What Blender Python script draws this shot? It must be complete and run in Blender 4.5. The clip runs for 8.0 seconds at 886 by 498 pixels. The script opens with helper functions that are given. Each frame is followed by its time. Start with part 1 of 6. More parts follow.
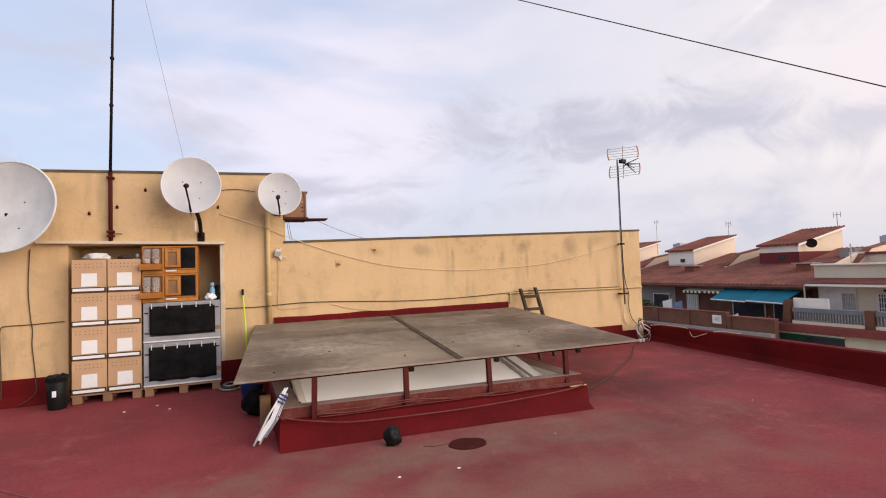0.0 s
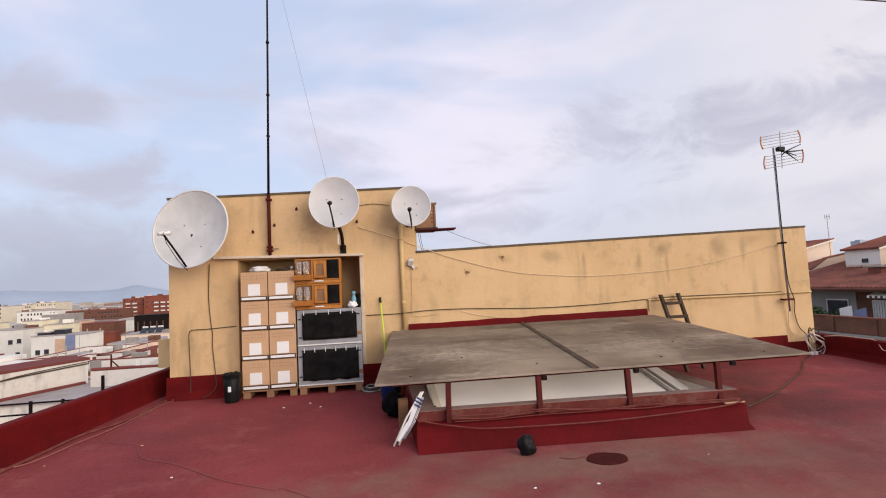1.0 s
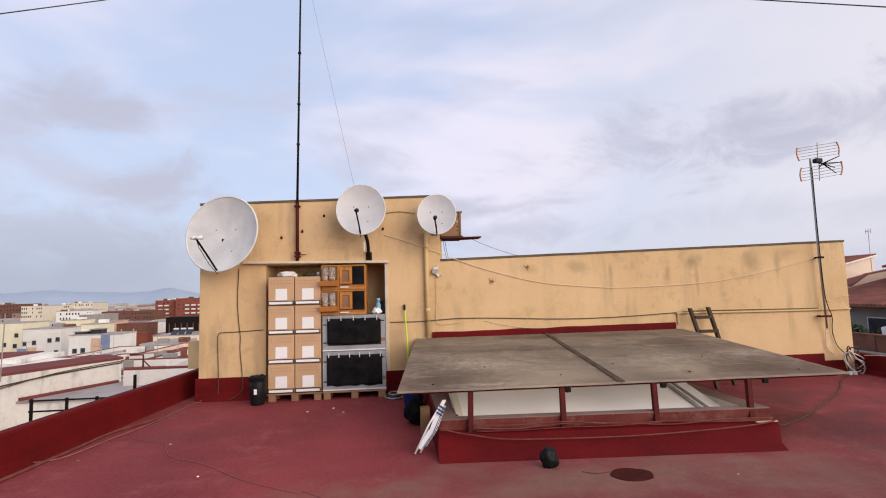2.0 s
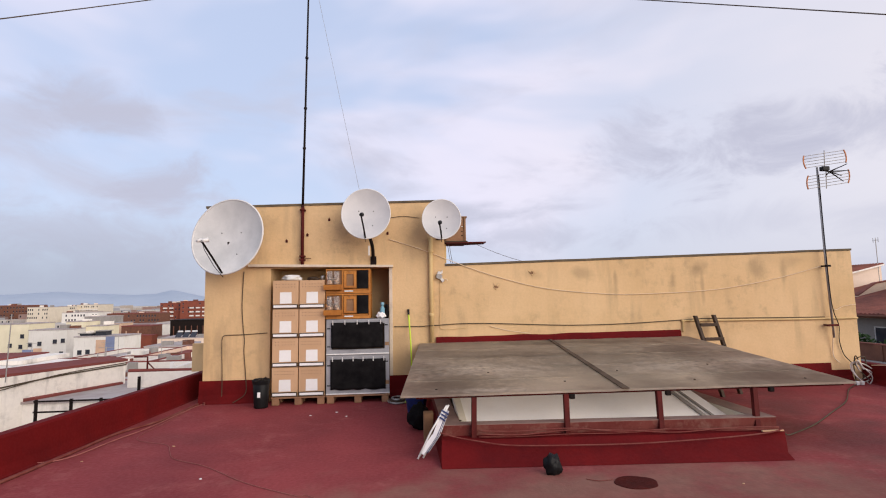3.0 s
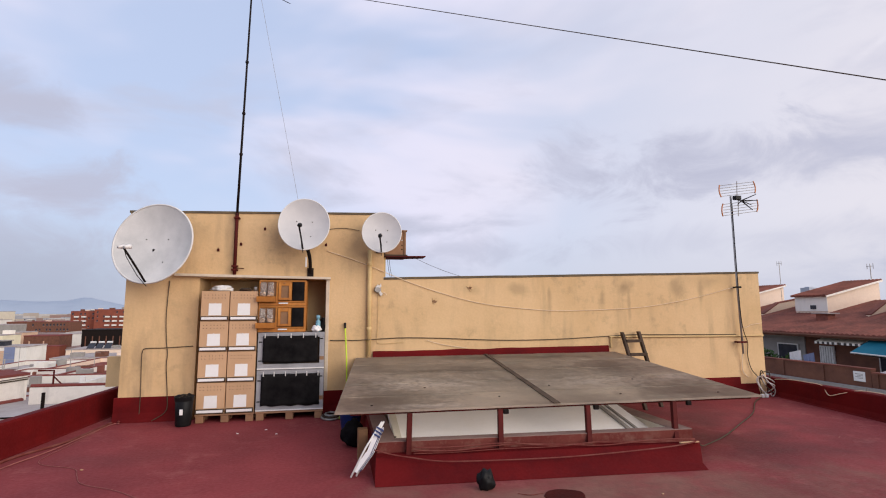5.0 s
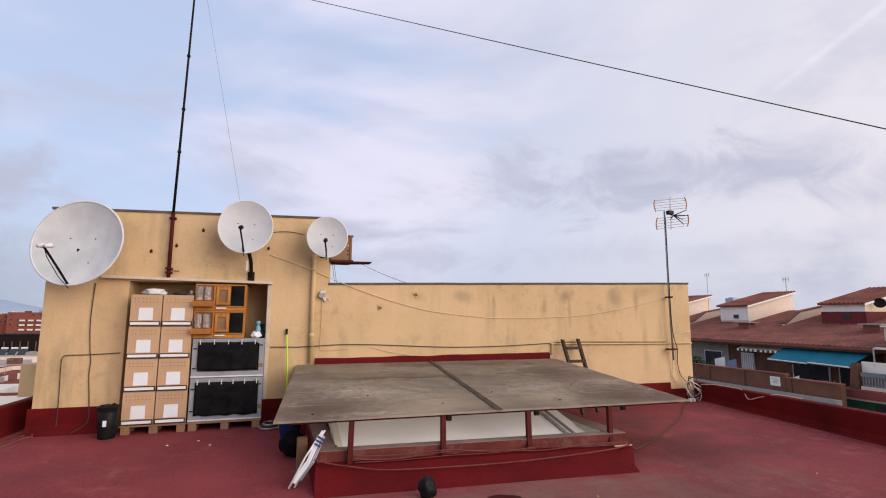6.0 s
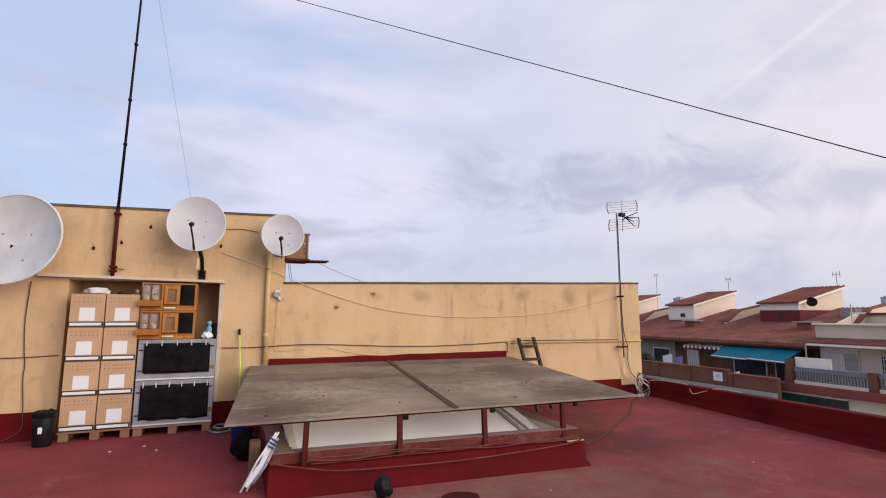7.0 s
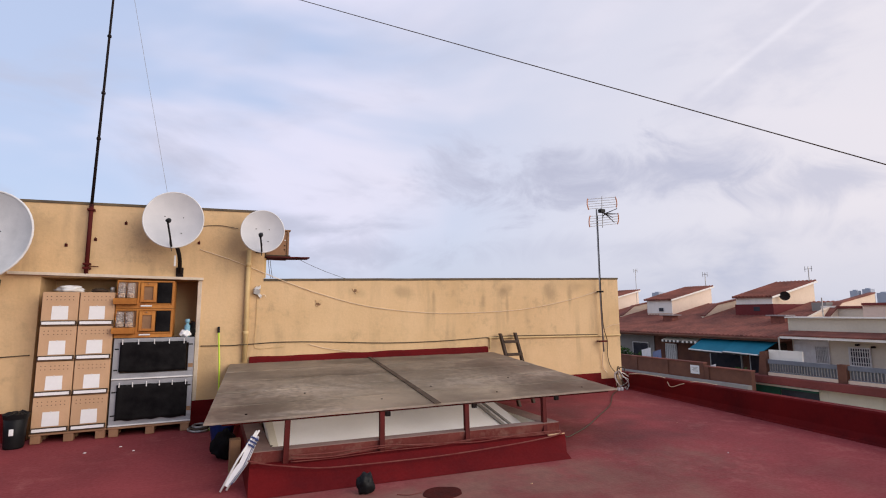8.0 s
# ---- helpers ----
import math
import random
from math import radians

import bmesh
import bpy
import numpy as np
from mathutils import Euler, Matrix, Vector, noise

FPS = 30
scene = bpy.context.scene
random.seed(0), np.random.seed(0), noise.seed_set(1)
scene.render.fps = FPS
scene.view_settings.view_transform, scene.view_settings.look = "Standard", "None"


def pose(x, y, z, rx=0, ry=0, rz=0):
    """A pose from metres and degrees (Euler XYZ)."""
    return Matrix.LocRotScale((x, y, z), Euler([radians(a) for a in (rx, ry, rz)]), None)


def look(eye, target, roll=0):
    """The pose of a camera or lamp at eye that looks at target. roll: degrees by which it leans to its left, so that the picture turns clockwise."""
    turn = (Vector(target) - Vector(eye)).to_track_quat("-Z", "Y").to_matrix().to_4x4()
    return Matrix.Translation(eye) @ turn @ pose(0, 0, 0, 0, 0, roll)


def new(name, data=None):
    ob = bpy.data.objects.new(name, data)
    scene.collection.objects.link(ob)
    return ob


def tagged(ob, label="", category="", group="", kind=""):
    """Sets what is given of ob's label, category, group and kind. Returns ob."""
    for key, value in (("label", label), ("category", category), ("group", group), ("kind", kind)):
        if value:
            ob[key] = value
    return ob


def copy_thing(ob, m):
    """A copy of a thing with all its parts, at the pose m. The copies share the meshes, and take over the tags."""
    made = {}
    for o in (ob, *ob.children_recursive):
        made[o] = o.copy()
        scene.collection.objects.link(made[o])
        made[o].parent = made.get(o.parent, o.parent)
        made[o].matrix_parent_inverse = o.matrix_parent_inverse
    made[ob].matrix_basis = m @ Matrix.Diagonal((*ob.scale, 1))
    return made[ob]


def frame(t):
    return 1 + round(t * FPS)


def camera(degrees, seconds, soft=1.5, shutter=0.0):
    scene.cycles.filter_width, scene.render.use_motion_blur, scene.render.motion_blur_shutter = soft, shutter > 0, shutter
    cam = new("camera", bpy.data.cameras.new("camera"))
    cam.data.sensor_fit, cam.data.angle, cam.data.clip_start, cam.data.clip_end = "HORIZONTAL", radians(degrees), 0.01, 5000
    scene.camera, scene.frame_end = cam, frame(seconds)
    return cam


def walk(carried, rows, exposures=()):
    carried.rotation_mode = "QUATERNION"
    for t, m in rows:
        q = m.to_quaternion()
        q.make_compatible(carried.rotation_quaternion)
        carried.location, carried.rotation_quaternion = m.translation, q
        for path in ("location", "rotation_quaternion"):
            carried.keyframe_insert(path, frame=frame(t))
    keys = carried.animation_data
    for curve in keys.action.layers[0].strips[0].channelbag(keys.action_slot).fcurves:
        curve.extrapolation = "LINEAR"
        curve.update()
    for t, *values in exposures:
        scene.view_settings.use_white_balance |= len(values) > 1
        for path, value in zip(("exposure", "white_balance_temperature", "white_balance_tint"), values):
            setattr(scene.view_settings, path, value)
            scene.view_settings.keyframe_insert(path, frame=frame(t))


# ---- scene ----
cam = camera(82.9, 8.0, soft=1.1)
PATH = [
    (0, (0.005, -8.533, 1.652), (0.774, -6.688, 1.735), -1.9),
    (0.5, (-0.005, -8.523, 1.649), (0.464, -6.582, 1.757), -2.9),
    (1, (-0.001, -8.52, 1.643), (0.283, -6.545, 1.777), -2.8),
    (1.5, (0.001, -8.522, 1.646), (0.219, -6.54, 1.802), -2.1),
    (2, (0.0, -8.536, 1.639), (0.186, -6.552, 1.811), -1.6),
    (3.5, (-0.009, -8.539, 1.633), (0.164, -6.557, 1.835), -0.9),
    (4, (-0.013, -8.544, 1.646), (0.211, -6.568, 1.858), -0.7),
    (5.5, (-0.02, -8.56, 1.664), (0.492, -6.643, 1.919), 0.1),
    (6, (-0.018, -8.565, 1.667), (0.594, -6.679, 1.932), 0.3),
    (6.5, (-0.014, -8.576, 1.667), (0.684, -6.721, 1.935), 0.2),
    (7, (-0.013, -8.582, 1.661), (0.752, -6.753, 1.925), 0.1),
    (7.5, (-0.006, -8.585, 1.662), (0.802, -6.773, 1.916), -0.1),
    (8, (-0.009, -8.587, 1.66), (0.822, -6.784, 1.909), -0.3),
]
walk(cam, [(t, look(eye, target, roll)) for t, eye, target, roll in PATH],
     exposures=((0, 0.88, 6850, 10), (0.5, 0.86, 6830, 10), (1.0, 0.83, 6760, 10), (2.0, 0.82, 6660, 10), (3.5, 0.80, 6600, 10), (5.5, 0.75, 6500, 10), (8, 0.73, 6450, 10)))


# ---- world and sun ----
SUN_AZ, SUN_EL = math.atan2(0.62, -0.78), 13.0
world = bpy.data.worlds.new("sky")
scene.world = world
world.use_nodes = True
wn, wl = world.node_tree.nodes, world.node_tree.links
wn.clear()


def wnode(kind, **kw):
    n = wn.new(kind)
    for k, v in kw.items():
        n.inputs[k].default_value = v
    return n


sky = wn.new("ShaderNodeTexSky")
sky.sky_type, sky.sun_disc = "NISHITA", False
sky.sun_elevation, sky.sun_rotation = radians(SUN_EL), SUN_AZ
coord = wn.new("ShaderNodeTexCoord")


def cloud_layer(scale, loc, detail, lo, hi, squash):
    mp = wn.new("ShaderNodeMapping")
    mp.inputs["Scale"].default_value = (scale, scale, scale * squash)
    mp.inputs["Location"].default_value = loc
    wl.new(coord.outputs["Generated"], mp.inputs["Vector"])
    nz = wnode("ShaderNodeTexNoise", Scale=1.0, Detail=detail, Roughness=0.55, Distortion=0.5)
    wl.new(mp.outputs["Vector"], nz.inputs["Vector"])
    mr = wnode("ShaderNodeMapRange", **{"From Min": lo, "From Max": hi})
    mr.interpolation_type = "SMOOTHSTEP"
    wl.new(nz.outputs["Fac"], mr.inputs["Value"])
    return mr.outputs["Result"]


def wmix(fac, a, b):
    m = wn.new("ShaderNodeMix")
    m.data_type = "RGBA"
    for sock, v in ((m.inputs[0], fac), (m.inputs[6], a), (m.inputs[7], b)):
        if isinstance(v, (int, float, tuple)):
            sock.default_value = v
        else:
            wl.new(v, sock)
    return m.outputs[2]


# a thin veil of pale cloud over the sky, broad lilac-white sheets, darker grey puffs low down
veil = wmix(0.80, sky.outputs["Color"], (4.3, 5.0, 6.9, 1))
sheets = wmix(cloud_layer(1.3, (3.1, 0.4, 1.7), 4, 0.40, 0.66, 2.2), veil, (5.8, 5.7, 6.9, 1))
sep = wn.new("ShaderNodeSeparateXYZ")
wl.new(coord.outputs["Generated"], sep.inputs[0])
side = wnode("ShaderNodeMapRange", **{"From Min": 0.15, "From Max": 0.95})
wl.new(sep.outputs["X"], side.inputs["Value"])
warm = wmix(side.outputs["Result"], sheets, (6.2, 5.85, 6.2, 1))
puff = cloud_layer(3.0, (1.3, 5.2, 0.3), 6, 0.48, 0.70, 2.6)
band = wnode("ShaderNodeMapRange", **{"From Min": 0.62, "From Max": 0.12})
wl.new(sep.outputs["Z"], band.inputs["Value"])
mul = wn.new("ShaderNodeMath")
mul.operation = "MULTIPLY"
wl.new(puff, mul.inputs[0])
wl.new(band.outputs["Result"], mul.inputs[1])
grey = wmix(mul.outputs[0], warm, (4.0, 4.1, 5.1, 1))


def wmath(op, a, b, c=None):
    m = wn.new("ShaderNodeMath")
    m.operation = op
    for sock, v in zip(m.inputs, (a, b, c)):
        if v is None:
            continue
        if isinstance(v, (int, float)):
            sock.default_value = v
        else:
            wl.new(v, sock)
    return m.outputs[0]


def smooth(v, lo, hi, top=1.0):
    mr = wnode("ShaderNodeMapRange", **{"From Min": lo, "From Max": hi, "To Max": top})
    mr.interpolation_type = "SMOOTHSTEP"
    wl.new(v, mr.inputs["Value"])
    return mr.outputs["Result"]


# single cloud banks: azimuth in degrees, height, half length, half height, density
ragged = wnode("ShaderNodeTexNoise", Scale=6.5, Detail=9.0, Roughness=0.62, Distortion=0.7)
squash = wn.new("ShaderNodeMapping")
squash.inputs["Scale"].default_value = (1, 1, 1.6)
wl.new(coord.outputs["Generated"], squash.inputs["Vector"])
wl.new(squash.outputs["Vector"], ragged.inputs["Vector"])
for az, z, hx, hz, dens in ((-30, 0.308, 0.11, 0.06, 0.85), (-24, 0.205, 0.10, 0.05, 0.85), (-34, 0.11, 0.26, 0.06, 0.6), (-38, 0.05, 0.5, 0.07, 0.75), (-3, 0.26, 0.09, 0.06, 0.35), (26, 0.275, 0.08, 0.05, 0.4), (37, 0.26, 0.20, 0.07, 0.9), (46, 0.245, 0.20, 0.065, 0.7), (63, 0.21, 0.15, 0.045, 0.6), (14, 0.115, 0.28, 0.04, 0.6), (45, 0.12, 0.35, 0.035, 0.35)):
    tr = wn.new("ShaderNodeVectorRotate")
    tr.rotation_type = "Z_AXIS"
    tr.inputs["Angle"].default_value = radians(az)
    wl.new(coord.outputs["Generated"], tr.inputs["Vector"])
    mp = wn.new("ShaderNodeMapping")
    mp.inputs["Scale"].default_value, mp.inputs["Location"].default_value = (1 / hx, 0, 1 / hz), (0, 0, -z / hz)
    wl.new(tr.outputs[0], mp.inputs["Vector"])
    ln = wn.new("ShaderNodeVectorMath")
    ln.operation = "LENGTH"
    wl.new(mp.outputs[0], ln.inputs[0])
    grey = wmix(smooth(wmath("MULTIPLY_ADD", ragged.outputs["Fac"], 3.6, ln.outputs["Value"]), 2.95, 1.8, dens), grey, (3.75, 3.85, 4.85, 1))
# a fading vapour trail high in the east
dt = wn.new("ShaderNodeVectorMath")
dt.operation = "DOT_PRODUCT"
dt.inputs[1].default_value = (0.567, -0.239, -0.788)
wl.new(coord.outputs["Generated"], dt.inputs[0])
ds = wn.new("ShaderNodeVectorMath")
ds.operation = "DISTANCE"
ds.inputs[1].default_value = (0.785, 0.46, 0.42)
wl.new(coord.outputs["Generated"], ds.inputs[0])
trail = wmath("MULTIPLY", smooth(wmath("ABSOLUTE", dt.outputs["Value"], 0.0), 0.009, 0.0), smooth(ds.outputs["Value"], 0.17, 0.05, 0.17))
grey = wmix(trail, grey, (8.2, 7.8, 8.2, 1))
low = wnode("ShaderNodeMapRange", **{"From Min": 0.16, "From Max": 0.0, "To Max": 0.6})
wl.new(sep.outputs["Z"], low.inputs["Value"])
hazy = wmix(low.outputs["Result"], grey, (3.9, 4.15, 5.1, 1))
west = wmath("MULTIPLY", smooth(sep.outputs["X"], -0.12, -0.5), smooth(sep.outputs["Z"], 0.17, 0.02, 0.62))
hazy = wmix(west, hazy, (2.75, 3.15, 4.05, 1))
back = wnode("ShaderNodeBackground", Strength=0.082)
wl.new(hazy, back.inputs["Color"])
wl.new(back.outputs[0], wn.new("ShaderNodeOutputWorld").inputs["Surface"])

lamp = bpy.data.lights.new("sun", "SUN")
lamp.energy, lamp.angle, lamp.color = 2.0, radians(60), (1.0, 0.88, 0.78)
sun = new("sun", lamp)
_d = Vector((math.sin(SUN_AZ) * math.cos(radians(SUN_EL)), math.cos(SUN_AZ) * math.cos(radians(SUN_EL)), math.sin(radians(SUN_EL))))
sun.matrix_world = look(tuple(_d * 30), (0, 0, 0))

# ---- materials ----


def surf(name, c1, c2=None, scale=1.5, rough=0.85, bump=0.15, fine=45.0, metal=0.0, streak=0.0, streak_col=(0.05, 0.05, 0.05), rnd=0.0, spec=0.2, grain=0.12, blotch=0.0, blotch_col=(0.2, 0.15, 0.1), along=None):
    """A procedural surface: two tones in broad patches, a fine grain, optional vertical streaks, optional tone by object."""
    m = bpy.data.materials.new(name)
    m.use_nodes = True
    n, l = m.node_tree.nodes, m.node_tree.links
    b = n["Principled BSDF"]
    c2 = c2 or tuple(v * 0.8 for v in c1)
    tc = n.new("ShaderNodeTexCoord")

    def noise_at(sc, detail=4, vec=None, rough_=0.6):
        t = n.new("ShaderNodeTexNoise")
        t.inputs["Scale"].default_value, t.inputs["Detail"].default_value, t.inputs["Roughness"].default_value = sc, detail, rough_
        l.new(vec or tc.outputs["Object"], t.inputs["Vector"])
        return t.outputs["Fac"]

    def rng(v, a, b_, c=0.0, d=1.0):
        t = n.new("ShaderNodeMapRange")
        for k, x in zip(("From Min", "From Max", "To Min", "To Max"), (a, b_, c, d)):
            t.inputs[k].default_value = x
        l.new(v, t.inputs["Value"])
        return t.outputs["Result"]

    def mix(f, a, b_, mode="MIX"):
        t = n.new("ShaderNodeMix")
        t.data_type, t.blend_type = "RGBA", mode
        for s, v in ((t.inputs[0], f), (t.inputs[6], a), (t.inputs[7], b_)):
            if isinstance(v, (int, float)):
                s.default_value = v
            elif isinstance(v, tuple):
                s.default_value = (*v[:3], 1)
            else:
                l.new(v, s)
        return t.outputs[2]

    col = mix(rng(noise_at(scale), 0.35, 0.68), c1, c2)
    gr = noise_at(fine, 3)
    col = mix(rng(gr, 0.3, 0.75, 0.0, grain), col, tuple(v * 0.35 for v in c1))
    if streak:
        mp = n.new("ShaderNodeMapping")
        mp.inputs["Scale"].default_value = (3.2, 3.2, 0.55)
        l.new(tc.outputs["Object"], mp.inputs["Vector"])
        s1 = rng(noise_at(1.0, 5, mp.outputs["Vector"]), 0.52, 0.78)
        s2 = rng(noise_at(0.9, 2), 0.35, 0.65)
        t = n.new("ShaderNodeMath")
        t.operation = "MULTIPLY"
        l.new(s1, t.inputs[0])
        l.new(s2, t.inputs[1])
        col = mix(rng(t.outputs[0], 0, 1, 0, streak), col, streak_col)
    if blotch:
        b1 = rng(noise_at(4.2, 9, rough_=0.72), 0.50, 0.66)
        b2 = rng(noise_at(0.75, 2), 0.42, 0.60)
        t = n.new("ShaderNodeMath")
        t.operation = "MULTIPLY"
        l.new(b1, t.inputs[0])
        l.new(b2, t.inputs[1])
        col = mix(rng(t.outputs[0], 0, 1, 0, blotch), col, blotch_col)
    if along:
        mp = n.new("ShaderNodeMapping")
        mp.inputs["Scale"].default_value = along
        l.new(tc.outputs["Object"], mp.inputs["Vector"])
        col = mix(rng(noise_at(1.0, 6, mp.outputs["Vector"], 0.7), 0.38, 0.68, 0, 0.5), col, tuple(v * 0.28 for v in c1))
        mp = n.new("ShaderNodeMapping")
        mp.inputs["Scale"].default_value, mp.inputs["Location"].default_value = tuple(v * 2.3 for v in along), (5, 3, 1)
        l.new(tc.outputs["Object"], mp.inputs["Vector"])
        col = mix(rng(noise_at(1.0, 6, mp.outputs["Vector"], 0.7), 0.54, 0.76, 0, 0.3), col, tuple(min(v * 1.5, 0.8) for v in c1))
    if rnd:
        oi = n.new("ShaderNodeObjectInfo")
        col = mix(rng(oi.outputs["Random"], 0, 1, 0, rnd), col, tuple(v * 0.45 for v in c1))
    l.new(col, b.inputs["Base Color"])
    l.new(rng(gr, 0.3, 0.7, max(rough - 0.1, 0.02), min(rough + 0.08, 1)), b.inputs["Roughness"])
    b.inputs["Metallic"].default_value = metal
    b.inputs["Specular IOR Level"].default_value = spec
    if bump:
        bp = n.new("ShaderNodeBump")
        bp.inputs["Strength"].default_value, bp.inputs["Distance"].default_value = bump, 0.01
        l.new(gr, bp.inputs["Height"])
        l.new(bp.outputs[0], b.inputs["Normal"])
    m["mixer"] = 1
    return m


OCHRE = surf("ochre_plaster", (0.70, 0.485, 0.265), (0.61, 0.41, 0.21), 0.8, 0.92, 0.3, 26, streak=0.8, streak_col=(0.27, 0.20, 0.12), spec=0.1, blotch=0.6, blotch_col=(0.35, 0.25, 0.14))
CREAM = surf("cream_render", (0.72, 0.66, 0.52), (0.62, 0.56, 0.44), 0.7, 0.9, 0.2, 25, streak=0.3, spec=0.2)
RED_PAINT = surf("dark_red_paint", (0.140, 0.008, 0.0085), (0.088, 0.006, 0.007), 1.5, 0.75, 0.25, 35, streak=0.4, streak_col=(0.045, 0.008, 0.008), spec=0.07, blotch=0.45, blotch_col=(0.062, 0.006, 0.008))
RUST = surf("red_oxide_steel", (0.10, 0.013, 0.011), (0.06, 0.012, 0.010), 6, 0.7, 0.2, 80, spec=0.1)
SEAM = surf("tarred_joint_strip", (0.12, 0.085, 0.06), (0.07, 0.05, 0.036), 4, 0.9, 0.3, 30, spec=0.05)
FADED_RED = surf("scuffed_brown_red_paint", (0.17, 0.048, 0.038), (0.12, 0.026, 0.022), 2.5, 0.9, 0.35, 30, spec=0.06, blotch=0.6, blotch_col=(0.24, 0.13, 0.10))
CAP = surf("weathered_coping", (0.16, 0.12, 0.07), (0.08, 0.065, 0.05), 3, 0.95, 0.4, 30)
BOARD = surf("bleached_fibre_board", (0.67, 0.54, 0.40), (0.36, 0.29, 0.215), 1.3, 0.9, 0.5, 32, grain=0.3, spec=0.06, rnd=0.16, blotch=0.5, blotch_col=(0.72, 0.62, 0.51), along=(0.8, 2.0, 1.0))
RIM_GREY = surf("bare_mortar", (0.27, 0.18, 0.15), (0.20, 0.125, 0.105), 3, 0.95, 0.3, 40)
CHIP = surf("beech_board", (0.61, 0.385, 0.225), (0.52, 0.325, 0.18), 2.0, 0.6, 0.05, 60, rnd=0.22)
WOOD = surf("varnished_pine", (0.55, 0.23, 0.05), (0.36, 0.13, 0.03), 5, 0.5, 0.1, 40, rnd=0.2)
WOOD_OLD = surf("weathered_wood", (0.30, 0.17, 0.09), (0.20, 0.11, 0.06), 4, 0.85, 0.3, 50, rnd=0.2)
PALLET_W = surf("pallet_wood", (0.36, 0.20, 0.11), (0.26, 0.14, 0.08), 4, 0.85, 0.3, 50, rnd=0.3)
DARK_WOOD = surf("dark_brown_wood", (0.075, 0.05, 0.035), (0.05, 0.032, 0.02), 5, 0.8, 0.3, 50)
WHITE = surf("white_card", (0.80, 0.79, 0.77), (0.74, 0.73, 0.70), 4, 0.7, 0.03, 60, grain=0.04)
WHITE_PLASTIC = surf("white_plastic", (0.72, 0.71, 0.68), (0.62, 0.60, 0.57), 4, 0.45, 0.03, 60, grain=0.05)
BLACK_CLOTH = surf("black_cloth", (0.0065, 0.006, 0.0065), (0.016, 0.015, 0.015), 5, 0.9, 0.4, 60, spec=0.04)
BLACK_PLASTIC = surf("black_plastic", (0.008, 0.008, 0.009), (0.013, 0.013, 0.013), 5, 0.45, 0.05, 60, spec=0.12)
BLACK_METAL = surf("black_iron", (0.010, 0.008, 0.007), (0.02, 0.012, 0.01), 6, 0.65, 0.2, 80, spec=0.08)
GREY_FRAME = surf("grey_painted_wood", (0.33, 0.33, 0.34), (0.24, 0.24, 0.25), 4, 0.6, 0.1, 50)
DISH = surf("grey_enamel_dish", (0.62, 0.61, 0.60), (0.52, 0.52, 0.52), 2.2, 0.5, 0.03, 70, grain=0.06)
DISH_WORN = surf("bleached_enamel_dish", (0.70, 0.69, 0.66), (0.54, 0.54, 0.52), 2.2, 0.55, 0.05, 60, grain=0.08)
STEEL = surf("galvanised_steel", (0.42, 0.40, 0.37), (0.30, 0.28, 0.26), 8, 0.5, 0.1, 80, metal=0.6)
COPPER = surf("orange_end_cap", (0.62, 0.24, 0.10), (0.52, 0.20, 0.08), 8, 0.5, 0.05, 80)
PIPE = surf("ochre_painted_pipe", (0.64, 0.46, 0.22), (0.55, 0.38, 0.17), 5, 0.6, 0.1, 50)
CABLE_DARK = surf("dark_cable", (0.09, 0.065, 0.04), (0.06, 0.045, 0.03), 8, 0.7, 0.0, 80)
CABLE_PALE = surf("pale_cable", (0.78, 0.62, 0.42), (0.70, 0.54, 0.36), 8, 0.7, 0.0, 80)
CABLE_WHITE = surf("white_cable", (0.68, 0.62, 0.56), (0.55, 0.5, 0.45), 8, 0.6, 0.0, 80)
CABLE_RED = surf("red_painted_cable", (0.15, 0.03, 0.025), (0.19, 0.065, 0.05), 8, 0.8, 0.0, 80)
CABLE_PINK = surf("faded_pink_cable", (0.33, 0.12, 0.10), (0.27, 0.09, 0.08), 8, 0.8, 0.0, 80)
TRIM = surf("pale_timber_trim", (0.66, 0.56, 0.44), (0.54, 0.45, 0.35), 5, 0.85, 0.2, 40)
NEON = surf("lime_plastic", (0.55, 0.75, 0.05), (0.5, 0.65, 0.05), 8, 0.4, 0.0, 80)
BLUE = surf("blue_plastic", (0.02, 0.06, 0.25), (0.02, 0.05, 0.2), 8, 0.4, 0.0, 80)
BOTTLE = surf("pale_blue_plastic", (0.16, 0.34, 0.42), (0.2, 0.4, 0.5), 8, 0.3, 0.0, 80)
PARASOL = surf("white_blue_striped_cloth", (0.72, 0.70, 0.70), (0.60, 0.60, 0.62), 6, 0.85, 0.2, 60)
NAVY = surf("navy_cloth", (0.05, 0.07, 0.18), (0.04, 0.05, 0.12), 6, 0.85, 0.2, 60)
TERRACOTTA = surf("terracotta_tiles", (0.285, 0.100, 0.071), (0.145, 0.058, 0.045), 0.8, 0.9, 0.3, 12, rnd=0.25, blotch=0.7, blotch_col=(0.085, 0.045, 0.036))
BRICK = surf("brown_brick", (0.20, 0.088, 0.056), (0.13, 0.060, 0.042), 1.2, 0.9, 0.3, 14, rnd=0.2)
BRICK_RED = surf("red_brick", (0.26, 0.075, 0.045), (0.20, 0.06, 0.04), 0.5, 0.9, 0.2, 6)
TEAL = surf("teal_awning_canvas", (0.010, 0.155, 0.225), (0.008, 0.125, 0.185), 1.0, 0.8, 0.1, 20)
STRIPE_DARK = surf("dark_striped_canvas", (0.10, 0.09, 0.08), None, 2, 0.85, 0.1, 20)
PALE = surf("off_white_render", (0.88, 0.83, 0.75), (0.82, 0.76, 0.67), 0.35, 0.9, 0.1, 8, streak=0.35, streak_col=(0.30, 0.26, 0.22), grain=0.04)
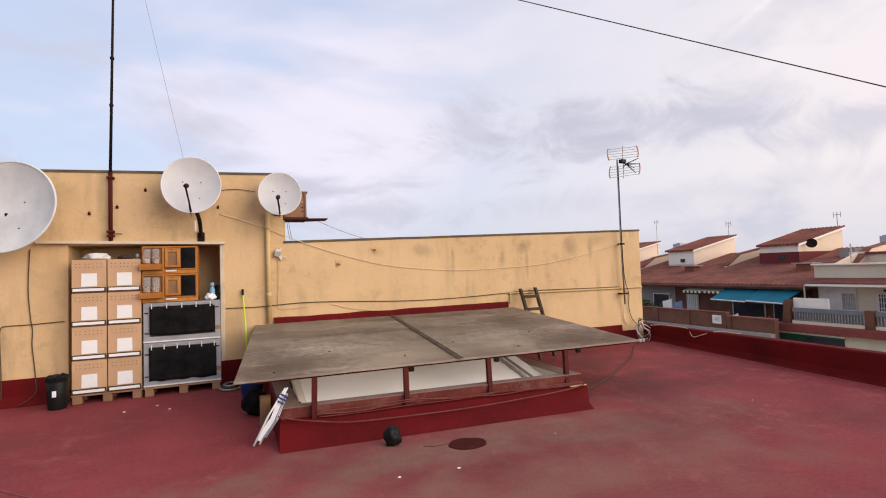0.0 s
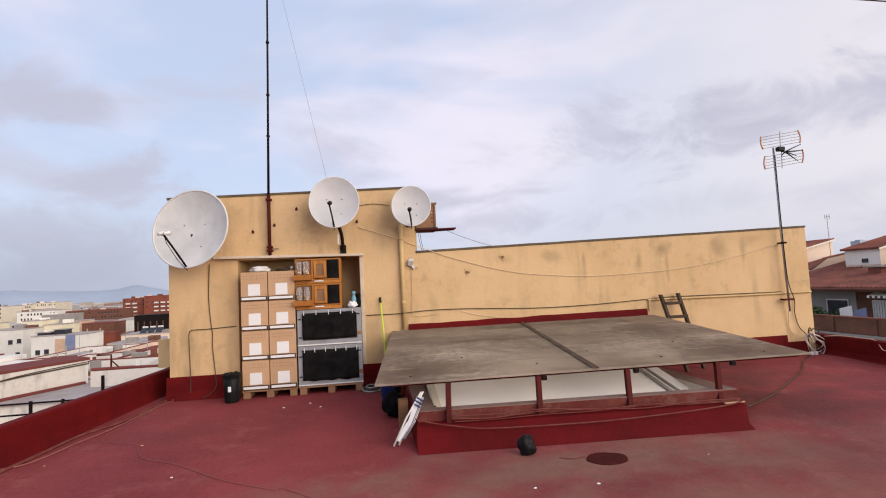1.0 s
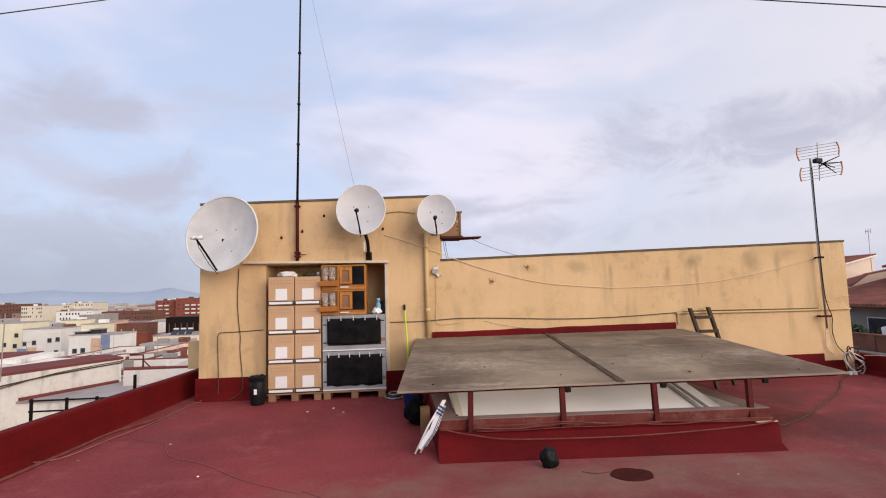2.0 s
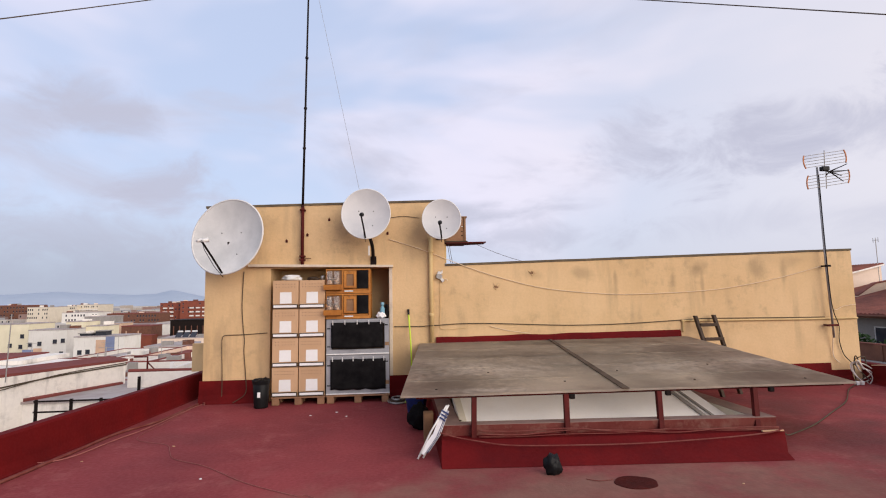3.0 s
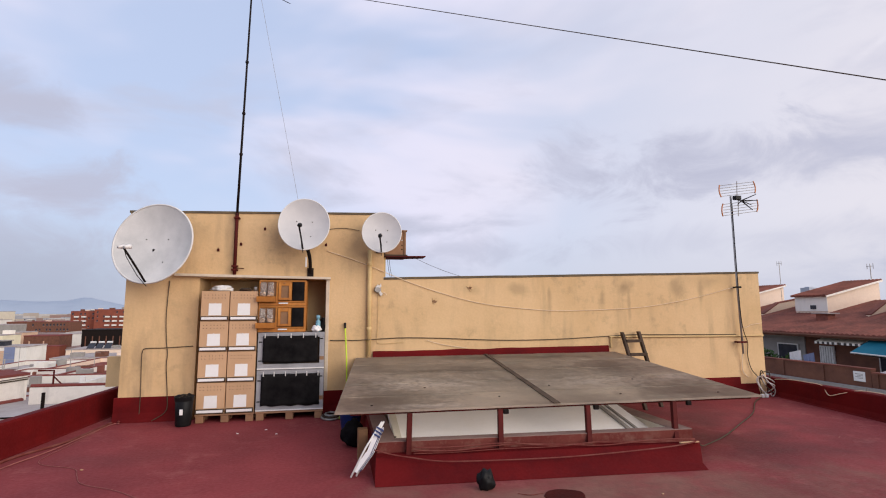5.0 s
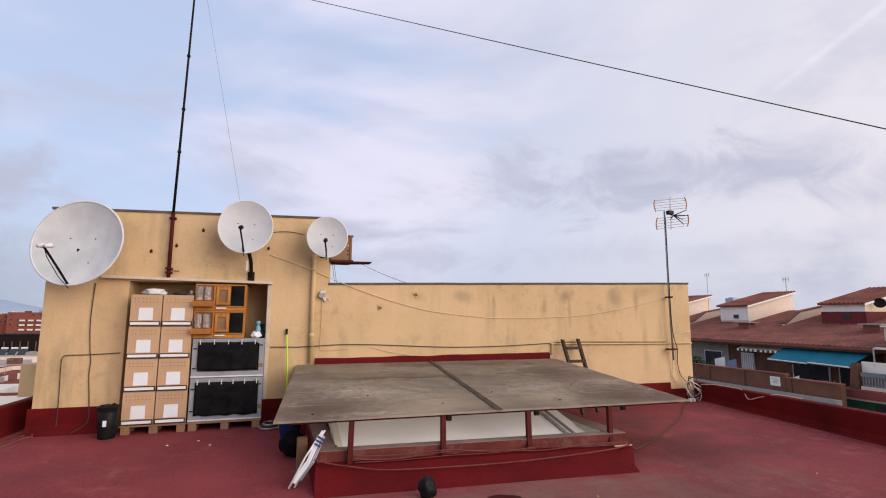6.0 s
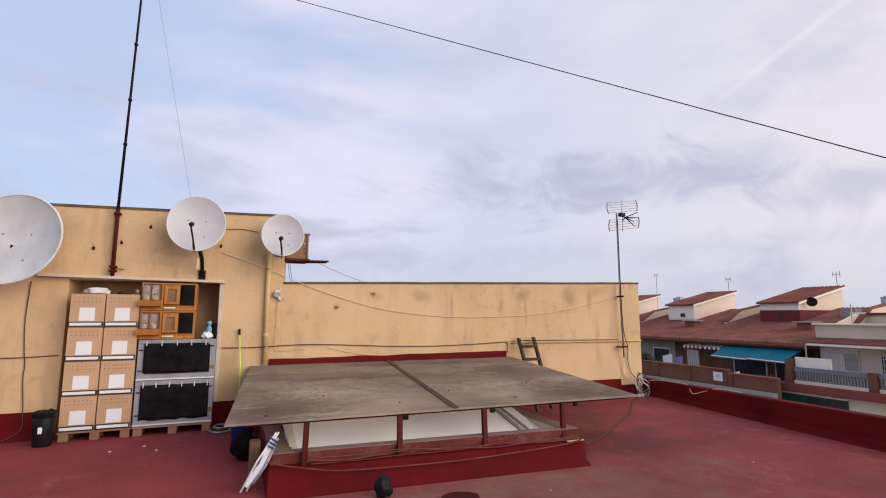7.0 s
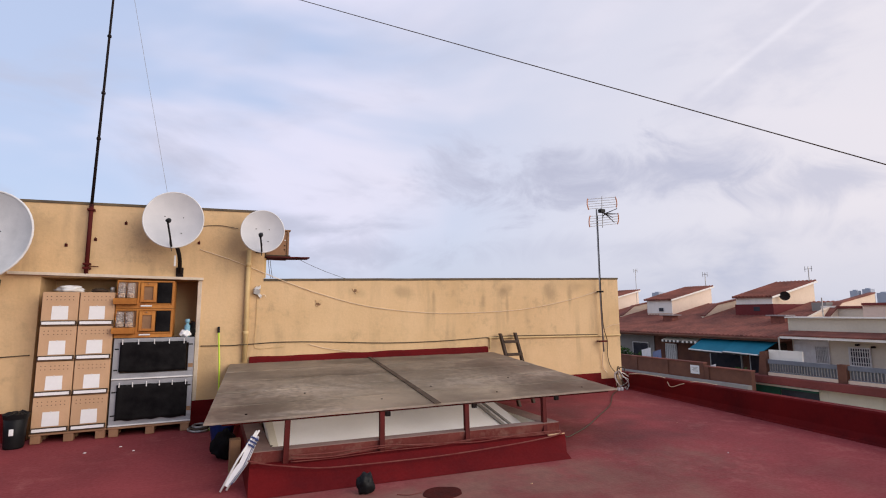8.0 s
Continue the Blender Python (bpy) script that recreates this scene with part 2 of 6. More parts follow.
DULL_WHITE = surf("dirty_white_render", (0.78, 0.75, 0.69), (0.68, 0.65, 0.58), 0.15, 0.9, 0.1, 4, streak=0.45, streak_col=(0.25, 0.22, 0.19), grain=0.05, rnd=0.15)
STAINED_WHITE = surf("lichen_stained_white_render", (0.86, 0.81, 0.73), (0.76, 0.70, 0.62), 0.5, 0.9, 0.1, 10, streak=0.95, streak_col=(0.16, 0.14, 0.12), blotch=0.35, blotch_col=(0.30, 0.27, 0.23))
PINKISH = surf("pinkish_render", (0.84, 0.68, 0.54), (0.74, 0.58, 0.45), 0.4, 0.9, 0.1, 8)
OLIVE = surf("olive_grey_render", (0.70, 0.63, 0.50), (0.62, 0.55, 0.43), 0.4, 0.9, 0.1, 8)
YELLOWISH = surf("pale_yellow_render", (0.80, 0.73, 0.53), (0.72, 0.65, 0.46), 0.3, 0.9, 0.1, 8)
CONCRETE = surf("grey_concrete", (0.34, 0.32, 0.29), (0.26, 0.24, 0.22), 0.4, 0.9, 0.1, 8)
DARK_GLASS = surf("dark_window_glass", (0.03, 0.035, 0.045), (0.05, 0.05, 0.06), 2, 0.2, 0.0, 20)
DARK_RED_ROOF = surf("red_roof_coating", (0.24, 0.062, 0.052), (0.17, 0.05, 0.042), 0.6, 0.9, 0.1, 10)
PALE_ROOF = surf("pale_roof_coating", (0.46, 0.42, 0.40), (0.30, 0.24, 0.22), 0.6, 0.9, 0.1, 10)
GREEN_PAINT = surf("green_shutter_paint", (0.02, 0.10, 0.065), (0.02, 0.08, 0.05), 2, 0.6, 0.1, 20)
LEAF = surf("foliage", (0.05, 0.10, 0.025), (0.03, 0.06, 0.02), 3, 0.8, 0.0, 20, rnd=0.2)
ASPHALT = surf("city_ground", (0.09, 0.085, 0.08), (0.16, 0.13, 0.11), 0.02, 0.95, 0.0, 0.3)
BLUE_WALL = surf("blue_grey_render", (0.22, 0.26, 0.40), None, 0.4, 0.9, 0.1, 8)
PEACH = surf("peach_render", (0.66, 0.44, 0.30), None, 0.4, 0.9, 0.1, 8)
WHITE_COVER = surf("off_white_cover_paint", (0.93, 0.92, 0.89), (0.88, 0.86, 0.82), 1.5, 0.5, 0.05, 30, grain=0.04)
STAIN = surf("dried_dark_red_paint", (0.068, 0.010, 0.007), (0.042, 0.008, 0.006), 9, 0.75, 0.2, 60, spec=0.08)

# floor coating: faded red with grey worn patches where water stands
FLOOR = surf("faded_red_roof_paint", (0.285, 0.054, 0.056), (0.180, 0.034, 0.037), 0.55, 0.8, 0.5, 26, spec=0.12, blotch=0.55, blotch_col=(0.35, 0.12, 0.105), grain=0.24)


def wear_and_shade(m, spots, colour, upright=False, size=1.6, soft=0.0):
    """Adds patches of wear or painted shade, of an uneven outline, given as (x, y, half length, half width, strength).
    """
    n, l = m.node_tree.nodes, m.node_tree.links
    b = n["Principled BSDF"]
    col = b.inputs["Base Color"].links[0].from_socket
    tc = n.new("ShaderNodeTexCoord")
    nz = n.new("ShaderNodeTexNoise")
    nz.inputs["Scale"].default_value, nz.inputs["Detail"].default_value = size, 7
    l.new(tc.outputs["Object"], nz.inputs["Vector"])
    for x, y, hx, hy, s in spots:
        mp = n.new("ShaderNodeMapping")
        mp.inputs["Location"].default_value = (-x / hx, 0, -y / hy) if upright else (-x / hx, -y / hy, 0)
        mp.inputs["Scale"].default_value = (1 / hx, 0, 1 / hy) if upright else (1 / hx, 1 / hy, 0)
        l.new(tc.outputs["Object"], mp.inputs["Vector"])
        ln = n.new("ShaderNodeVectorMath")
        ln.operation = "LENGTH"
        l.new(mp.outputs["Vector"], ln.inputs[0])
        ad = n.new("ShaderNodeMath")
        ad.operation = "MULTIPLY_ADD"
        ad.inputs[1].default_value = 3.4
        l.new(nz.outputs["Fac"], ad.inputs[0])
        l.new(ln.outputs["Value"], ad.inputs[2])
        mr = n.new("ShaderNodeMapRange")
        mr.interpolation_type = "SMOOTHSTEP"
        for k, v in zip(("From Min", "From Max", "To Min", "To Max"), (2.75 + soft, 1.7 - soft, 0.0, s)):
            mr.inputs[k].default_value = v
        l.new(ad.outputs[0], mr.inputs["Value"])
        mx = n.new("ShaderNodeMix")
        mx.data_type = "RGBA"
        mx.inputs[7].default_value = (*colour, 1)
        l.new(mr.outputs["Result"], mx.inputs[0])
        l.new(col, mx.inputs[6])
        col = mx.outputs[2]
    l.new(col, b.inputs["Base Color"])


wear_and_shade(FLOOR, [(2.3, -4.15, 2.7, 0.6, 0.85), (2.6, -5.2, 2.4, 1.0, 0.6), (0.6, -4.9, 1.8, 0.8, 0.5)], (0.235, 0.118, 0.088), False, 1.8, 0.5)
wear_and_shade(FLOOR, [(1.6, -4.2, 1.8, 0.4, 0.35), (3.9, -4.5, 1.8, 0.6, 0.4)], (0.15, 0.070, 0.054), False, 9.0, 0.3)
# right of the kerb: dirt together with the canopy's soft shade, painted dark
wear_and_shade(FLOOR, [(5.6, -1.5, 1.1, 1.6, 0.55), (4.9, -3.0, 1.0, 0.9, 0.6), (-2.6, -2.0, 1.3, 0.3, 0.25)], (0.085, 0.034, 0.032), False, 1.6, 0.6)

# old repairs and damp patches on the long wall and the tower
wear_and_shade(OCHRE, [(2.3, 2.0, 0.2, 0.16, 0.5), (1.65, 1.82, 0.12, 0.1, 0.6), (3.1, 2.03, 0.3, 0.18, 0.45), (4.8, 1.95, 0.10, 0.35, 0.6), (5.25, 2.08, 0.22, 0.16, 0.7), (5.35, 1.75, 0.05, 0.35, 0.45), (6.4, 2.0, 0.22, 0.22, 0.5), (3.75, 1.95, 0.06, 0.4, 0.5), (4.15, 2.05, 0.10, 0.2, 0.5), (6.9, 1.9, 0.07, 0.4, 0.45)], (0.27, 0.195, 0.11), True)
wear_and_shade(OCHRE, [(-0.9, 2.75, 0.35, 0.5, 0.35), (0.25, 2.6, 0.35, 0.7, 0.35), (-2.3, 2.9, 0.5, 0.25, 0.3), (-0.05, 0.7, 0.3, 0.5, 0.35), (7.2, 2.2, 0.7, 0.18, 0.4)], (0.27, 0.195, 0.11), True)

# dirt washed into patches on the canopy sheets, and bleached places
wear_and_shade(BOARD, [(-2.1, 0.35, 0.9, 0.6, 0.5), (1.95, 0.35, 1.1, 0.5, 0.45), (0.55, 0.12, 1.3, 0.3, 0.4), (-1.3, 2.2, 1.2, 0.5, 0.3), (1.6, 2.0, 1.1, 0.6, 0.45), (-0.2, 1.9, 1.4, 0.25, 0.5), (0.4, 2.8, 2.2, 0.25, 0.5)], (0.17, 0.12, 0.085), False, 5.0)
wear_and_shade(BOARD, [(-1.3, 1.1, 1.1, 0.5, 0.4), (0.9, 1.0, 1.0, 0.45, 0.35), (2.2, 1.1, 0.6, 0.3, 0.3), (-1.6, 0.12, 0.8, 0.12, 0.6)], (0.80, 0.70, 0.58), False, 6.0)
wear_and_shade(BOARD, [(-1.9, 0.5, 0.9, 0.9, 0.5), (0.3, 1.6, 2.6, 0.9, 0.35), (1.9, 0.7, 0.9, 0.6, 0.4)], (0.14, 0.105, 0.075), False, 14.0)

# translucency added to the weathered sheets, to brighten the skylight cover under them
_n, _l = BOARD.node_tree.nodes, BOARD.node_tree.links
_t = _n.new("ShaderNodeBsdfTranslucent")
_c = _n.new("ShaderNodeMix")
_c.data_type = "RGBA"
_c.inputs[0].default_value, _c.inputs[7].default_value = 0.62, (1.0, 0.95, 0.88, 1)
_m = _n.new("ShaderNodeMixShader")
_m.inputs[0].default_value = 0.60
_o = _n["Material Output"]
_l.new(_n["Principled BSDF"].outputs[0], _m.inputs[1])
_l.new(_n["Principled BSDF"].inputs["Base Color"].links[0].from_socket, _c.inputs[6])
_l.new(_c.outputs[2], _t.inputs["Color"])
_l.new(_t.outputs[0], _m.inputs[2])
_l.new(_m.outputs[0], _o.inputs["Surface"])

# ---- building blocks ----


def box(bm, x0, x1, y0, y1, z0, z1, bev=0.0):
    vs = [bm.verts.new(p) for p in ((x0, y0, z0), (x1, y0, z0), (x1, y1, z0), (x0, y1, z0), (x0, y0, z1), (x1, y0, z1), (x1, y1, z1), (x0, y1, z1))]
    fs = [bm.faces.new([vs[i] for i in q]) for q in ((3, 2, 1, 0), (4, 5, 6, 7), (0, 1, 5, 4), (1, 2, 6, 5), (2, 3, 7, 6), (3, 0, 4, 7))]
    if bev:
        es = {e for f in fs for e in f.edges}
        bmesh.ops.bevel(bm, geom=list(es), offset=bev, segments=1, affect="EDGES")
    return bm


def tube(bm, pts, r, seg=6, r2=None, caps=True):
    pts = [Vector(p) for p in pts]
    rings = []
    for i, p in enumerate(pts):
        d = (pts[min(i + 1, len(pts) - 1)] - pts[max(i - 1, 0)]).normalized()
        a = d.orthogonal().normalized() if not rings else (last - d * last.dot(d)).normalized()
        last = a
        c = d.cross(a)
        rr = r if r2 is None else r + (r2 - r) * i / (len(pts) - 1)
        rings.append([bm.verts.new(p + (a * math.cos(2 * math.pi * k / seg) + c * math.sin(2 * math.pi * k / seg)) * rr) for k in range(seg)])
    for u, v in zip(rings, rings[1:]):
        for k in range(seg):
            bm.faces.new((u[k], u[(k + 1) % seg], v[(k + 1) % seg], v[k]))
    if caps:
        bm.faces.new(rings[0][::-1])
        bm.faces.new(rings[-1])
    return bm


def prism(bm, profile, x0, x1):
    """A profile of (y, z) points drawn out along x."""
    a = [bm.verts.new((x0, y, z)) for y, z in profile]
    b = [bm.verts.new((x1, y, z)) for y, z in profile]
    bm.faces.new(a)
    bm.faces.new(b[::-1])
    for i in range(len(a)):
        j = (i + 1) % len(a)
        bm.faces.new((a[j], a[i], b[i], b[j]))
    return bm


def lathe(bm, profile, seg=20, centre=(0, 0, 0)):
    """A profile of (radius, height) points turned round z."""
    cx, cy, cz = centre
    rings = [[bm.verts.new((cx + r * math.cos(2 * math.pi * k / seg), cy + r * math.sin(2 * math.pi * k / seg), cz + z)) for k in range(seg)] for r, z in profile]
    for u, v in zip(rings, rings[1:]):
        for k in range(seg):
            bm.faces.new((u[k], u[(k + 1) % seg], v[(k + 1) % seg], v[k]))
    return bm


def hexa(bm, base, top):
    """A six-sided block from four corners below and four above."""
    vs = [bm.verts.new(p) for p in (*base, *top)]
    for q in ((3, 2, 1, 0), (4, 5, 6, 7), (0, 1, 5, 4), (1, 2, 6, 5), (2, 3, 7, 6), (3, 0, 4, 7)):
        bm.faces.new([vs[i] for i in q])
    return bm


def B():
    return bmesh.new()


def done(name, bm, mat, smooth=False, parent=None, at=None):
    bmesh.ops.recalc_face_normals(bm, faces=bm.faces)
    me = bpy.data.meshes.new(name)
    bm.to_mesh(me)
    bm.free()
    me.materials.append(mat)
    if smooth:
        me.shade_smooth()
    ob = new(name, me)
    if parent is not None:
        ob.parent = parent
    if at is not None:
        ob.location = at
    return ob


def part(name, bm, mat, parent, label="", smooth=False):
    ob = done(name, bm, mat, smooth, parent)
    return tagged(ob, label) if label else ob


def thing(name, at, label, category, group="", kind=""):
    e = new(name)
    e.location = at
    e.empty_display_size = 0.1
    return tagged(e, label, category, group, kind)


def structure(name, bm, mat, label, category, smooth=False):
    return tagged(done(name, bm, mat, smooth), label, category, kind="structure")


def sag(a, b, depth, n=12):
    a, b = Vector(a), Vector(b)
    return [a.lerp(b, i / n) - Vector((0, 0, depth * 4 * (i / n) * (1 - i / n))) for i in range(n + 1)]


def curve_pts(pts, n=6):
    """A smooth line through the points."""
    p = [Vector(q) for q in pts]
    p = [p[0]] + p + [p[-1]]
    out = []
    for i in range(1, len(p) - 2):
        for k in range(n):
            t = k / n
            out.append(0.5 * (2 * p[i] + (p[i + 1] - p[i - 1]) * t + (2 * p[i - 1] - 5 * p[i] + 4 * p[i + 1] - p[i + 2]) * t * t + (3 * p[i] - p[i - 1] - 3 * p[i + 1] + p[i + 2]) * t ** 3))
    return out + [p[-2]]

# ---- structure of the roof ----


def build_roof():
    # shaft opening in the floor: x 0.62..3.65, y -3.1..-0.45
    f = B()
    X, Y = [-5.0, 0.62, 3.65, 8.2], [-16.0, -5.0, -3.1, -0.45, 0.0, 1.0, 9.0]

    def edge(x, y):
        return (-3.62 + 0.085 * min(y, 1.0) if x < -4 else 8.36 + 0.15 * max(min(y, 0.0), -5.0) + 0.085 * min(y + 5.0, 0.0) if x > 8 else x, y, 0)
    for i in range(3):
        for j in range(6):
            if (i, j) != (1, 2):
                f.faces.new([f.verts.new(edge(*p)) for p in ((X[i], Y[j]), (X[i + 1], Y[j]), (X[i + 1], Y[j + 1]), (X[i], Y[j + 1]))])
    bmesh.ops.remove_doubles(f, verts=f.verts, dist=1e-4)
    structure("floor", f, FLOOR, "flat roof deck with faded red waterproof paint and worn patches", "roof deck")
    s = B()
    for x0, x1, y0, y1 in ((0.42, 0.62, -3.3, -0.25), (3.65, 3.85, -3.3, -0.25), (0.62, 3.65, -0.45, -0.25), (0.62, 3.65, -3.3, -3.1)):
        box(s, x0, x1, y0, y1, -4.5, -0.004)
    box(s, 0.42, 3.85, -3.3, -0.25, -4.7, -4.5)
    structure("wall_shaft", s, CREAM, "cream rendered inner walls of the light shaft", "wall")
    # the block of flats below
    w = B()
    ring = [(-5.04, -16.0), (6.79, -16.0), (7.725, -5.0), (8.48, 0.0), (8.48, 9.0), (-3.595, 9.0), (-3.595, 1.0)]
    lo, hi = [w.verts.new((x, y, -16.0)) for x, y in ring], [w.verts.new((x, y, -0.31)) for x, y in ring]
    for i in range(7):
        w.faces.new((lo[i], lo[(i + 1) % 7], hi[(i + 1) % 7], hi[i]))
    structure("wall_block", w, CREAM, "cream rendered outer walls of the building below the roof", "wall")

    # left parapet, slightly askew, flared at the foot
    p = B()
    k = 0.085
    prof = [(0.0, 0.004), (0.02, 0.02), (0.035, 0.10), (0.045, 0.375), (0.06, 0.40), (0.17, 0.40), (0.18, 0.38), (0.18, -0.3), (0.0, -0.3)]
    rings = []
    for y in np.linspace(9.0, -16.0, 40):
        x = -3.50 + k * min(y, 1.0)
        rings.append([p.verts.new((x - a, y, b + (0.006 * noise.noise((y, a * 5, b * 4)) if b > 0 else 0))) for a, b in prof])
    for u, v in zip(rings, rings[1:]):
        for i in range(len(prof)):
            j = (i + 1) % len(prof)
            p.faces.new((u[i], u[j], v[j], v[i]))
    p.faces.new(rings[0]), p.faces.new(rings[-1][::-1])
    structure("wall_west_parapet", p, RED_PAINT, "low parapet painted dark red along the roof edge", "parapet", smooth=False)
    p = B()
    rings = []
    for y in np.linspace(0.25, -16.0, 36):
        rings.append([p.verts.new((8.22 + 0.15 * max(y, -5.0) + 0.085 * min(y + 5.0, 0.0) + a, y, b * (1 + 0.045 * min(-min(y, 0.0), 5.0)) + (0.006 * noise.noise((y, a * 5 + 9, b * 4)) if b > 0 else 0))) for a, b in [(0.0, 0.004), (0.04, 0.02), (0.07, 0.09), (0.09, 0.31), (0.105, 0.33), (0.25, 0.33), (0.265, 0.31), (0.265, -0.3), (0.0, -0.3)]])
    for u, v in zip(rings, rings[1:]):
        for i in range(9):
            j = (i + 1) % 9
            p.faces.new((u[i], u[j], v[j], v[i]))
    p.faces.new(rings[0]), p.faces.new(rings[-1][::-1])
    structure("wall_east_parapet", p, RED_PAINT, "low parapet painted dark red along the roof edge", "parapet")
    p = B()
    box(p, -4.85, 6.5, -15.95, -15.7, 0.0, 0.45, 0.02)
    structure("wall_south_parapet", p, RED_PAINT, "low parapet painted dark red along the roof edge", "parapet")

    # stair tower with a deep niche
    NX0, NX1, NZ, ND = -2.15, -0.203, 2.165, 0.75
    def top(x):
        return 3.18 + (x + 3.2) * 0.027
    def pier(name, x0, x1, y0, y1, z0):
        za, zb = top(x0), top(x1)
        t = hexa(B(), [(x0, y0, z0), (x1, y0, z0), (x1, y1, z0), (x0, y1, z0)], [(x0, y0, za), (x1, y0, zb), (x1, y1, zb), (x0, y1, za)])
        structure(name, t, OCHRE, "ochre rendered wall of the stair tower round its niche", "wall")
    pier("wall_tower_1", -3.2, NX0, 0, ND, 0)
    pier("wall_tower_2", NX1, 0.75, 0, ND, 0)
    pier("wall_tower_3", NX0, NX1, 0, ND, NZ)
    pier("wall_tower_4", -3.2, 0.75, ND, 2.8, 0)
    c = B()
    hexa(c, [(-3.215, -0.015, top(-3.2)), (0.765, -0.015, top(0.75)), (0.765, 2.82, top(0.75)), (-3.215, 2.82, top(-3.2))],
         [(-3.215, -0.015, top(-3.2) + 0.035), (0.765, -0.015, top(0.75) + 0.035), (0.765, 2.82, top(0.75) + 0.035), (-3.215, 2.82, top(-3.2) + 0.035)])
    structure("trim_tower_coping", c, CAP, "thin dark weathered coping on the tower", "coping")
    c = B()
    hexa(c, [(-2.5, -0.09, 2.195), (-0.13, -0.09, 2.160), (-0.13, -0.002, 2.160), (-2.5, -0.002, 2.195)], [(-2.5, -0.085, 2.235), (-0.13, -0.085, 2.198), (-0.13, -0.002, 2.198), (-2.5, -0.002, 2.235)])
    structure("trim_lintel", c, TRIM, "thin pale concrete lintel over the niche", "lintel")
    c = B()
    box(c, -0.201, -0.145, -0.03, -0.002, 0.366, 2.158, 0.004)
    structure("trim_niche_jamb", c, TRIM, "pale timber strip up the side of the niche", "trim")
    # dark red skirting with a flared foot
    for i, (x0, x1) in enumerate(((-3.2, NX0), (NX1, 0.75))):
        s = B()
        prism(s, [(-0.06, 0.002), (-0.035, 0.06), (-0.015, 0.14), (-0.012, 0.36), (0.0, 0.365), (0.0, 0.002)], x0 - (0.05 if i == 0 else 0), x1)
        structure("baseboard_tower_%d" % (i + 1), s, RED_PAINT, "dark red painted skirting with a flared foot", "skirting")
    s = B()
    prism(s, [(-0.06, 0.002), (-0.035, 0.06), (-0.015, 0.14), (-0.012, 0.36), (0.0, 0.365), (0.0, 0.002)], 0, 2.8)
    bmesh.ops.transform(s, matrix=Matrix.Translation((-3.2, 2.8, 0)) @ Matrix.Rotation(radians(-90), 4, "Z"), verts=s.verts)
    structure("baseboard_tower_3", s, RED_PAINT, "dark red painted skirting with a flared foot", "skirting")

    # long wall beside the tower
    w = B()
    n = 30
    rows = []
    for i in range(n + 1):
        x = 0.75 + (8.25 - 0.75) * i / n
        z = 2.17 + (x - 0.75) * 0.0255 + 0.006 * noise.noise((x * 1.7, 3, 0))
        rows.append([w.verts.new(p) for p in ((x, 0, 0), (x, 0, z), (x, 0.25, z), (x, 0.25, 0))])
    for u, v in zip(rows, rows[1:]):
        for i in range(4):
            j = (i + 1) % 4
            w.faces.new((u[i], u[j], v[j], v[i]))
    w.faces.new(rows[0]), w.faces.new(rows[-1][::-1])
    structure("wall_north", w, OCHRE, "long ochre rendered wall streaked with grey water stains", "wall")
    c = B()
    rows = []
    for i in range(n + 1):
        x = 0.752 + 7.51 * i / n
        z = 2.172 + (x - 0.75) * 0.0255 + 0.006 * noise.noise((x * 1.7, 3, 0))
        d = 0.012 + 0.006 * noise.noise((x * 4, 1, 7))
        rows.append([c.verts.new(p) for p in ((x, -d, z), (x, -d, z + 0.025 + d), (x, 0.26, z + 0.03), (x, 0.26, z))])
    for u, v in zip(rows, rows[1:]):
        for i in range(4):
            j = (i + 1) % 4
            c.faces.new((u[i], u[j], v[j], v[i]))
    c.faces.new(rows[0]), c.faces.new(rows[-1][::-1])
    structure("trim_wall_coping", c, CAP, "thin dark weathered coping on the long wall", "coping")
    s = B()
    prism(s, [(-0.07, 0.002), (-0.04, 0.06), (-0.018, 0.14), (-0.012, 0.345), (0.0, 0.35), (0.0, 0.002)], 0.752, 7.66)
    structure("baseboard_wall", s, RED_PAINT, "dark red painted skirting with a flared foot", "skirting")
    s = B()
    prism(s, [(-0.07, 0.002), (-0.04, 0.06), (-0.018, 0.12), (-0.012, 0.215), (0.0, 0.22), (0.0, 0.002)], 7.66, 8.05)
    structure("baseboard_wall_corner", s, RED_PAINT, "lower dark red skirting at the wall's corner", "skirting")
    # mortar flashing where the canopy meets the wall
    s = B()
    rows = []
    for i in range(41):
        x = 0.58 + 4.3 * i / 40
        z1 = 0.972 + 0.028 * i / 40 + 0.012 * noise.noise((x * 2.2, 5, 1))
        rows.append([s.verts.new(p) for p in ((x, -0.045, 0.80), (x, -0.035, z1 - 0.03), (x, -0.012, z1), (x, 0.0, z1), (x, 0.0, 0.80))])
    for u, v in zip(rows, rows[1:]):
        for i in range(5):
            j = (i + 1) % 5
            s.faces.new((u[i], u[j], v[j], v[i]))
    s.faces.new(rows[0]), s.faces.new(rows[-1][::-1])
    structure("trim_flashing", s, RED_PAINT, "dark red mortar flashing above the canopy", "flashing")

    # kerb round the light shaft: sloping skirt, ledge, upright rim
    o = [(0.42, -3.12), (4.00, -3.31), (4.00, -0.1), (0.42, -0.1)]          # outer rim, plan
    inn = [(0.62, -3.0), (3.76, -3.17), (3.76, -0.45), (0.62, -0.45)]
    foot = [(0.37, -3.58), (3.79, -3.80), (4.42, -0.1), (0.37, -0.1)]
    ledge = [(0.40, -3.24), (3.985, -3.44), (4.12, -0.1), (0.40, -0.1)]
    mid = [(0.385, -3.38), (3.89, -3.58), (4.22, -0.1), (0.385, -0.1)]
    low_ = [(0.375, -3.49), (3.81, -3.69), (4.32, -0.1), (0.375, -0.1)]
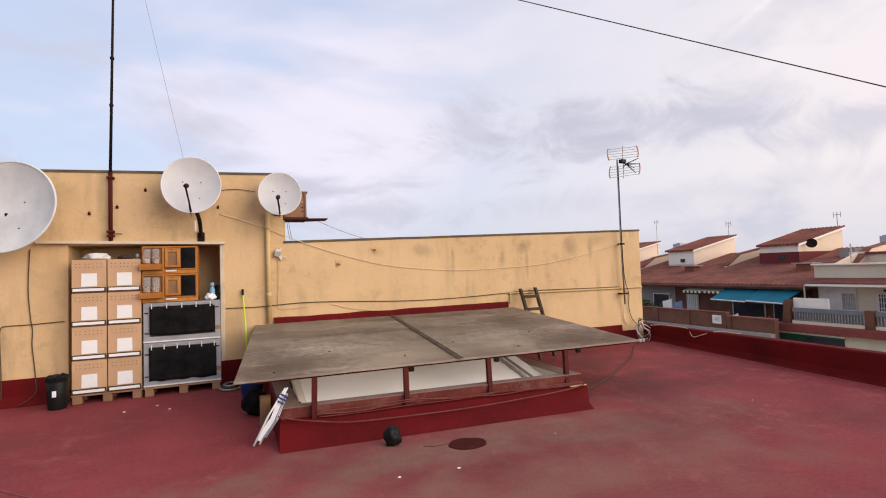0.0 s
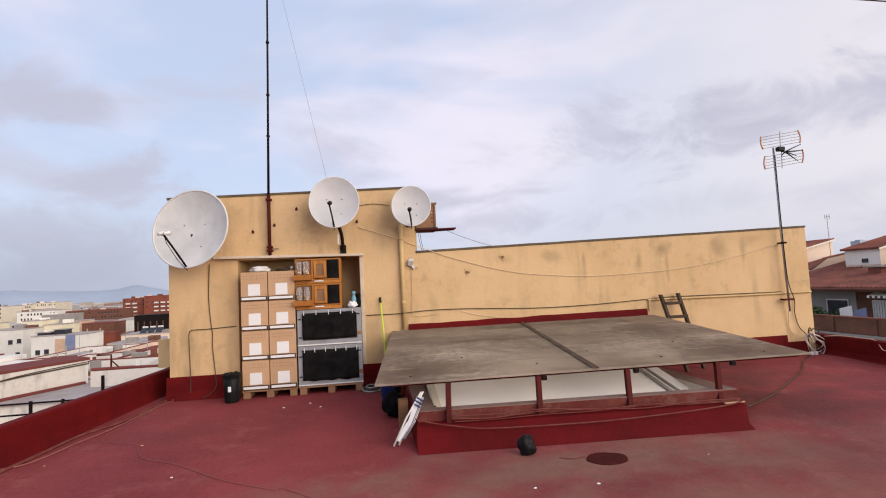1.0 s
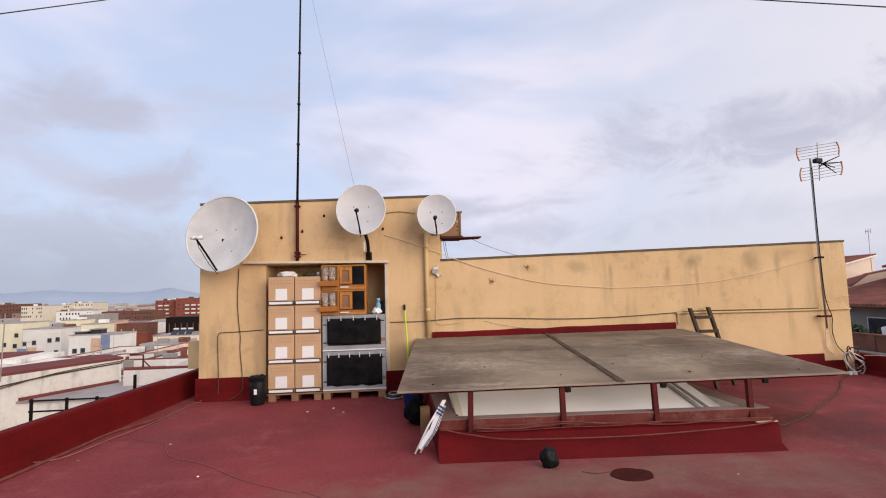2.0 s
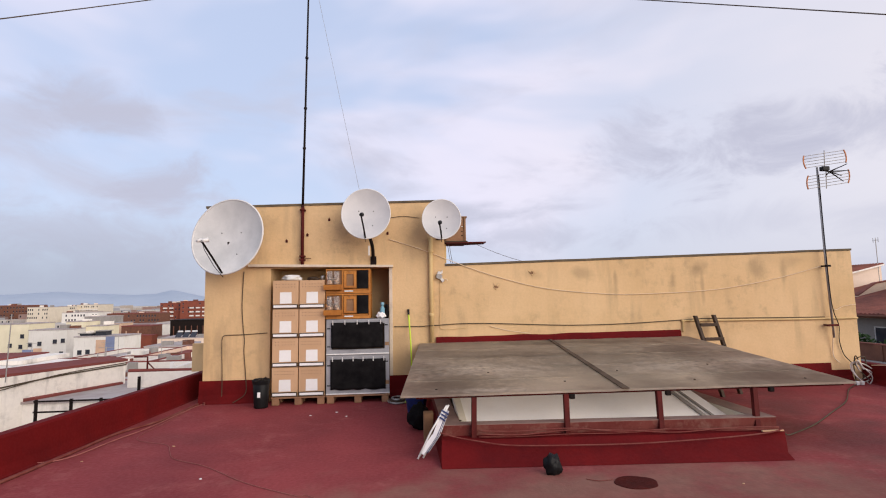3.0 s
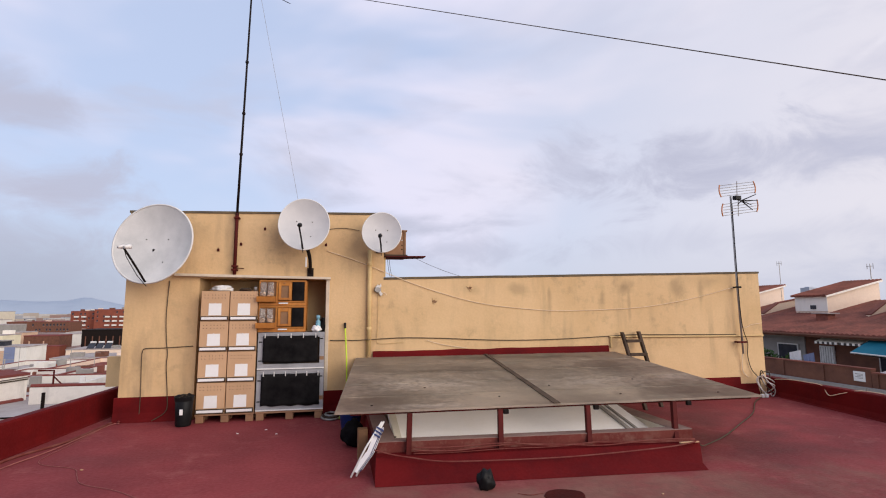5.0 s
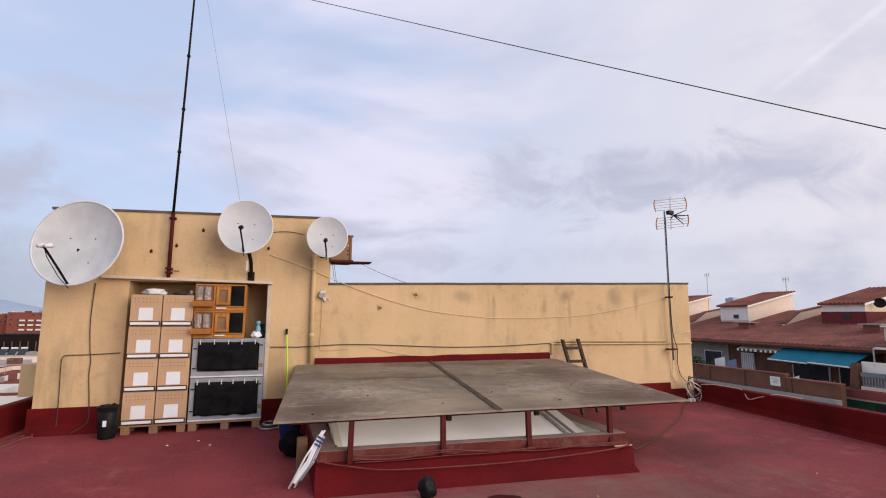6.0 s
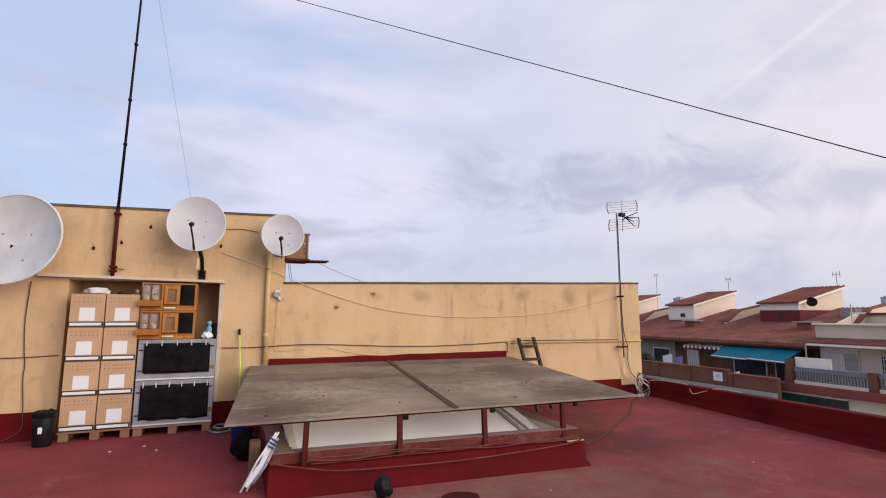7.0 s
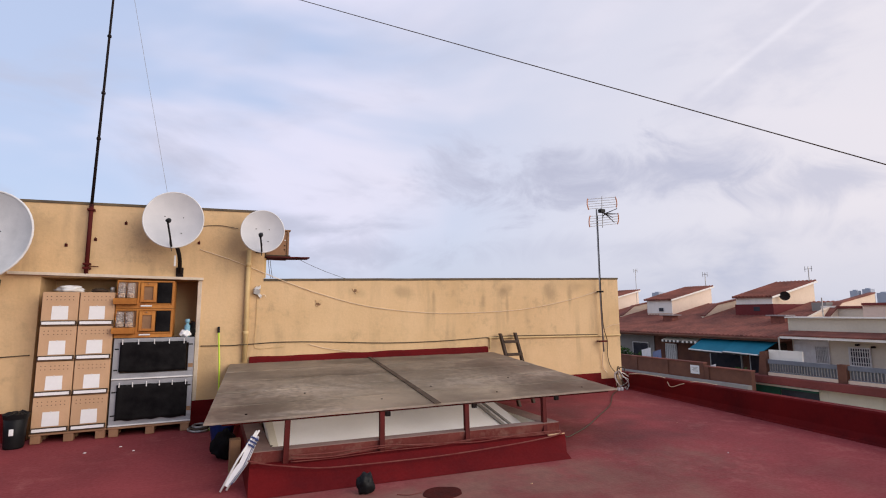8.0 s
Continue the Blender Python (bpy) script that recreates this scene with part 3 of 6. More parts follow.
    k = B()
    rings = []
    for pts, z in ((foot, 0.003), (low_, 0.045), (mid, 0.10), (ledge, 0.175), (o, 0.185)):
        rings.append([k.verts.new((x, y, z)) for x, y in pts])
    for u, v in zip(rings, rings[1:]):
        for i in range(4):
            k.faces.new((u[i], u[(i + 1) % 4], v[(i + 1) % 4], v[i]))
    structure("wall_shaft_kerb", k, RED_PAINT, "dark red sloping kerb round the light shaft", "kerb")
    k = B()
    u, v = ([k.verts.new((x, y, z)) for x, y in o] for z in (0.185, 0.29))
    for i in range(4):
        k.faces.new((u[i], u[(i + 1) % 4], v[(i + 1) % 4], v[i]))
    structure("trim_shaft_upstand", k, FADED_RED, "scuffed brown-red upright rim of the light shaft", "rim")
    r = B()
    a = [r.verts.new((x, y, 0.298)) for x, y in o]
    b = [r.verts.new((x, y, 0.298)) for x, y in inn]
    d_ = [r.verts.new((x, y, 0.29)) for x, y in o]
    for u, v in ((d_, a), (a, b)):
        for i in range(4):
            r.faces.new((u[i], u[(i + 1) % 4], v[(i + 1) % 4], v[i]))
    structure("trim_shaft_rim", r, RIM_GREY, "bare grey mortar rim of the light shaft", "rim")
    r = B()
    c_ = [r.verts.new((x, y, 0.296)) for x, y in inn]
    e = [r.verts.new((x, y, -0.02)) for x, y in ((0.62, -3.1), (3.65, -3.1), (3.65, -0.45), (0.62, -0.45))]
    for i in range(4):
        r.faces.new((c_[i], c_[(i + 1) % 4], e[(i + 1) % 4], e[i]))
    structure("wall_shaft_upper", r, CREAM, "cream rendered inner face of the shaft kerb", "wall")


build_roof()


def canopy():
    c = thing("canopy", (2.5, -3.15, 0), "sloping canopy of weathered grey-brown boards over the light shaft", "canopy")
    q = [(-0.02, -3.15, 0.612), (5.12, -3.15, 0.600), (4.98, -0.046, 0.885), (0.30, -0.046, 0.88)]
    q = [Vector(p) - c.location for p in q]

    def at(u, v, dz=0.0):
        return q[0].lerp(q[1], u).lerp(q[3].lerp(q[2], u), v) + Vector((0, 0, dz))
    strips = 5
    for h, (u0, u1) in enumerate(((0.0, 0.4745), (0.4755, 1.0))):
        for k in range(strips):
            v0, v1 = k / strips - (0.012 if k else 0), (k + 1) / strips
            bm = B()
            N, M = 12, 3
            g = [[[bm.verts.new(at(u0 + (u1 - u0) * i / N, v0 + (v1 - v0) * j / M, dz + 0.003 * (1 - j / M) + 0.005 * noise.noise((i * 0.6 + h * 40, k * 3 + j * 0.5, 2)))) for j in range(M + 1)] for i in range(N + 1)] for dz in (0.0, -0.02)]
            for i in range(N):
                for j in range(M):
                    for s in range(2):
                        bm.faces.new((g[s][i][j], g[s][i + 1][j], g[s][i + 1][j + 1], g[s][i][j + 1]))
            for i in range(N):
                for j in (0, M):
                    bm.faces.new((g[0][i][j], g[0][i + 1][j], g[1][i + 1][j], g[1][i][j]))
            for j in range(M):
                for i in (0, N):
                    bm.faces.new((g[0][i][j], g[0][i][j + 1], g[1][i][j + 1], g[1][i][j]))
            part("sheet", bm, BOARD, c)
    bm = B()
    a, b = at(0.467, 0.0, 0.016), at(0.483, 0.0, 0.016)
    a2, b2 = at(0.469, 1.0, 0.016), at(0.481, 1.0, 0.016)
    hexa(bm, [a - Vector((0, 0, .01)), b - Vector((0, 0, .01)), b2 - Vector((0, 0, .01)), a2 - Vector((0, 0, .01))], [a, b, b2, a2])
    part("seam_strip", bm, SEAM, c, "dark strip over the joint")
    bm = B()
    tube(bm, [at(0.03, 0.03, -0.045), at(0.985, 0.03, -0.045)], 0.016, 6)
    part("front_rail", bm, RUST, c, "red oxide steel rail")
    for xt, xb in ((0.76, 0.735), (1.76, 1.72), (2.80, 2.72), (3.91, 3.75)):
        bm = B()
        yb = -3.185 - (xb - 0.4) * 0.05
        lo, hi = Vector((xb, yb, 0.12)) - c.location, Vector((xt, -3.12, 0.575)) - c.location
        w = 0.026
        hexa(bm, [lo + Vector(d) for d in ((-w, -w, 0), (w, -w, 0), (w, w, 0), (-w, w, 0))], [hi + Vector(d) for d in ((-w, -w, 0), (w, -w, 0), (w, w, 0), (-w, w, 0))])
        part("post", bm, RUST, c)
    for x in (1.82, 2.9, 4.1):
        bm = B()
        p = Vector((x, -3.14, 0.555)) - c.location
        box(bm, p.x - 0.03, p.x + 0.03, p.y - 0.02, p.y + 0.02, p.z - 0.03, p.z + 0.02, 0.006)
        part("bracket", bm, BLACK_METAL, c, "small dark clamp under the edge")
    for i in range(7):
        bm = B()
        u, v = (i + 0.5) / 7 + 0.05 * noise.noise((i * 1.7, 0.3, 0)), 0.06 + 0.2 * (i % 2) + 0.03 * (i % 3)
        p = at(u, v, 0.008)
        lathe(bm, [(0.014, 0), (0.012, 0.006), (0.0005, 0.008)], 8, p)
        part("bolt", bm, BLACK_METAL, c)


canopy()

# ---- things on the roof ----


def dish(at, facing, radius, mat, depth, lnb, wall_y, label, pole, wide=0.94):
    """An offset dish on a wall arm. facing: where it looks; lnb: distance of its head before it."""
    d = thing("satellite_dish", at, label, "satellite dish", "dishes on the tower")
    n = Vector(facing).normalized()
    rot = n.to_track_quat("Z", "Y").to_matrix().to_4x4()
    bm = B()
    rings, seg = 10, 40
    for side, off in ((1, 0.0), (-1, -0.012)):
        prev = None
        for i in range(rings + 1):
            r = max(radius * i / rings, 0.004)
            z = depth * ((r / radius) ** 2 - 1) + off
            ring = [bm.verts.new((r * wide * math.cos(2 * math.pi * k / seg), r * math.sin(2 * math.pi * k / seg), z)) for k in range(seg)]
            if prev:
                for k in range(seg):
                    bm.faces.new((prev[k], prev[(k + 1) % seg], ring[(k + 1) % seg], ring[k]))
            prev = ring
    bmesh.ops.transform(bm, matrix=rot, verts=bm.verts)
    part("reflector", bm, mat, d, smooth=True)
    bm = B()
    pts = [(radius * (wide + 0.003) * math.cos(2 * math.pi * k / 40), radius * 1.003 * math.sin(2 * math.pi * k / 40), -0.008) for k in range(41)]
    tube(bm, pts, 0.011 if radius < 0.5 else 0.015, 6, caps=False)
    bmesh.ops.transform(bm, matrix=rot, verts=bm.verts)
    part("rim", bm, WHITE_PLASTIC, d, smooth=True)
    foot, head = rot @ Vector((0, -radius * 0.97, -0.01)), rot @ Vector(lnb)
    bm = B()
    tube(bm, [foot + Vector((0, 0.02, -0.02)), foot.lerp(head, 0.5), head], 0.013 if radius < 0.5 else 0.016, 6)
    part("feed_arm", bm, BLACK_METAL, d)
    dirn = (rot @ Vector((0, 0, -depth)) - head).normalized()
    for off in ((0,) if radius < 0.5 else (-0.045, 0.045)):
        bm = B()
        a = head + rot @ Vector((off, 0.02, 0))
        tube(bm, [a - dirn * 0.05, a, a + dirn * 0.02, a + dirn * 0.055], 0.022, 10, 0.036)
        part("receiver_head", bm, WHITE_PLASTIC if radius > 0.5 or not pole else BLACK_PLASTIC, d, smooth=True)
    bm = B()
    tube(bm, [head, head + Vector((0.03, 0.02, -0.12)), head.lerp(foot, 0.6) + Vector((0, 0, -0.09)), foot + Vector((0.0, 0.03, -0.06))], 0.005, 5)
    part("lead", bm, BLACK_PLASTIC, d)
    bm = B()
    hub = rot @ Vector((0, -radius * 0.25, -depth - 0.02))
    box(bm, hub.x - 0.07, hub.x + 0.07, hub.y, hub.y + 0.1, hub.z - 0.1, hub.z + 0.1, 0.01)
    part("bracket", bm, BLACK_METAL, d)
    wy = wall_y - at[1]
    bm = B()
    p = Vector(pole) - Vector(at)
    tube(bm, curve_pts([hub + Vector((0, 0.09, 0.1)), hub + Vector((0.0, 0.1, -0.1)), (p.x - 0.01, hub.y + 0.12, p.z + 0.25), (p.x, wy - 0.05, p.z + 0.05), (p.x + 0.005, wy - 0.02, p.z)], 4), 0.028, 8)
    part("wall_arm", bm, BLACK_METAL, d, "bent black steel arm")
    bm = B()
    box(bm, p.x - 0.05, p.x + 0.05, wy - 0.022, wy, p.z - 0.06, p.z + 0.08, 0.004)
    part("wall_plate", bm, BLACK_METAL, d)
    for sx, sy in ((-0.3, 0.15), (0.28, 0.14), (0.25, -0.45)):
        bm = B()
        z = depth * ((sx * sx + sy * sy) - 1)
        lathe(bm, [(0.009, 0), (0.008, 0.006), (0.0005, 0.008)], 8)
        bmesh.ops.transform(bm, matrix=rot @ Matrix.Translation((sx * radius, sy * radius, z)), verts=bm.verts)
        part("bolt", bm, BLACK_METAL, d)
    return d


dish((-2.725, -0.45, 2.655), (-0.30, -0.93, 0.15), 0.605, DISH_WORN, 0.13, (-0.02, -0.22, 0.50), 0.0, "large weathered grey satellite dish with patchy bleached bowl", (-2.45, 0, 2.45), 1.035)
dish((-0.555, -0.45, 3.01), (-0.05, -0.98, 0.12), 0.415, DISH, 0.09, (-0.03, -0.14, 0.34), 0.0, "round pale grey satellite dish with a black feed arm", (-0.46, 0, 2.27))
dish((0.67, -0.45, 2.915), (-0.08, -0.98, 0.12), 0.333, DISH, 0.07, (-0.03, -0.16, 0.26), 0.0, "small pale grey satellite dish at the tower's corner", (0.66, 0, 2.68))


def mast():
    m = thing("aerial_mast", (-1.63, -0.06, 2.2), "tall black steel mast clamped to the tower, rusty at its foot", "mast")
    bm = B()
    tube(bm, [(0, 0, 0), (0.0, 0, 1.02)], 0.027, 10)
    part("foot_pipe", bm, RUST, m, "rusty red lower pipe", True)
    bm = B()
    tube(bm, [(0, 0, 1.02), (0.03, 0, 2.7), (0.08, 0, 5.55)], 0.021, 8, 0.014)
    part("pole", bm, BLACK_METAL, m, smooth=True)
    for z in (1.0, 2.0, 2.7, 3.6):
        bm = B()
        x = 0.03 * max(z - 1.02, 0) / 1.68
        lathe(bm, [(0.021, -0.02), (0.028, -0.015), (0.028, 0.015), (0.021, 0.02)], 8, (min(x, 0.05), 0, z))
        part("joint", bm, BLACK_METAL, m)
    for z in (0.10, 0.16, 0.94):
        bm = B()
        box(bm, -0.045, 0.045, -0.036, 0.058, z - 0.014, z + 0.014, 0.003)
        part("clamp", bm, RUST, m)
    bm = B()
    tube(bm, [(0.02, 0.02, 0.13), (0.14, 0.0, 0.125)], 0.007, 5)
    part("screw_eye", bm, RUST, m)
    bm = B()
    tube(bm, [(0.08, 0, 5.0), (0.72, -0.12, 4.66)], 0.006, 5)
    part("stay_rod", bm, BLACK_METAL, m)


mast()
for x, z in ((-1.2, 2.98), (-1.56, 2.72), (-0.22, 2.74), (-1.9, 2.62)):
    hk = thing("wall_hook", (x, 0.0, z), "small rusty iron hook in the plaster", "hook", "hooks on the tower")
    part("plate", box(B(), -0.018, 0.018, -0.008, 0.004, -0.022, 0.022, 0.003), RUST, hk)
    part("pin", tube(B(), [(0, 0, 0), (0, -0.05, 0.0), (0.01, -0.055, 0.03)], 0.006, 5), RUST, hk)
part("cable_tie", box(B(), -0.012, 0.012, -0.004, 0.004, -0.16, 0.0, 0.003), WHITE_PLASTIC, thing("cable_end", (-0.515, -0.33, 2.50), "pale loose cable end hanging under the dish", "cable"))


def guy(name, a, b, depth, r, mat, label):
    bm = B()
    tube(bm, sag(a, b, depth, 24), r, 5)
    tagged(done(name, bm, mat), label, "cable")


guy("guy_cable", (-1.55, -0.06, 7.25), (7.15, -10.06, 0.45), 0.012, 0.0045, CABLE_DARK, "thin black stay cable from mast to parapet")
guy("guy_cable", (-1.55, -0.06, 7.25), (-4.5, -9.15, 0.45), 0.02, 0.005, CABLE_DARK, "thin black stay cable from mast to parapet")
guy("guy_cable", (-1.55, -0.06, 7.68), (-0.66, 0.25, 3.28), 0.0, 0.0028, STEEL, "fine grey steel wire from mast to tower top")


def tv_aerial():
    a = thing("tv_aerial", (7.68, -0.1, 0.8), "grid television aerial with orange end caps on a grey mast", "aerial")
    bm = B()
    tube(bm, [(0, 0, 0), (-0.03, 0, 1.3), (-0.03, 0, 3.10)], 0.018, 10)
    part("pole", bm, STEEL, a, smooth=True)
    for z, w in ((1.28, 0.06), (0.22, 0.13)):
        bm = B()
        box(bm, -w, w * 0.7, -0.034, 0.0, z - 0.018, z + 0.018, 0.004)
        box(bm, -w * 0.7, -w * 0.7 + 0.03, 0.0, 0.1, z - 0.014, z + 0.014)
        part("clamp", bm, BLACK_METAL if w < 0.1 else RUST, a)
    yb = -0.1
    for zc, tilt, X0, X1, nm in ((3.225, 0.10, -0.345, 0.445, "grid"), (2.845, -0.10, -0.315, 0.475, "grid")):
        g = part(nm, tube(B(), [(0.065, yb + 0.04, zc - 0.16), (0.05, yb - 0.0, zc + 0.16)], 0.008, 6), STEEL, a)
        for k in range(5):
            z = -0.11 + 0.055 * k
            bm = B()
            y = yb + tilt * z
            tube(bm, [(X0, y, zc + z - 0.06), (X1, y, zc + z + 0.06)], 0.0055, 5)
            part("rod", bm, STEEL, g)
        for x, s in ((X0, -1), (X1, 1)):
            bm = B()
            pts = [(x + s * 0.028 * (1 - (t / 2) ** 2), yb + tilt * 0.06 * t, zc + 0.062 * t + 0.152 * (x - 0.065)) for t in (-2, -1, 0, 1, 2)]
            tube(bm, pts, 0.013, 6)
            part("end_cap", bm, COPPER, g, "orange plastic end cap")
    bm = B()
    box(bm, -0.06, 0.08, yb - 0.06, yb + 0.03, 3.00, 3.08, 0.01)
    part("junction_box", bm, BLACK_PLASTIC, a)
    for dx, dz in ((-0.20, -0.01), (-0.17, -0.11), (0.27, 0.12), (0.30, 0.0), (0.17, -0.20), (0.15, -0.10)):
        bm = B()
        tube(bm, [(0.07, yb - 0.05, 2.98), (0.07 + dx, yb - 0.14, 2.98 + dz)], 0.013, 5, 0.007)
        part("dipole", bm, BLACK_METAL, a)


tv_aerial()


def ladder():
    l = thing("ladder", (5.1, -0.86, 0), "old dark brown wooden ladder leaning on the wall", "ladder")
    ends = [(Vector((-0.075, 0, 0)), Vector((0.012, 0.76, 1.24))), (Vector((0.345, 0.18, 0)), Vector((0.352, 0.765, 1.25)))]
    for p, q in ends:
        w, t = 0.026, 0.036
        bm = hexa(B(), [p + Vector(v) for v in ((-w, -t, 0), (w, -t, 0), (w, t, 0), (-w, t, 0))], [q + Vector(v) for v in ((-w, -t, 0), (w, -t, 0), (w, t, 0), (-w, t, 0))])
        bmesh.ops.bevel(bm, geom=list(bm.edges), offset=0.005, segments=1, affect="EDGES")
        part("rail", bm, DARK_WOOD, l)
    for k in range(5):
        f = (0.17 + 0.23 * k) / 1.245
        p, q = ends[0][0].lerp(ends[0][1], f), ends[1][0].lerp(ends[1][1], f)
        bm = B()
        box(bm, p.x + 0.015, q.x - 0.015, p.y - 0.05, p.y - 0.02, p.z - 0.027, p.z + 0.027, 0.004)
        part("rung", bm, DARK_WOOD, l)


ladder()


def nest_box(x, z):
    b = thing("nest_box", (x, -0.3, z), "stacked beech-board box with a white card and drilled air holes", "box", "stacked boxes in the niche")
    W, H = 0.408, 0.454
    bm = B()
    box(bm, 0.002, W - 0.002, 0.012, 0.56, 0.0, H - 0.004, 0.003)
    part("carcass", bm, CHIP, b)
    bm = B()
    box(bm, 0.006, W - 0.006, 0.0, 0.011, 0.07, H - 0.006, 0.002)
    part("front_panel", bm, CHIP, b)
    bm = B()
    for gx in (0.055, 0.16, 0.205, 0.30):
        for ox in (0.0, 0.045):
            for zz in (0.345, 0.39):
                part("air_hole", tube(B(), [(gx + ox, 0.001, zz), (gx + ox, -0.0015, zz)], 0.0062, 8), DARK_WOOD, b)
    bm = B()
    hexa(bm, [(0.115, -0.006, 0.082), (0.300, -0.006, 0.082), (0.300, -0.003, 0.082), (0.115, -0.003, 0.082)], [(0.118, -0.003, 0.262), (0.296, -0.003, 0.262), (0.296, -0.001, 0.262), (0.118, -0.001, 0.262)])
    card = part("card", bm, WHITE, b, "plain white card")
    bm = B()
    box(bm, 0.196, 0.214, -0.010, -0.002, 0.254, 0.268, 0.002)
    part("peg", bm, WHITE_PLASTIC, card)
    bm = B()
    box(bm, 0.008, W - 0.008, -0.022, 0.011, 0.008, 0.066, 0.003)
    lg = part("ledge", bm, DARK_WOOD, b, "dark ledge")
    bm = B()
    box(bm, 0.022, W - 0.022, -0.027, -0.0225, 0.018, 0.056, 0.001)
    part("label_strip", bm, WHITE, lg, "blank white label strip")
    return b


proto = nest_box(-2.045, 0.13)
for i in range(2):
    for j in range(4):
        if i or j:
            copy_thing(proto, pose(-2.045 + 0.415 * i, -0.3 + 0.004 * ((i + j) % 2), 0.13 + 0.4575 * j, 0, 0, 0.5 * ((i * 2 + j) % 3 - 1)))


def grey_cage(z, H, cloth, n_pegs):
    c = thing("covered_cage", (-1.2, -0.29, z), "grey framed cage with a black cloth pegged over its front", "cage", "cages in the niche")
    W = 1.0
    bm = B()
    box(bm, 0.01, W - 0.01, 0.06, 0.56, 0.0, H - 0.01, 0.004)
    part("body", bm, DARK_WOOD, c)
    for nm, q in (("frame_rail", (0, W, H - 0.075, H)), ("frame_rail", (0, W, 0.0, 0.07)), ("frame_stile", (0, 0.085, 0.07, H - 0.075)), ("frame_stile", (W - 0.075, W, 0.07, H - 0.075))):
        bm = B()
        box(bm, q[0], q[1], 0.0, 0.05, q[2], q[3], 0.004)
        part(nm, bm, GREY_FRAME, c)
    bm = B()
    x0, x1, z0, z1 = cloth
    N, M = 24, 10
    g = [[bm.verts.new((x0 + (x1 - x0) * i / N, -0.016 + 0.010 * noise.noise((i * 0.35, j * 0.2, z * 9)) * (1 - j / M * 0.5), z0 + (z1 - z0) * j / M + (0.022 * noise.noise((i * 0.3, z * 5, 4)) if j == 0 else 0.006 * noise.noise((i * 0.5, z, 1)) if j == M else 0))) for j in range(M + 1)] for i in range(N + 1)]
    for i in range(N):
        for j in range(M):
            bm.faces.new((g[i][j], g[i + 1][j], g[i + 1][j + 1], g[i][j + 1]))
    ob = part("cloth", bm, BLACK_CLOTH, c, "black cloth cover", True)
    so = ob.modifiers.new("thick", "SOLIDIFY")
    so.thickness = 0.006
    for k in range(n_pegs):
        bm = B()
        x = x0 + 0.03 + (x1 - x0 - 0.06) * k / (n_pegs - 1) + 0.02 * noise.noise((k, z, 0))
        box(bm, x - 0.006, x + 0.006, -0.034, -0.02, z1 - 0.035, z1 + 0.035, 0.002)
        part("peg", bm, WHITE_PLASTIC, ob)
    bm = B()
    box(bm, 0.0, W, -0.012, 0.0, -0.012, 0.008, 0.002)
    part("edge_strip", bm, WHITE_PLASTIC, c, "white plastic edge strip")
    for x, zz in ((0.015, H * 0.72), (0.93, H * 0.80), (0.015, H * 0.2)):
        part("slot", box(B(), x, x + 0.05, -0.004, 0.002, zz, zz + 0.018, 0.001), BLACK_PLASTIC, c)
    part("wood_patch", box(B(), W - 0.07, W - 0.004, -0.006, 0.0, H * 0.22, H * 0.32, 0.002), WOOD_OLD, c, "bare wood repair")
    return c


grey_cage(0.145, 0.60, (0.07, 0.94, 0.06, 0.54), 6)
grey_cage(0.765, 0.55, (0.08, 0.90, 0.09, 0.50), 5)


def pine_unit(z, H):
    c = thing("pine_cage", (-1.215, -0.27, z), "varnished pine cage with feeder jars, small door and black panel", "cage", "pine cages in the niche")
    W = 0.715
    for nm, q in (("base", (0, W, 0, 0.05)), ("top_rail", (0, W, H - 0.022, H)), ("stile", (W - 0.03, W, 0.05, H - 0.022)), ("stile", (0.255, 0.285, 0.05, H - 0.022)), ("stile", (0.0, 0.018, 0.05, H - 0.022)), ("lower_rail", (0.0, W, 0.054, 0.074))):
        bm = B()
        box(bm, q[0], q[1], 0.0 if nm != "lower_rail" else 0.006, 0.03, q[2], q[3], 0.003)
        part(nm, bm, WOOD, c)
    part("carcass", box(B(), 0.0, W, 0.04, 0.5, 0.001, H - 0.002, 0.003), WOOD, c)
    part("jar_recess", box(B(), 0.02, 0.253, 0.031, 0.039, 0.075, H - 0.024), PALLET_W, c, "pale back board behind the jars")
    # projecting tray with a raised lip
    bm = B()
    hexa(bm, [(-0.02, -0.10, 0.062), (0.255, -0.10, 0.062), (0.255, -0.001, 0.062), (-0.02, -0.001, 0.062)], [(-0.02, -0.115, 0.145), (0.255, -0.115, 0.145), (0.255, -0.001, 0.145), (-0.02, -0.001, 0.145)])
    part("feed_tray", bm, WOOD, c, "projecting pale pine tray")
    for x in (0.07, 0.18):
        bm = B()
        lathe(bm, [(0.0005, 0.147), (0.050, 0.147), (0.052, 0.16), (0.046, 0.35), (0.040, 0.362), (0.0005, 0.364), (0.0005, 0.358), (0.038, 0.355), (0.042, 0.345), (0.048, 0.16), (0.0005, 0.153)], 14, (x, -0.055, 0))
        jar = part("feeder_jar", bm, JAR, c, "clear plastic feeder jar", True)
        part("seed", lathe(B(), [(0.0005, 0.155), (0.044, 0.155), (0.043, 0.20), (0.02, 0.215), (0.0005, 0.218)], 12, (x, -0.055, 0)), CHIP, jar, "pale seed")
    # small door: a frame round a recessed panel
    for q in ((0.292, 0.332, 0.09, H - 0.03), (0.448, 0.492, 0.09, H - 0.03), (0.332, 0.448, 0.09, 0.125), (0.332, 0.448, H - 0.085, H - 0.03)):
        bm = B()
        box(bm, q[0], q[1], -0.02, 0.002, q[2], q[3], 0.003)
        part("door_frame", bm, WOOD, c)
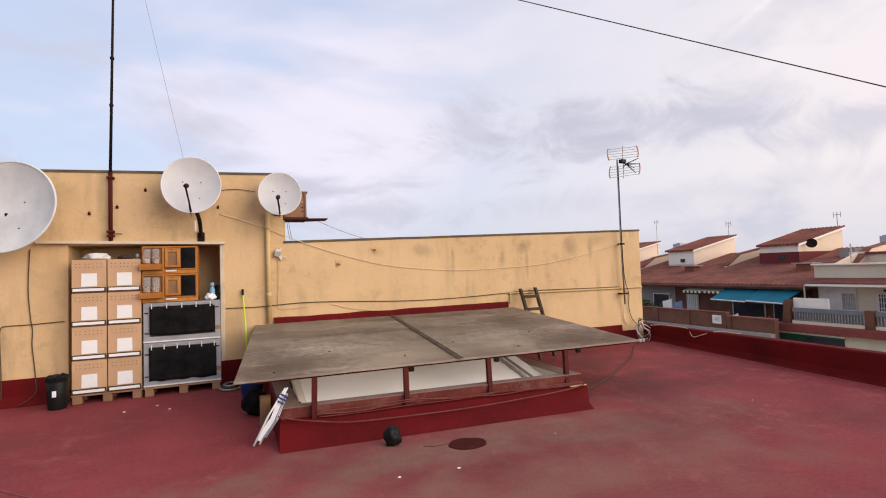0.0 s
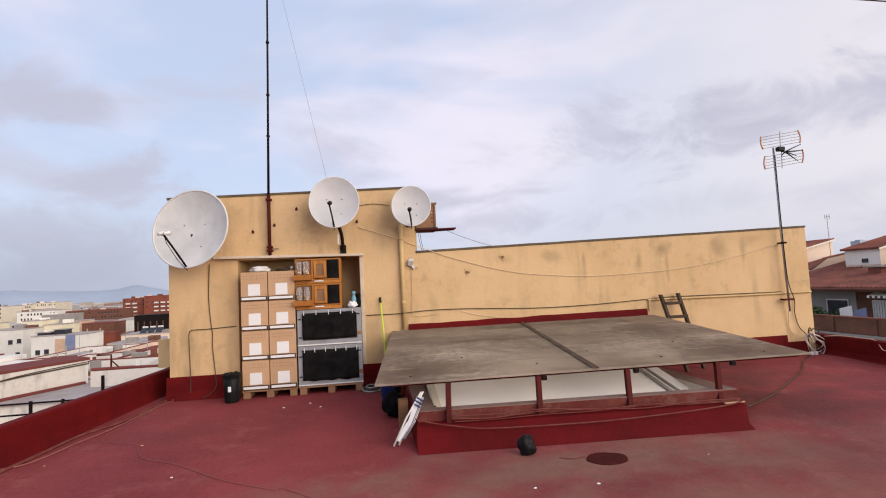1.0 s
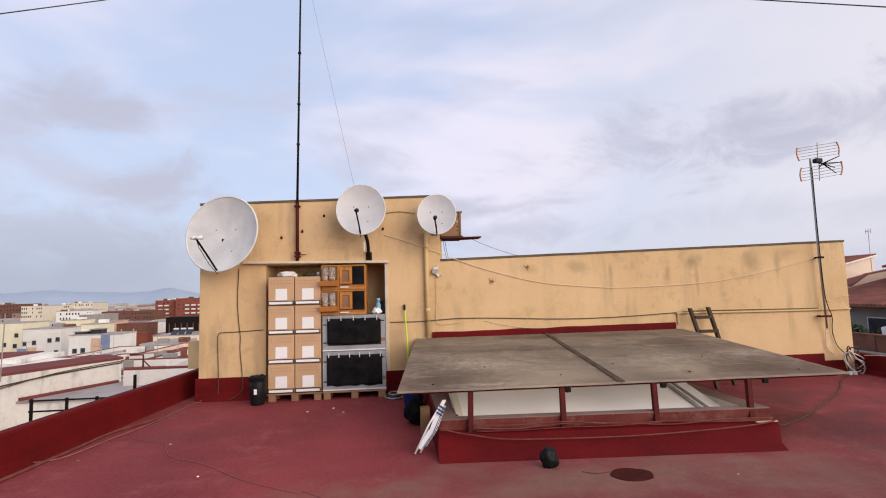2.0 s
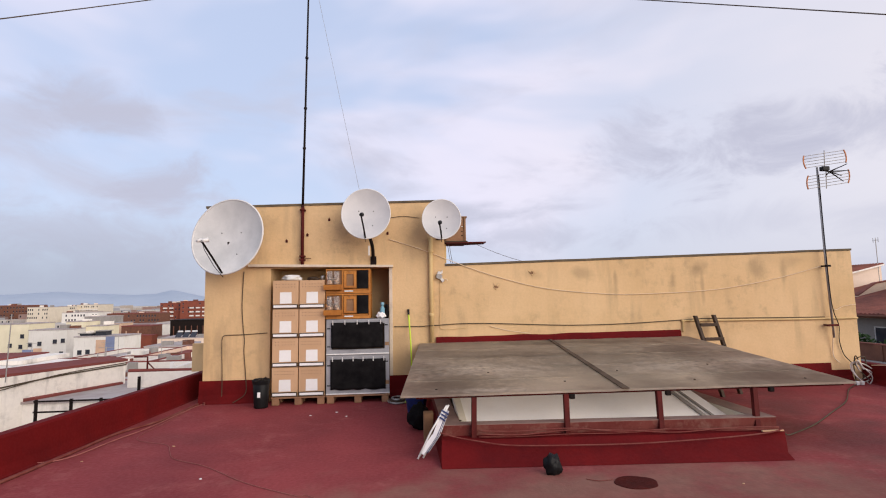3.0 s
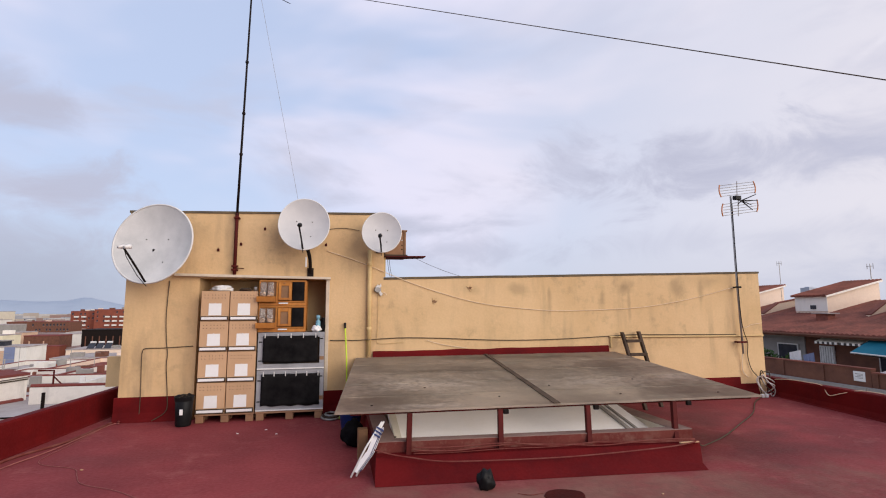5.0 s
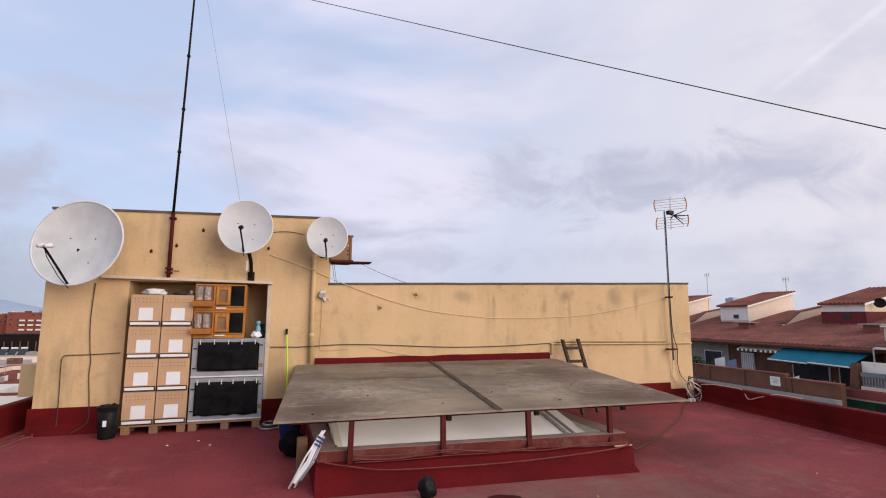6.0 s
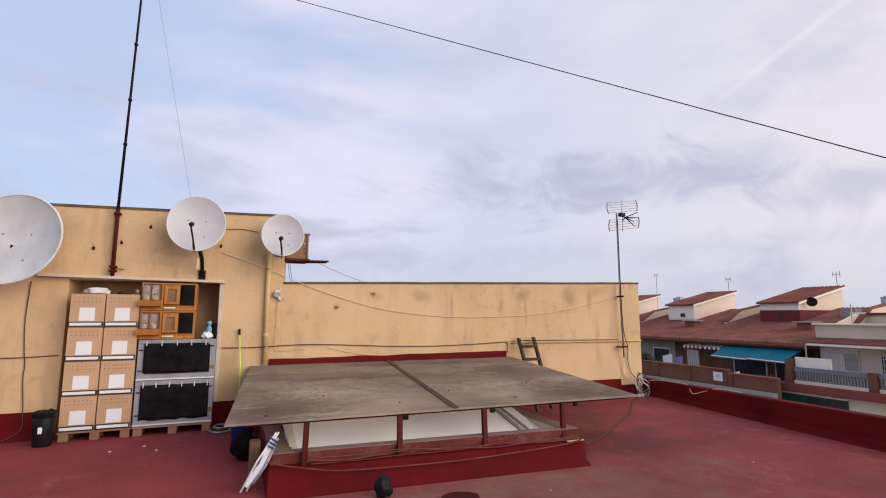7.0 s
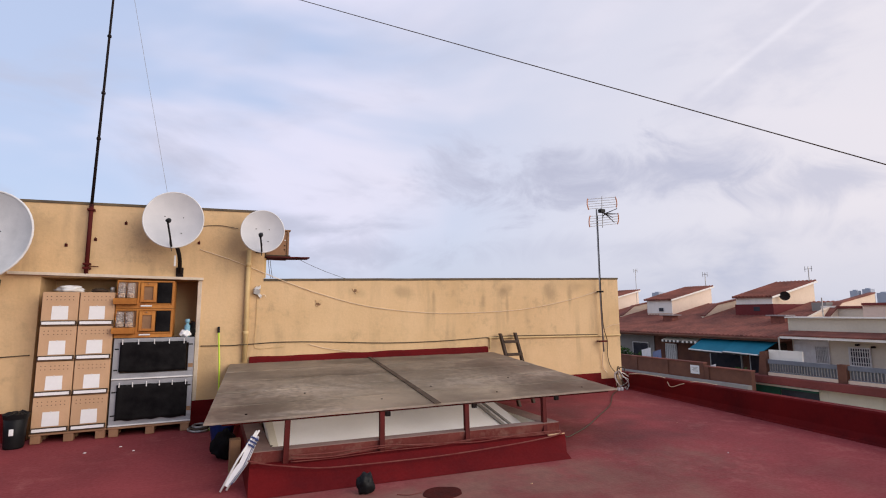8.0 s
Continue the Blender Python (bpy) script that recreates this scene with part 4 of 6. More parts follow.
    part("door_panel", box(B(), 0.332, 0.448, -0.004, 0.03, 0.125, H - 0.085, 0.001), WOOD_OLD, c, "darker recessed panel")
    part("door_knob", lathe(B(), [(0.012, 0), (0.010, 0.012), (0.0005, 0.014)], 8, (0.385, -0.028, H - 0.05)), WOOD_OLD, c)
    part("black_panel", box(B(), 0.503, 0.682, -0.006, 0.03, 0.082, H - 0.026, 0.002), BLACK_CLOTH, c, "matt black panel")
    part("label_strip", box(B(), 0.30, 0.44, -0.012, 0.0, 0.03, 0.05, 0.002), WHITE, c, "blank white label strip")
    return c


JAR = bpy.data.materials.new("clear_plastic")
JAR.use_nodes = True
_b = JAR.node_tree.nodes["Principled BSDF"]
_b.inputs["Base Color"].default_value = (0.92, 0.90, 0.87, 1)
_b.inputs["Roughness"].default_value = 0.12
_b.inputs["Transmission Weight"].default_value = 0.9
_b.inputs["IOR"].default_value = 1.08
pine_unit(1.322, 0.40)
pine_unit(1.728, 0.40)


def pallet(x, W):
    p = thing("pallet", (x, -0.31, 0), "worn wooden pallet under the stacked boxes", "pallet", "pallets in the niche")
    for k in range(3):
        for y in (0.0, 0.26, 0.52):
            bm = B()
            c = 0.07 + (W - 0.14) * k / 2
            box(bm, c - 0.055, c + 0.055, y, y + 0.1, 0.0, 0.1, 0.006)
            part("block", bm, PALLET_W, p)
    for y in (0.0, 0.15, 0.30, 0.45, 0.56):
        bm = B()
        box(bm, 0, W, y, y + 0.09, 0.101, 0.126, 0.004)
        part("deck_board", bm, PALLET_W, p)


pallet(-2.05, 0.84)
pallet(-1.2, 1.0)


def bin_():
    b = thing("rubbish_bin", (-2.165, -0.42, 0), "black plastic rubbish bin with a crumpled bag at its rim", "bin")
    bm = B()
    lathe(bm, [(0.0005, 0.003), (0.098, 0.003), (0.105, 0.02), (0.125, 0.40), (0.118, 0.405), (0.10, 0.05), (0.0005, 0.04)], 20)
    part("body", bm, BLACK_PLASTIC, b, smooth=True)
    bm = B()
    seg = 28
    r0 = [bm.verts.new((0.128 * math.cos(2 * math.pi * k / seg), 0.128 * math.sin(2 * math.pi * k / seg), 0.36)) for k in range(seg)]
    r1 = [bm.verts.new(((0.14 + 0.012 * noise.noise((k, 1, 0))) * math.cos(2 * math.pi * k / seg), (0.14 + 0.012 * noise.noise((k, 1, 0))) * math.sin(2 * math.pi * k / seg), 0.42 + 0.02 * noise.noise((k * 0.6, 0, 3)))) for k in range(seg)]
    r2 = [bm.verts.new((0.09 * math.cos(2 * math.pi * k / seg), 0.09 * math.sin(2 * math.pi * k / seg), 0.44 + 0.035 * noise.noise((k * 0.9, 5, 3)))) for k in range(seg)]
    r3 = [bm.verts.new((0.02 * math.cos(2 * math.pi * k / seg), 0.02 * math.sin(2 * math.pi * k / seg), 0.43)) for k in range(seg)]
    for u, v in ((r0, r1), (r1, r2), (r2, r3)):
        for k in range(seg):
            bm.faces.new((u[k], u[(k + 1) % seg], v[(k + 1) % seg], v[k]))
    part("bag", bm, BLACK_PLASTIC, b, "crumpled black bag")
    bm = B()
    box(bm, -0.028, 0.018, -0.121, -0.112, 0.17, 0.25, 0.004)
    part("sticker", bm, WHITE, b, "small white sticker")


bin_()


def lump(name, at, size, mat, label, category, seed, rough_=0.25, seg=18):
    bm = B()
    bmesh.ops.create_icosphere(bm, subdivisions=3, radius=1.0)
    for v in bm.verts:
        k = 1 + rough_ * noise.noise(v.co * 1.8 + Vector((seed, 0, 0))) + rough_ * 0.5 * noise.noise(v.co * 4.5 + Vector((0, seed, 0)))
        v.co = Vector((v.co.x * size[0] * k, v.co.y * size[1] * k, max(v.co.z * k, -0.8) * size[2]))
    lo = min(v.co.z for v in bm.verts)
    for v in bm.verts:
        v.co.z -= lo
    ob = done(name, bm, mat, True, at=at)
    return tagged(ob, label, category)


lump("plastic_bag", (-1.80, -0.12, 1.956), (0.17, 0.12, 0.05), WHITE_PLASTIC, "crumpled white plastic bag lying on the boxes", "bag", 3.0, 0.5)
lump("cloth_bundle", (-1.43, -0.15, 1.956), (0.10, 0.08, 0.03), DARK_WOOD, "small dark brown bundle on the boxes", "bundle", 8.0, 0.5)
bm = B()
lathe(bm, [(0.0005, 0), (0.03, 0), (0.03, 0.07), (0.026, 0.072), (0.024, 0.01), (0.0005, 0.01)], 14)
tagged(done("tin_can", bm, STEEL, True, at=(-1.28, -0.16, 1.956)), "small open tin can on the boxes", "can")
bm = B()
lathe(bm, [(0.0005, 0), (0.035, 0), (0.038, 0.01), (0.038, 0.16), (0.02, 0.19), (0.02, 0.205), (0.03, 0.21), (0.03, 0.26), (0.0005, 0.26)], 16)
tagged(done("drinking_bottle", bm, BOTTLE, True, at=(-0.31, -0.18, 1.316)), "pale blue plastic bottle on the cage", "bottle")
lump("cloth_rag", (-0.33, -0.22, 1.316), (0.07, 0.06, 0.055), WHITE, "crumpled white rag on the cage", "rag", 5.0, 0.6)
lump("dark_bag", (-0.25, -0.08, 1.316), (0.05, 0.08, 0.12), BLACK_CLOTH, "dark bag behind the bottle on the cage", "bag", 6.0, 0.4)

# wooden loft box fixed to the tower's side
lb = thing("loft_box", (0.76, 0.05, 2.5), "weathered reddish wooden box with a projecting landing board", "box")
for nm, q, m_ in (("front_panel", (0.02, 0.38, 0.05, 0.075, 0.11, 0.52), PALLET_W), ("side_panel", (0.355, 0.38, 0.076, 0.55, 0.11, 0.52), PALLET_W), ("back_panel", (0.02, 0.354, 0.53, 0.55, 0.11, 0.52), WOOD_OLD), ("lid", (0.0, 0.40, 0.03, 0.57, 0.521, 0.545), WOOD_OLD), ("floor_board", (0.0, 0.40, 0.0, 0.57, 0.075, 0.109), DARK_WOOD), ("corner_batten", (0.345, 0.372, 0.03, 0.049, 0.11, 0.52), WOOD_OLD)):
    part(nm, box(B(), *q, 0.003), m_, lb)
bm = B()
hexa(bm, [(0.02, -0.08, 0.055), (0.72, 0.0, 0.075), (0.72, 0.3, 0.075), (0.02, 0.4, 0.055)], [(0.02, -0.08, 0.074), (0.72, 0.0, 0.094), (0.72, 0.3, 0.094), (0.02, 0.4, 0.0745)])
part("landing_board", bm, RUST, lb, "dark red projecting board")
for z in (0.2, 0.27, 0.36):
    part("knob", lathe(B(), [(0.014, 0), (0.012, 0.014), (0.0005, 0.016)], 8, (0.31, 0.05, z)), WHITE_PLASTIC if z > 0.3 else BLACK_METAL, lb)
bm = B()
box(bm, -0.008, 0.025, 0.02, 0.05, -0.28, 0.055, 0.003)
part("support_post", bm, PIPE, lb)
for x in (0.05, 0.08):
    part("wire", tube(B(), sag((x, 0.02, 0.06), (x + 0.05, -0.02, -0.28), 0.03), 0.004, 5), CABLE_DARK, lb)
guy("wire", (1.25, 0.08, 2.58), (2.2, 0.05, 2.22), 0.03, 0.0035, CABLE_DARK, "thin dark wire from the loft box to the wall")

# pipes and cables on the walls
dp = thing("downpipe", (0.508, -0.05, 0.0), "ochre painted downpipe on the tower corner", "pipe")
part("pipe", tube(B(), [(0, 0, 0.90), (0, 0, 2.66)], 0.037, 12), PIPE, dp, smooth=True)
for z in (1.35, 2.42):
    part("collar", lathe(B(), [(0.037, -0.03), (0.044, -0.025), (0.044, 0.025), (0.037, 0.03)], 12, (0, 0, z)), PIPE, dp, smooth=True)
for z in (1.15, 2.2):
    part("bracket", box(B(), -0.05, 0.05, 0.03, 0.05, z - 0.012, z + 0.012, 0.003), PIPE, dp)


def wire(name, pts, r, mat, label, parts=()):
    ob = done(name, tube(B(), curve_pts(pts), r, 6), mat, True)
    return tagged(ob, label, "cable")


Y = -0.016
wire("wall_cable", [(-0.12, Y, 1.165), (0.3, Y, 1.16), (0.42, -0.02, 1.165), (0.508, -0.1, 1.17), (0.60, -0.02, 1.172), (1.05, Y, 1.19), (1.7, Y, 1.175), (2.8, Y, 1.125), (3.8, Y, 1.125), (4.86, Y, 1.165), (5.3, Y, 1.185), (6.0, Y, 1.18), (6.9, Y, 1.17), (7.6, -0.03, 1.165)], 0.0075, CABLE_DARK, "dark cable running along the ochre wall")
wire("wall_conduit", [(4.93, -0.02, 0.96), (4.93, -0.02, 1.10), (4.95, -0.02, 1.145), (5.0, -0.02, 1.155), (6.2, -0.02, 1.142), (7.4, -0.02, 1.135), (8.24, -0.02, 1.135)], 0.018, PIPE, "ochre painted conduit along the wall")
wire("drooping_cable", [(-0.2, Y, 2.64), (0.35, Y, 2.46), (1.08, -0.02, 2.17), (1.7, Y, 1.96), (2.45, Y, 1.77), (3.3, Y, 1.67), (4.07, Y, 1.635), (5.42, Y, 1.68), (6.3, Y, 1.79), (7.06, Y, 1.94), (7.6, -0.04, 2.08)], 0.0055, CABLE_PALE, "pale cable drooping across the wall")
wire("wall_cable", [(-2.89, Y, 0.02), (-2.89, Y, 0.4), (-2.905, Y, 0.9), (-2.90, Y, 1.04), (-2.85, Y, 1.085), (-2.6, Y, 1.09), (-2.19, Y, 1.11)], 0.0065, CABLE_DARK, "dark cable bent across the tower's plaster")
wire("wall_cable", [(-2.58, Y, 2.12), (-2.60, Y, 1.6), (-2.575, Y, 1.2), (-2.55, Y, 1.0), (-2.555, Y, 0.8), (-2.52, Y, 0.4), (-2.52, -0.03, 0.15), (-2.7, -0.07, 0.02)], 0.007, CABLE_DARK, "dark cable hanging down the tower's plaster")
wire("wall_cable", [(0.33, -0.02, 3.0), (0.1, Y, 3.03), (-0.05, Y, 3.025), (-0.2, Y, 3.0)], 0.005, CABLE_DARK, "short dark cable between the dishes")
wire("wall_cable", [(0.66, -0.02, 1.98), (0.66, Y, 1.5), (0.65, Y, 1.2), (0.70, Y, 1.1), (1.1, Y, 1.12)], 0.004, PIPE, "thin pale cable beside the downpipe")
wire("wall_cable", [(1.5, Y, 1.14), (1.8, Y, 1.06), (2.2, -0.03, 1.0)], 0.005, CABLE_PALE, "thin pale cable hanging above the canopy")
wire("aerial_lead", [(7.652, -0.122, 3.75), (7.650, -0.123, 2.6), (7.665, -0.122, 1.6), (7.72, -0.1, 1.25), (7.86, -0.03, 1.0), (7.84, -0.03, 0.75), (7.9, -0.03, 0.5), (8.0, -0.06, 0.36), (8.05, -0.1, 0.3)], 0.008, BLACK_PLASTIC, "black lead hanging from the aerial mast")
wire("aerial_lead", [(7.70, -0.06, 0.82), (7.70, -0.03, 0.6), (7.71, -0.03, 0.45), (7.8, -0.04, 0.35)], 0.010, CABLE_PALE, "pale lead hanging from the aerial mast")
wire("aerial_lead", [(7.72, -0.03, 1.6), (7.8, Y, 1.3), (8.0, Y, 1.35), (8.24, Y, 1.38)], 0.005, CABLE_PALE, "thin pale lead on the wall")
ins = thing("cable_junction", (0.65, -0.02, 2.0), "pale broken porcelain cable junction on the wall", "junction box")


def shard(pts, d):
    bm = B()
    lo, hi = [bm.verts.new((x, 0.004, z)) for x, z in pts], [bm.verts.new((x * 0.85, -d, z * 0.85)) for x, z in pts]
    bm.faces.new(hi)
    bm.faces.new(lo[::-1])
    for i in range(len(pts)):
        j = (i + 1) % len(pts)
        bm.faces.new((lo[i], lo[j], hi[j], hi[i]))
    return bm


part("block", shard([(-0.06, -0.035), (0.0, -0.06), (0.05, -0.03), (0.055, 0.02), (0.0, 0.045), (-0.055, 0.03)], 0.05), STEEL, ins, "dull metal block")
part("shard", shard([(-0.045, 0.045), (0.0, 0.03), (0.06, 0.05), (0.055, 0.11), (0.03, 0.075), (-0.01, 0.085)], 0.035), WHITE_PLASTIC, ins, "white broken flake")
part("shard", shard([(0.01, -0.05), (0.05, -0.03), (0.09, -0.075), (0.055, -0.115), (0.03, -0.085)], 0.03), WHITE_PLASTIC, ins, "white broken flake")
part("hook", tube(B(), [(0.09, -0.02, -0.05), (0.125, -0.03, -0.06), (0.14, -0.03, -0.09)], 0.008, 5), CABLE_PALE, ins)
for x, z, n, seed in ((2.256, 2.035, 5, 1), (1.621, 1.80, 4, 2)):
    bp = thing("broken_plaster", (x, -0.001, z), "small hole of broken plaster with pale raised flakes", "plaster damage", "holes in the wall")
    part("hollow", shard([(0.045 * math.cos(a) * (1 + 0.3 * math.sin(3 * a + seed)), 0.035 * math.sin(a) * (1 + 0.3 * math.cos(2 * a))) for a in np.linspace(0, 5.6, 9)], 0.003), WOOD_OLD, bp)
    for k in range(n):
        a = seed + 2 * math.pi * k / n + 0.4 * math.sin(k * 2.3)
        c_, s_, L = math.cos(a), math.sin(a), 0.058 + 0.02 * math.sin(k * 1.9 + seed)
        part("flake", shard([(0.03 * c_ - 0.014 * s_, 0.03 * s_ + 0.014 * c_), (0.03 * c_ + 0.014 * s_, 0.03 * s_ - 0.014 * c_), (L * c_ + 0.004 * s_, L * s_ - 0.004 * c_), (L * c_ - 0.004 * s_, L * s_ + 0.004 * c_)], 0.014), OCHRE, bp)

# coil of white cable in the corner
coil = thing("cable_coil", (8.03, -0.16, 0.05), "loose coil of white and grey cable hung at the parapet corner", "cable coil")
for i in range(6):
    cx, cz, rx, rz, ph = 0.02 * math.sin(i * 2.1), 0.19 + 0.04 * math.cos(i * 1.7), 0.12 + 0.03 * math.sin(i * 1.3), 0.17 + 0.05 * math.cos(i * 2.3), i * 0.35
    pts = [(cx + rx * math.cos(a + ph) + 0.05 * math.sin(a + i), -0.04 - 0.018 * i + 0.02 * math.sin(3 * a), cz + rz * math.sin(a) + 0.03 * math.cos(2 * a + i)) for a in np.linspace(0, 5.6, 26)]
    part("loop", tube(B(), pts, 0.010, 5), CABLE_WHITE if i % 3 else CABLE_DARK, coil, smooth=True)
for dx in (0.0, 0.09):
    part("plug", box(B(), -0.24 + dx, -0.18 + dx, -0.2, -0.14, -0.045, 0.02, 0.008), WHITE_PLASTIC, coil)
wire("parapet_cable", [(8.2, -0.25, 0.32), (8.27, -0.5, 0.345), (8.22, -0.9, 0.355), (8.15, -1.25, 0.35), (8.06, -1.45, 0.22), (8.04, -1.7, 0.29), (8.06, -2.0, 0.375), (7.98, -2.5, 0.39)], 0.007, CABLE_PALE, "pale cable lying along the dark red parapet")

# cables over the floor
wire("floor_cable", [(-4.05, -6.5, 0.016), (-3.69, -3.38, 0.016), (-3.66, -2.99, 0.016), (-3.61, -2.54, 0.016), (-3.56, -1.77, 0.016), (-3.32, -1.11, 0.016), (-3.24, -0.03, 0.016), (-3.13, -0.08, 0.03)], 0.017, CABLE_RED, "dark red painted cable along the floor edge")
wire("floor_cable", [(-4.0, -4.4, 0.06), (-4.16, -2.73, 0.012), (-3.76, -2.84, 0.012), (-3.53, -2.68, 0.012), (-3.42, -2.03, 0.012), (-3.30, -1.46, 0.012), (-3.21, -0.23, 0.012), (-3.1, -0.15, 0.02)], 0.007, CABLE_PINK, "thin faded cable beside the parapet")
wire("floor_cable", [(-3.23, -0.39, 0.006), (-3.22, -1.24, 0.006), (-3.20, -2.00, 0.006), (-2.71, -2.33, 0.006), (-2.55, -2.61, 0.006), (-2.38, -2.89, 0.006), (-1.96, -3.18, 0.006), (-1.42, -3.70, 0.006), (-0.90, -4.07, 0.006), (-0.74, -4.13, 0.006), (0.1, -5.0, 0.006)], 0.0032, CABLE_PINK, "thin painted-over wire wandering across the floor")
wire("floor_cable", [(7.85, -0.3, 0.02), (7.32, -0.69, 0.012), (6.5, -1.5, 0.012), (5.75, -2.08, 0.012), (5.02, -2.63, 0.012), (4.5, -2.95, 0.015), (4.12, -3.3, 0.1), (3.97, -3.42, 0.19)], 0.008, CABLE_DARK, "dark cable across the floor to the kerb")
wire("kerb_cable", [(0.38, -3.27, 0.26), (0.55, -3.30, 0.215), (0.75, -3.35, 0.185), (1.07, -3.42, 0.15), (1.65, -3.47, 0.14), (2.4, -3.51, 0.14), (3.2, -3.53, 0.165), (3.70, -3.51, 0.185), (3.96, -3.45, 0.20)], 0.008, CABLE_RED, "red painted cable slung along the kerb")
for k in range(3):
    z = 0.19 + 0.03 * ((k * 2) % 3)
    wire("kerb_cable", [(0.78, -3.26, z + 0.01), (1.2, -3.27 - 0.01 * k, z - 0.004 * k), (1.75, -3.29 - 0.01 * (k % 2), 0.20 + 0.02 * ((k * 3) % 4)), (2.3, -3.33, 0.20 + 0.012 * k), (2.85, -3.36 - 0.006 * k, 0.195 + 0.012 * ((k + 2) % 4)), (3.4, -3.40, 0.20 + 0.013 * k), (3.93, -3.43, 0.2 + 0.01 * k)], 0.0055 + 0.001 * k, CABLE_RED, "faded cable lying on the kerb's ledge")
st = done("timber_batten", box(B(), 3.72, 3.96, -3.47, -3.445, 0.186, 0.200, 0.003), CHIP)
tagged(st, "thin pale wooden batten lying on the kerb", "batten")
wire("shaft_cable", [(0.62, -2.98, 0.305), (0.72, -2.6, 0.215), (0.86, -2.2, 0.20), (0.78, -1.7, 0.20), (0.80, -0.9, 0.20)], 0.008, CABLE_DARK, "cable hanging into the light shaft")
sk = thing("skylight", (2.1, -1.7, 0.17), "off-white skylight cover sloping up inside the shaft's kerb", "skylight")


def slope(x0, x1, y0, y1, z0, z1, thick):
    return hexa(B(), [(x0, y0, z0 - thick), (x1, y0, z0 - thick), (x1, y1, z1 - thick), (x0, y1, z1 - thick)], [(x0, y0, z0), (x1, y0, z0), (x1, y1, z1), (x0, y1, z1)])


part("cover", slope(-1.475, 1.64, -1.28, 1.24, 0.03, 0.56, 0.02), WHITE_COVER, sk)
part("edge_bar", slope(1.33, 1.38, -1.28, 1.24, 0.05, 0.58, 0.018), CONCRETE, sk, "grey edge bar")
part("edge_bar", slope(1.44, 1.47, -1.28, 1.24, 0.05, 0.58, 0.018), CONCRETE, sk, "grey edge bar")
part("upstand", slope(-1.475, -1.40, -1.28, 1.24, 0.10, 0.64, 0.068), CREAM, sk)

# broom handle, hose ring and clutter beside the canopy
br = thing("broom", (0.15, -0.22, 0.0), "lime green broom handle with a black grip", "broom")
part("handle", tube(B(), [(0.02, -0.1, 0.05), (0.0, 0.03, 0.9), (-0.03, 0.19, 1.40)], 0.0125, 8), NEON, br)
part("grip", tube(B(), [(-0.028, 0.175, 1.36), (-0.031, 0.19, 1.45)], 0.018, 8), BLACK_PLASTIC, br)
part("head", box(B(), -0.1, 0.14, -0.14, -0.06, 0.0, 0.07, 0.01), NEON, br)
hr = thing("hose_ring", (-0.07, -0.33, 0.0), "coiled grey hose lying on the red floor", "hose")
for k in range(3):
    r = 0.15 - 0.03 * k
    part("loop", tube(B(), [(r * math.cos(a), r * 1.5 * math.sin(a), 0.018 + 0.02 * k) for a in np.linspace(0, 2 * math.pi, 25)], 0.016, 6, caps=False), STEEL if k != 1 else DARK_WOOD, hr, smooth=True)
tagged(done("tool_handle", tube(B(), [(0.05, -0.5, 0.03), (0.42, -0.45, 0.05)], 0.02, 7), NEON), "lime yellow tool handle lying on the floor", "tool")
bk = thing("bucket", (0.20, -1.2, 0), "dark blue plastic bucket beside the shaft kerb", "bucket")
part("body", lathe(B(), [(0.0005, 0.0), (0.12, 0.0), (0.16, 0.25), (0.168, 0.255), (0.168, 0.27), (0.15, 0.262), (0.11, 0.02), (0.0005, 0.02)], 20), BLUE, bk, smooth=True)
part("handle", tube(B(), [(0.165 * math.cos(a), -0.02 - 0.03 * math.sin(a), 0.25 + 0.09 * math.sin(a)) for a in np.linspace(0, math.pi, 12)], 0.004, 5), STEEL, bk)
lump("dark_bag", (0.2, -2.0, 0.0), (0.13, 0.2, 0.17), BLACK_CLOTH, "black bag slumped beside the shaft kerb", "bag", 11.0, 0.4)
wb = done("timber_block", box(B(), 0.24, 0.35, -2.68, -2.55, 0.0, 0.33, 0.008), WOOD_OLD)
tagged(wb, "weathered timber block standing beside the kerb", "block")


def folded_chair():
    c = thing("folded_lounger", (0.15, -3.27, 0), "folded white and navy striped lounger leaning on the kerb", "lounger")
    a, b = Vector((0.0, 0.0, 0.012)), Vector((0.31, 0.12, 0.50))
    for k, (dx, dy) in enumerate(((0, 0), (0.055, 0.02), (0.02, 0.09), (0.075, 0.11))):
        o = Vector((dx, dy, 0))
        part("tube_frame", tube(B(), [a + o, a.lerp(b, 0.5) + o * 0.8 + Vector((-0.01, 0, 0.012)), b + o * 0.4], 0.010, 7), WHITE_PLASTIC, c, smooth=True)
    for k in range(5):
        f0 = 0.03
        o = Vector((0.008 + 0.013 * k, -0.005 + 0.014 * k, 0.0))
        p, q = a.lerp(b, 0.10 + 0.02 * (k % 3)) + o, a.lerp(b, 0.90) + o * 0.6
        s = Vector((0.006, 0.010, 0.0))
        u = Vector((0.020, -0.006, -0.012))
        bm = B()
        m = p.lerp(q, 0.45) + Vector((0.02, 0, -0.02))
        for e0, e1 in ((p, m), (m, q)):
            hexa(bm, [e0 - u * 0.7, e0 + u, e0 + u + s, e0 - u * 0.7 + s], [e1 - u, e1 + u, e1 + u + s, e1 - u + s])
        part("fabric_fold", bm, NAVY if k in (1, 3) else PARASOL, c)
    for f in (0.74, 0.80, 0.86):
        p = a.lerp(b, f)
        bm = B()
        d = (b - a).normalized()
        tube(bm, [p - d * 0.008 + Vector((0.028, 0.025, 0)), p + d * 0.008 + Vector((0.028, 0.025, 0))], 0.046, 10)
        part("stripe", bm, NAVY, c, "navy stripe")


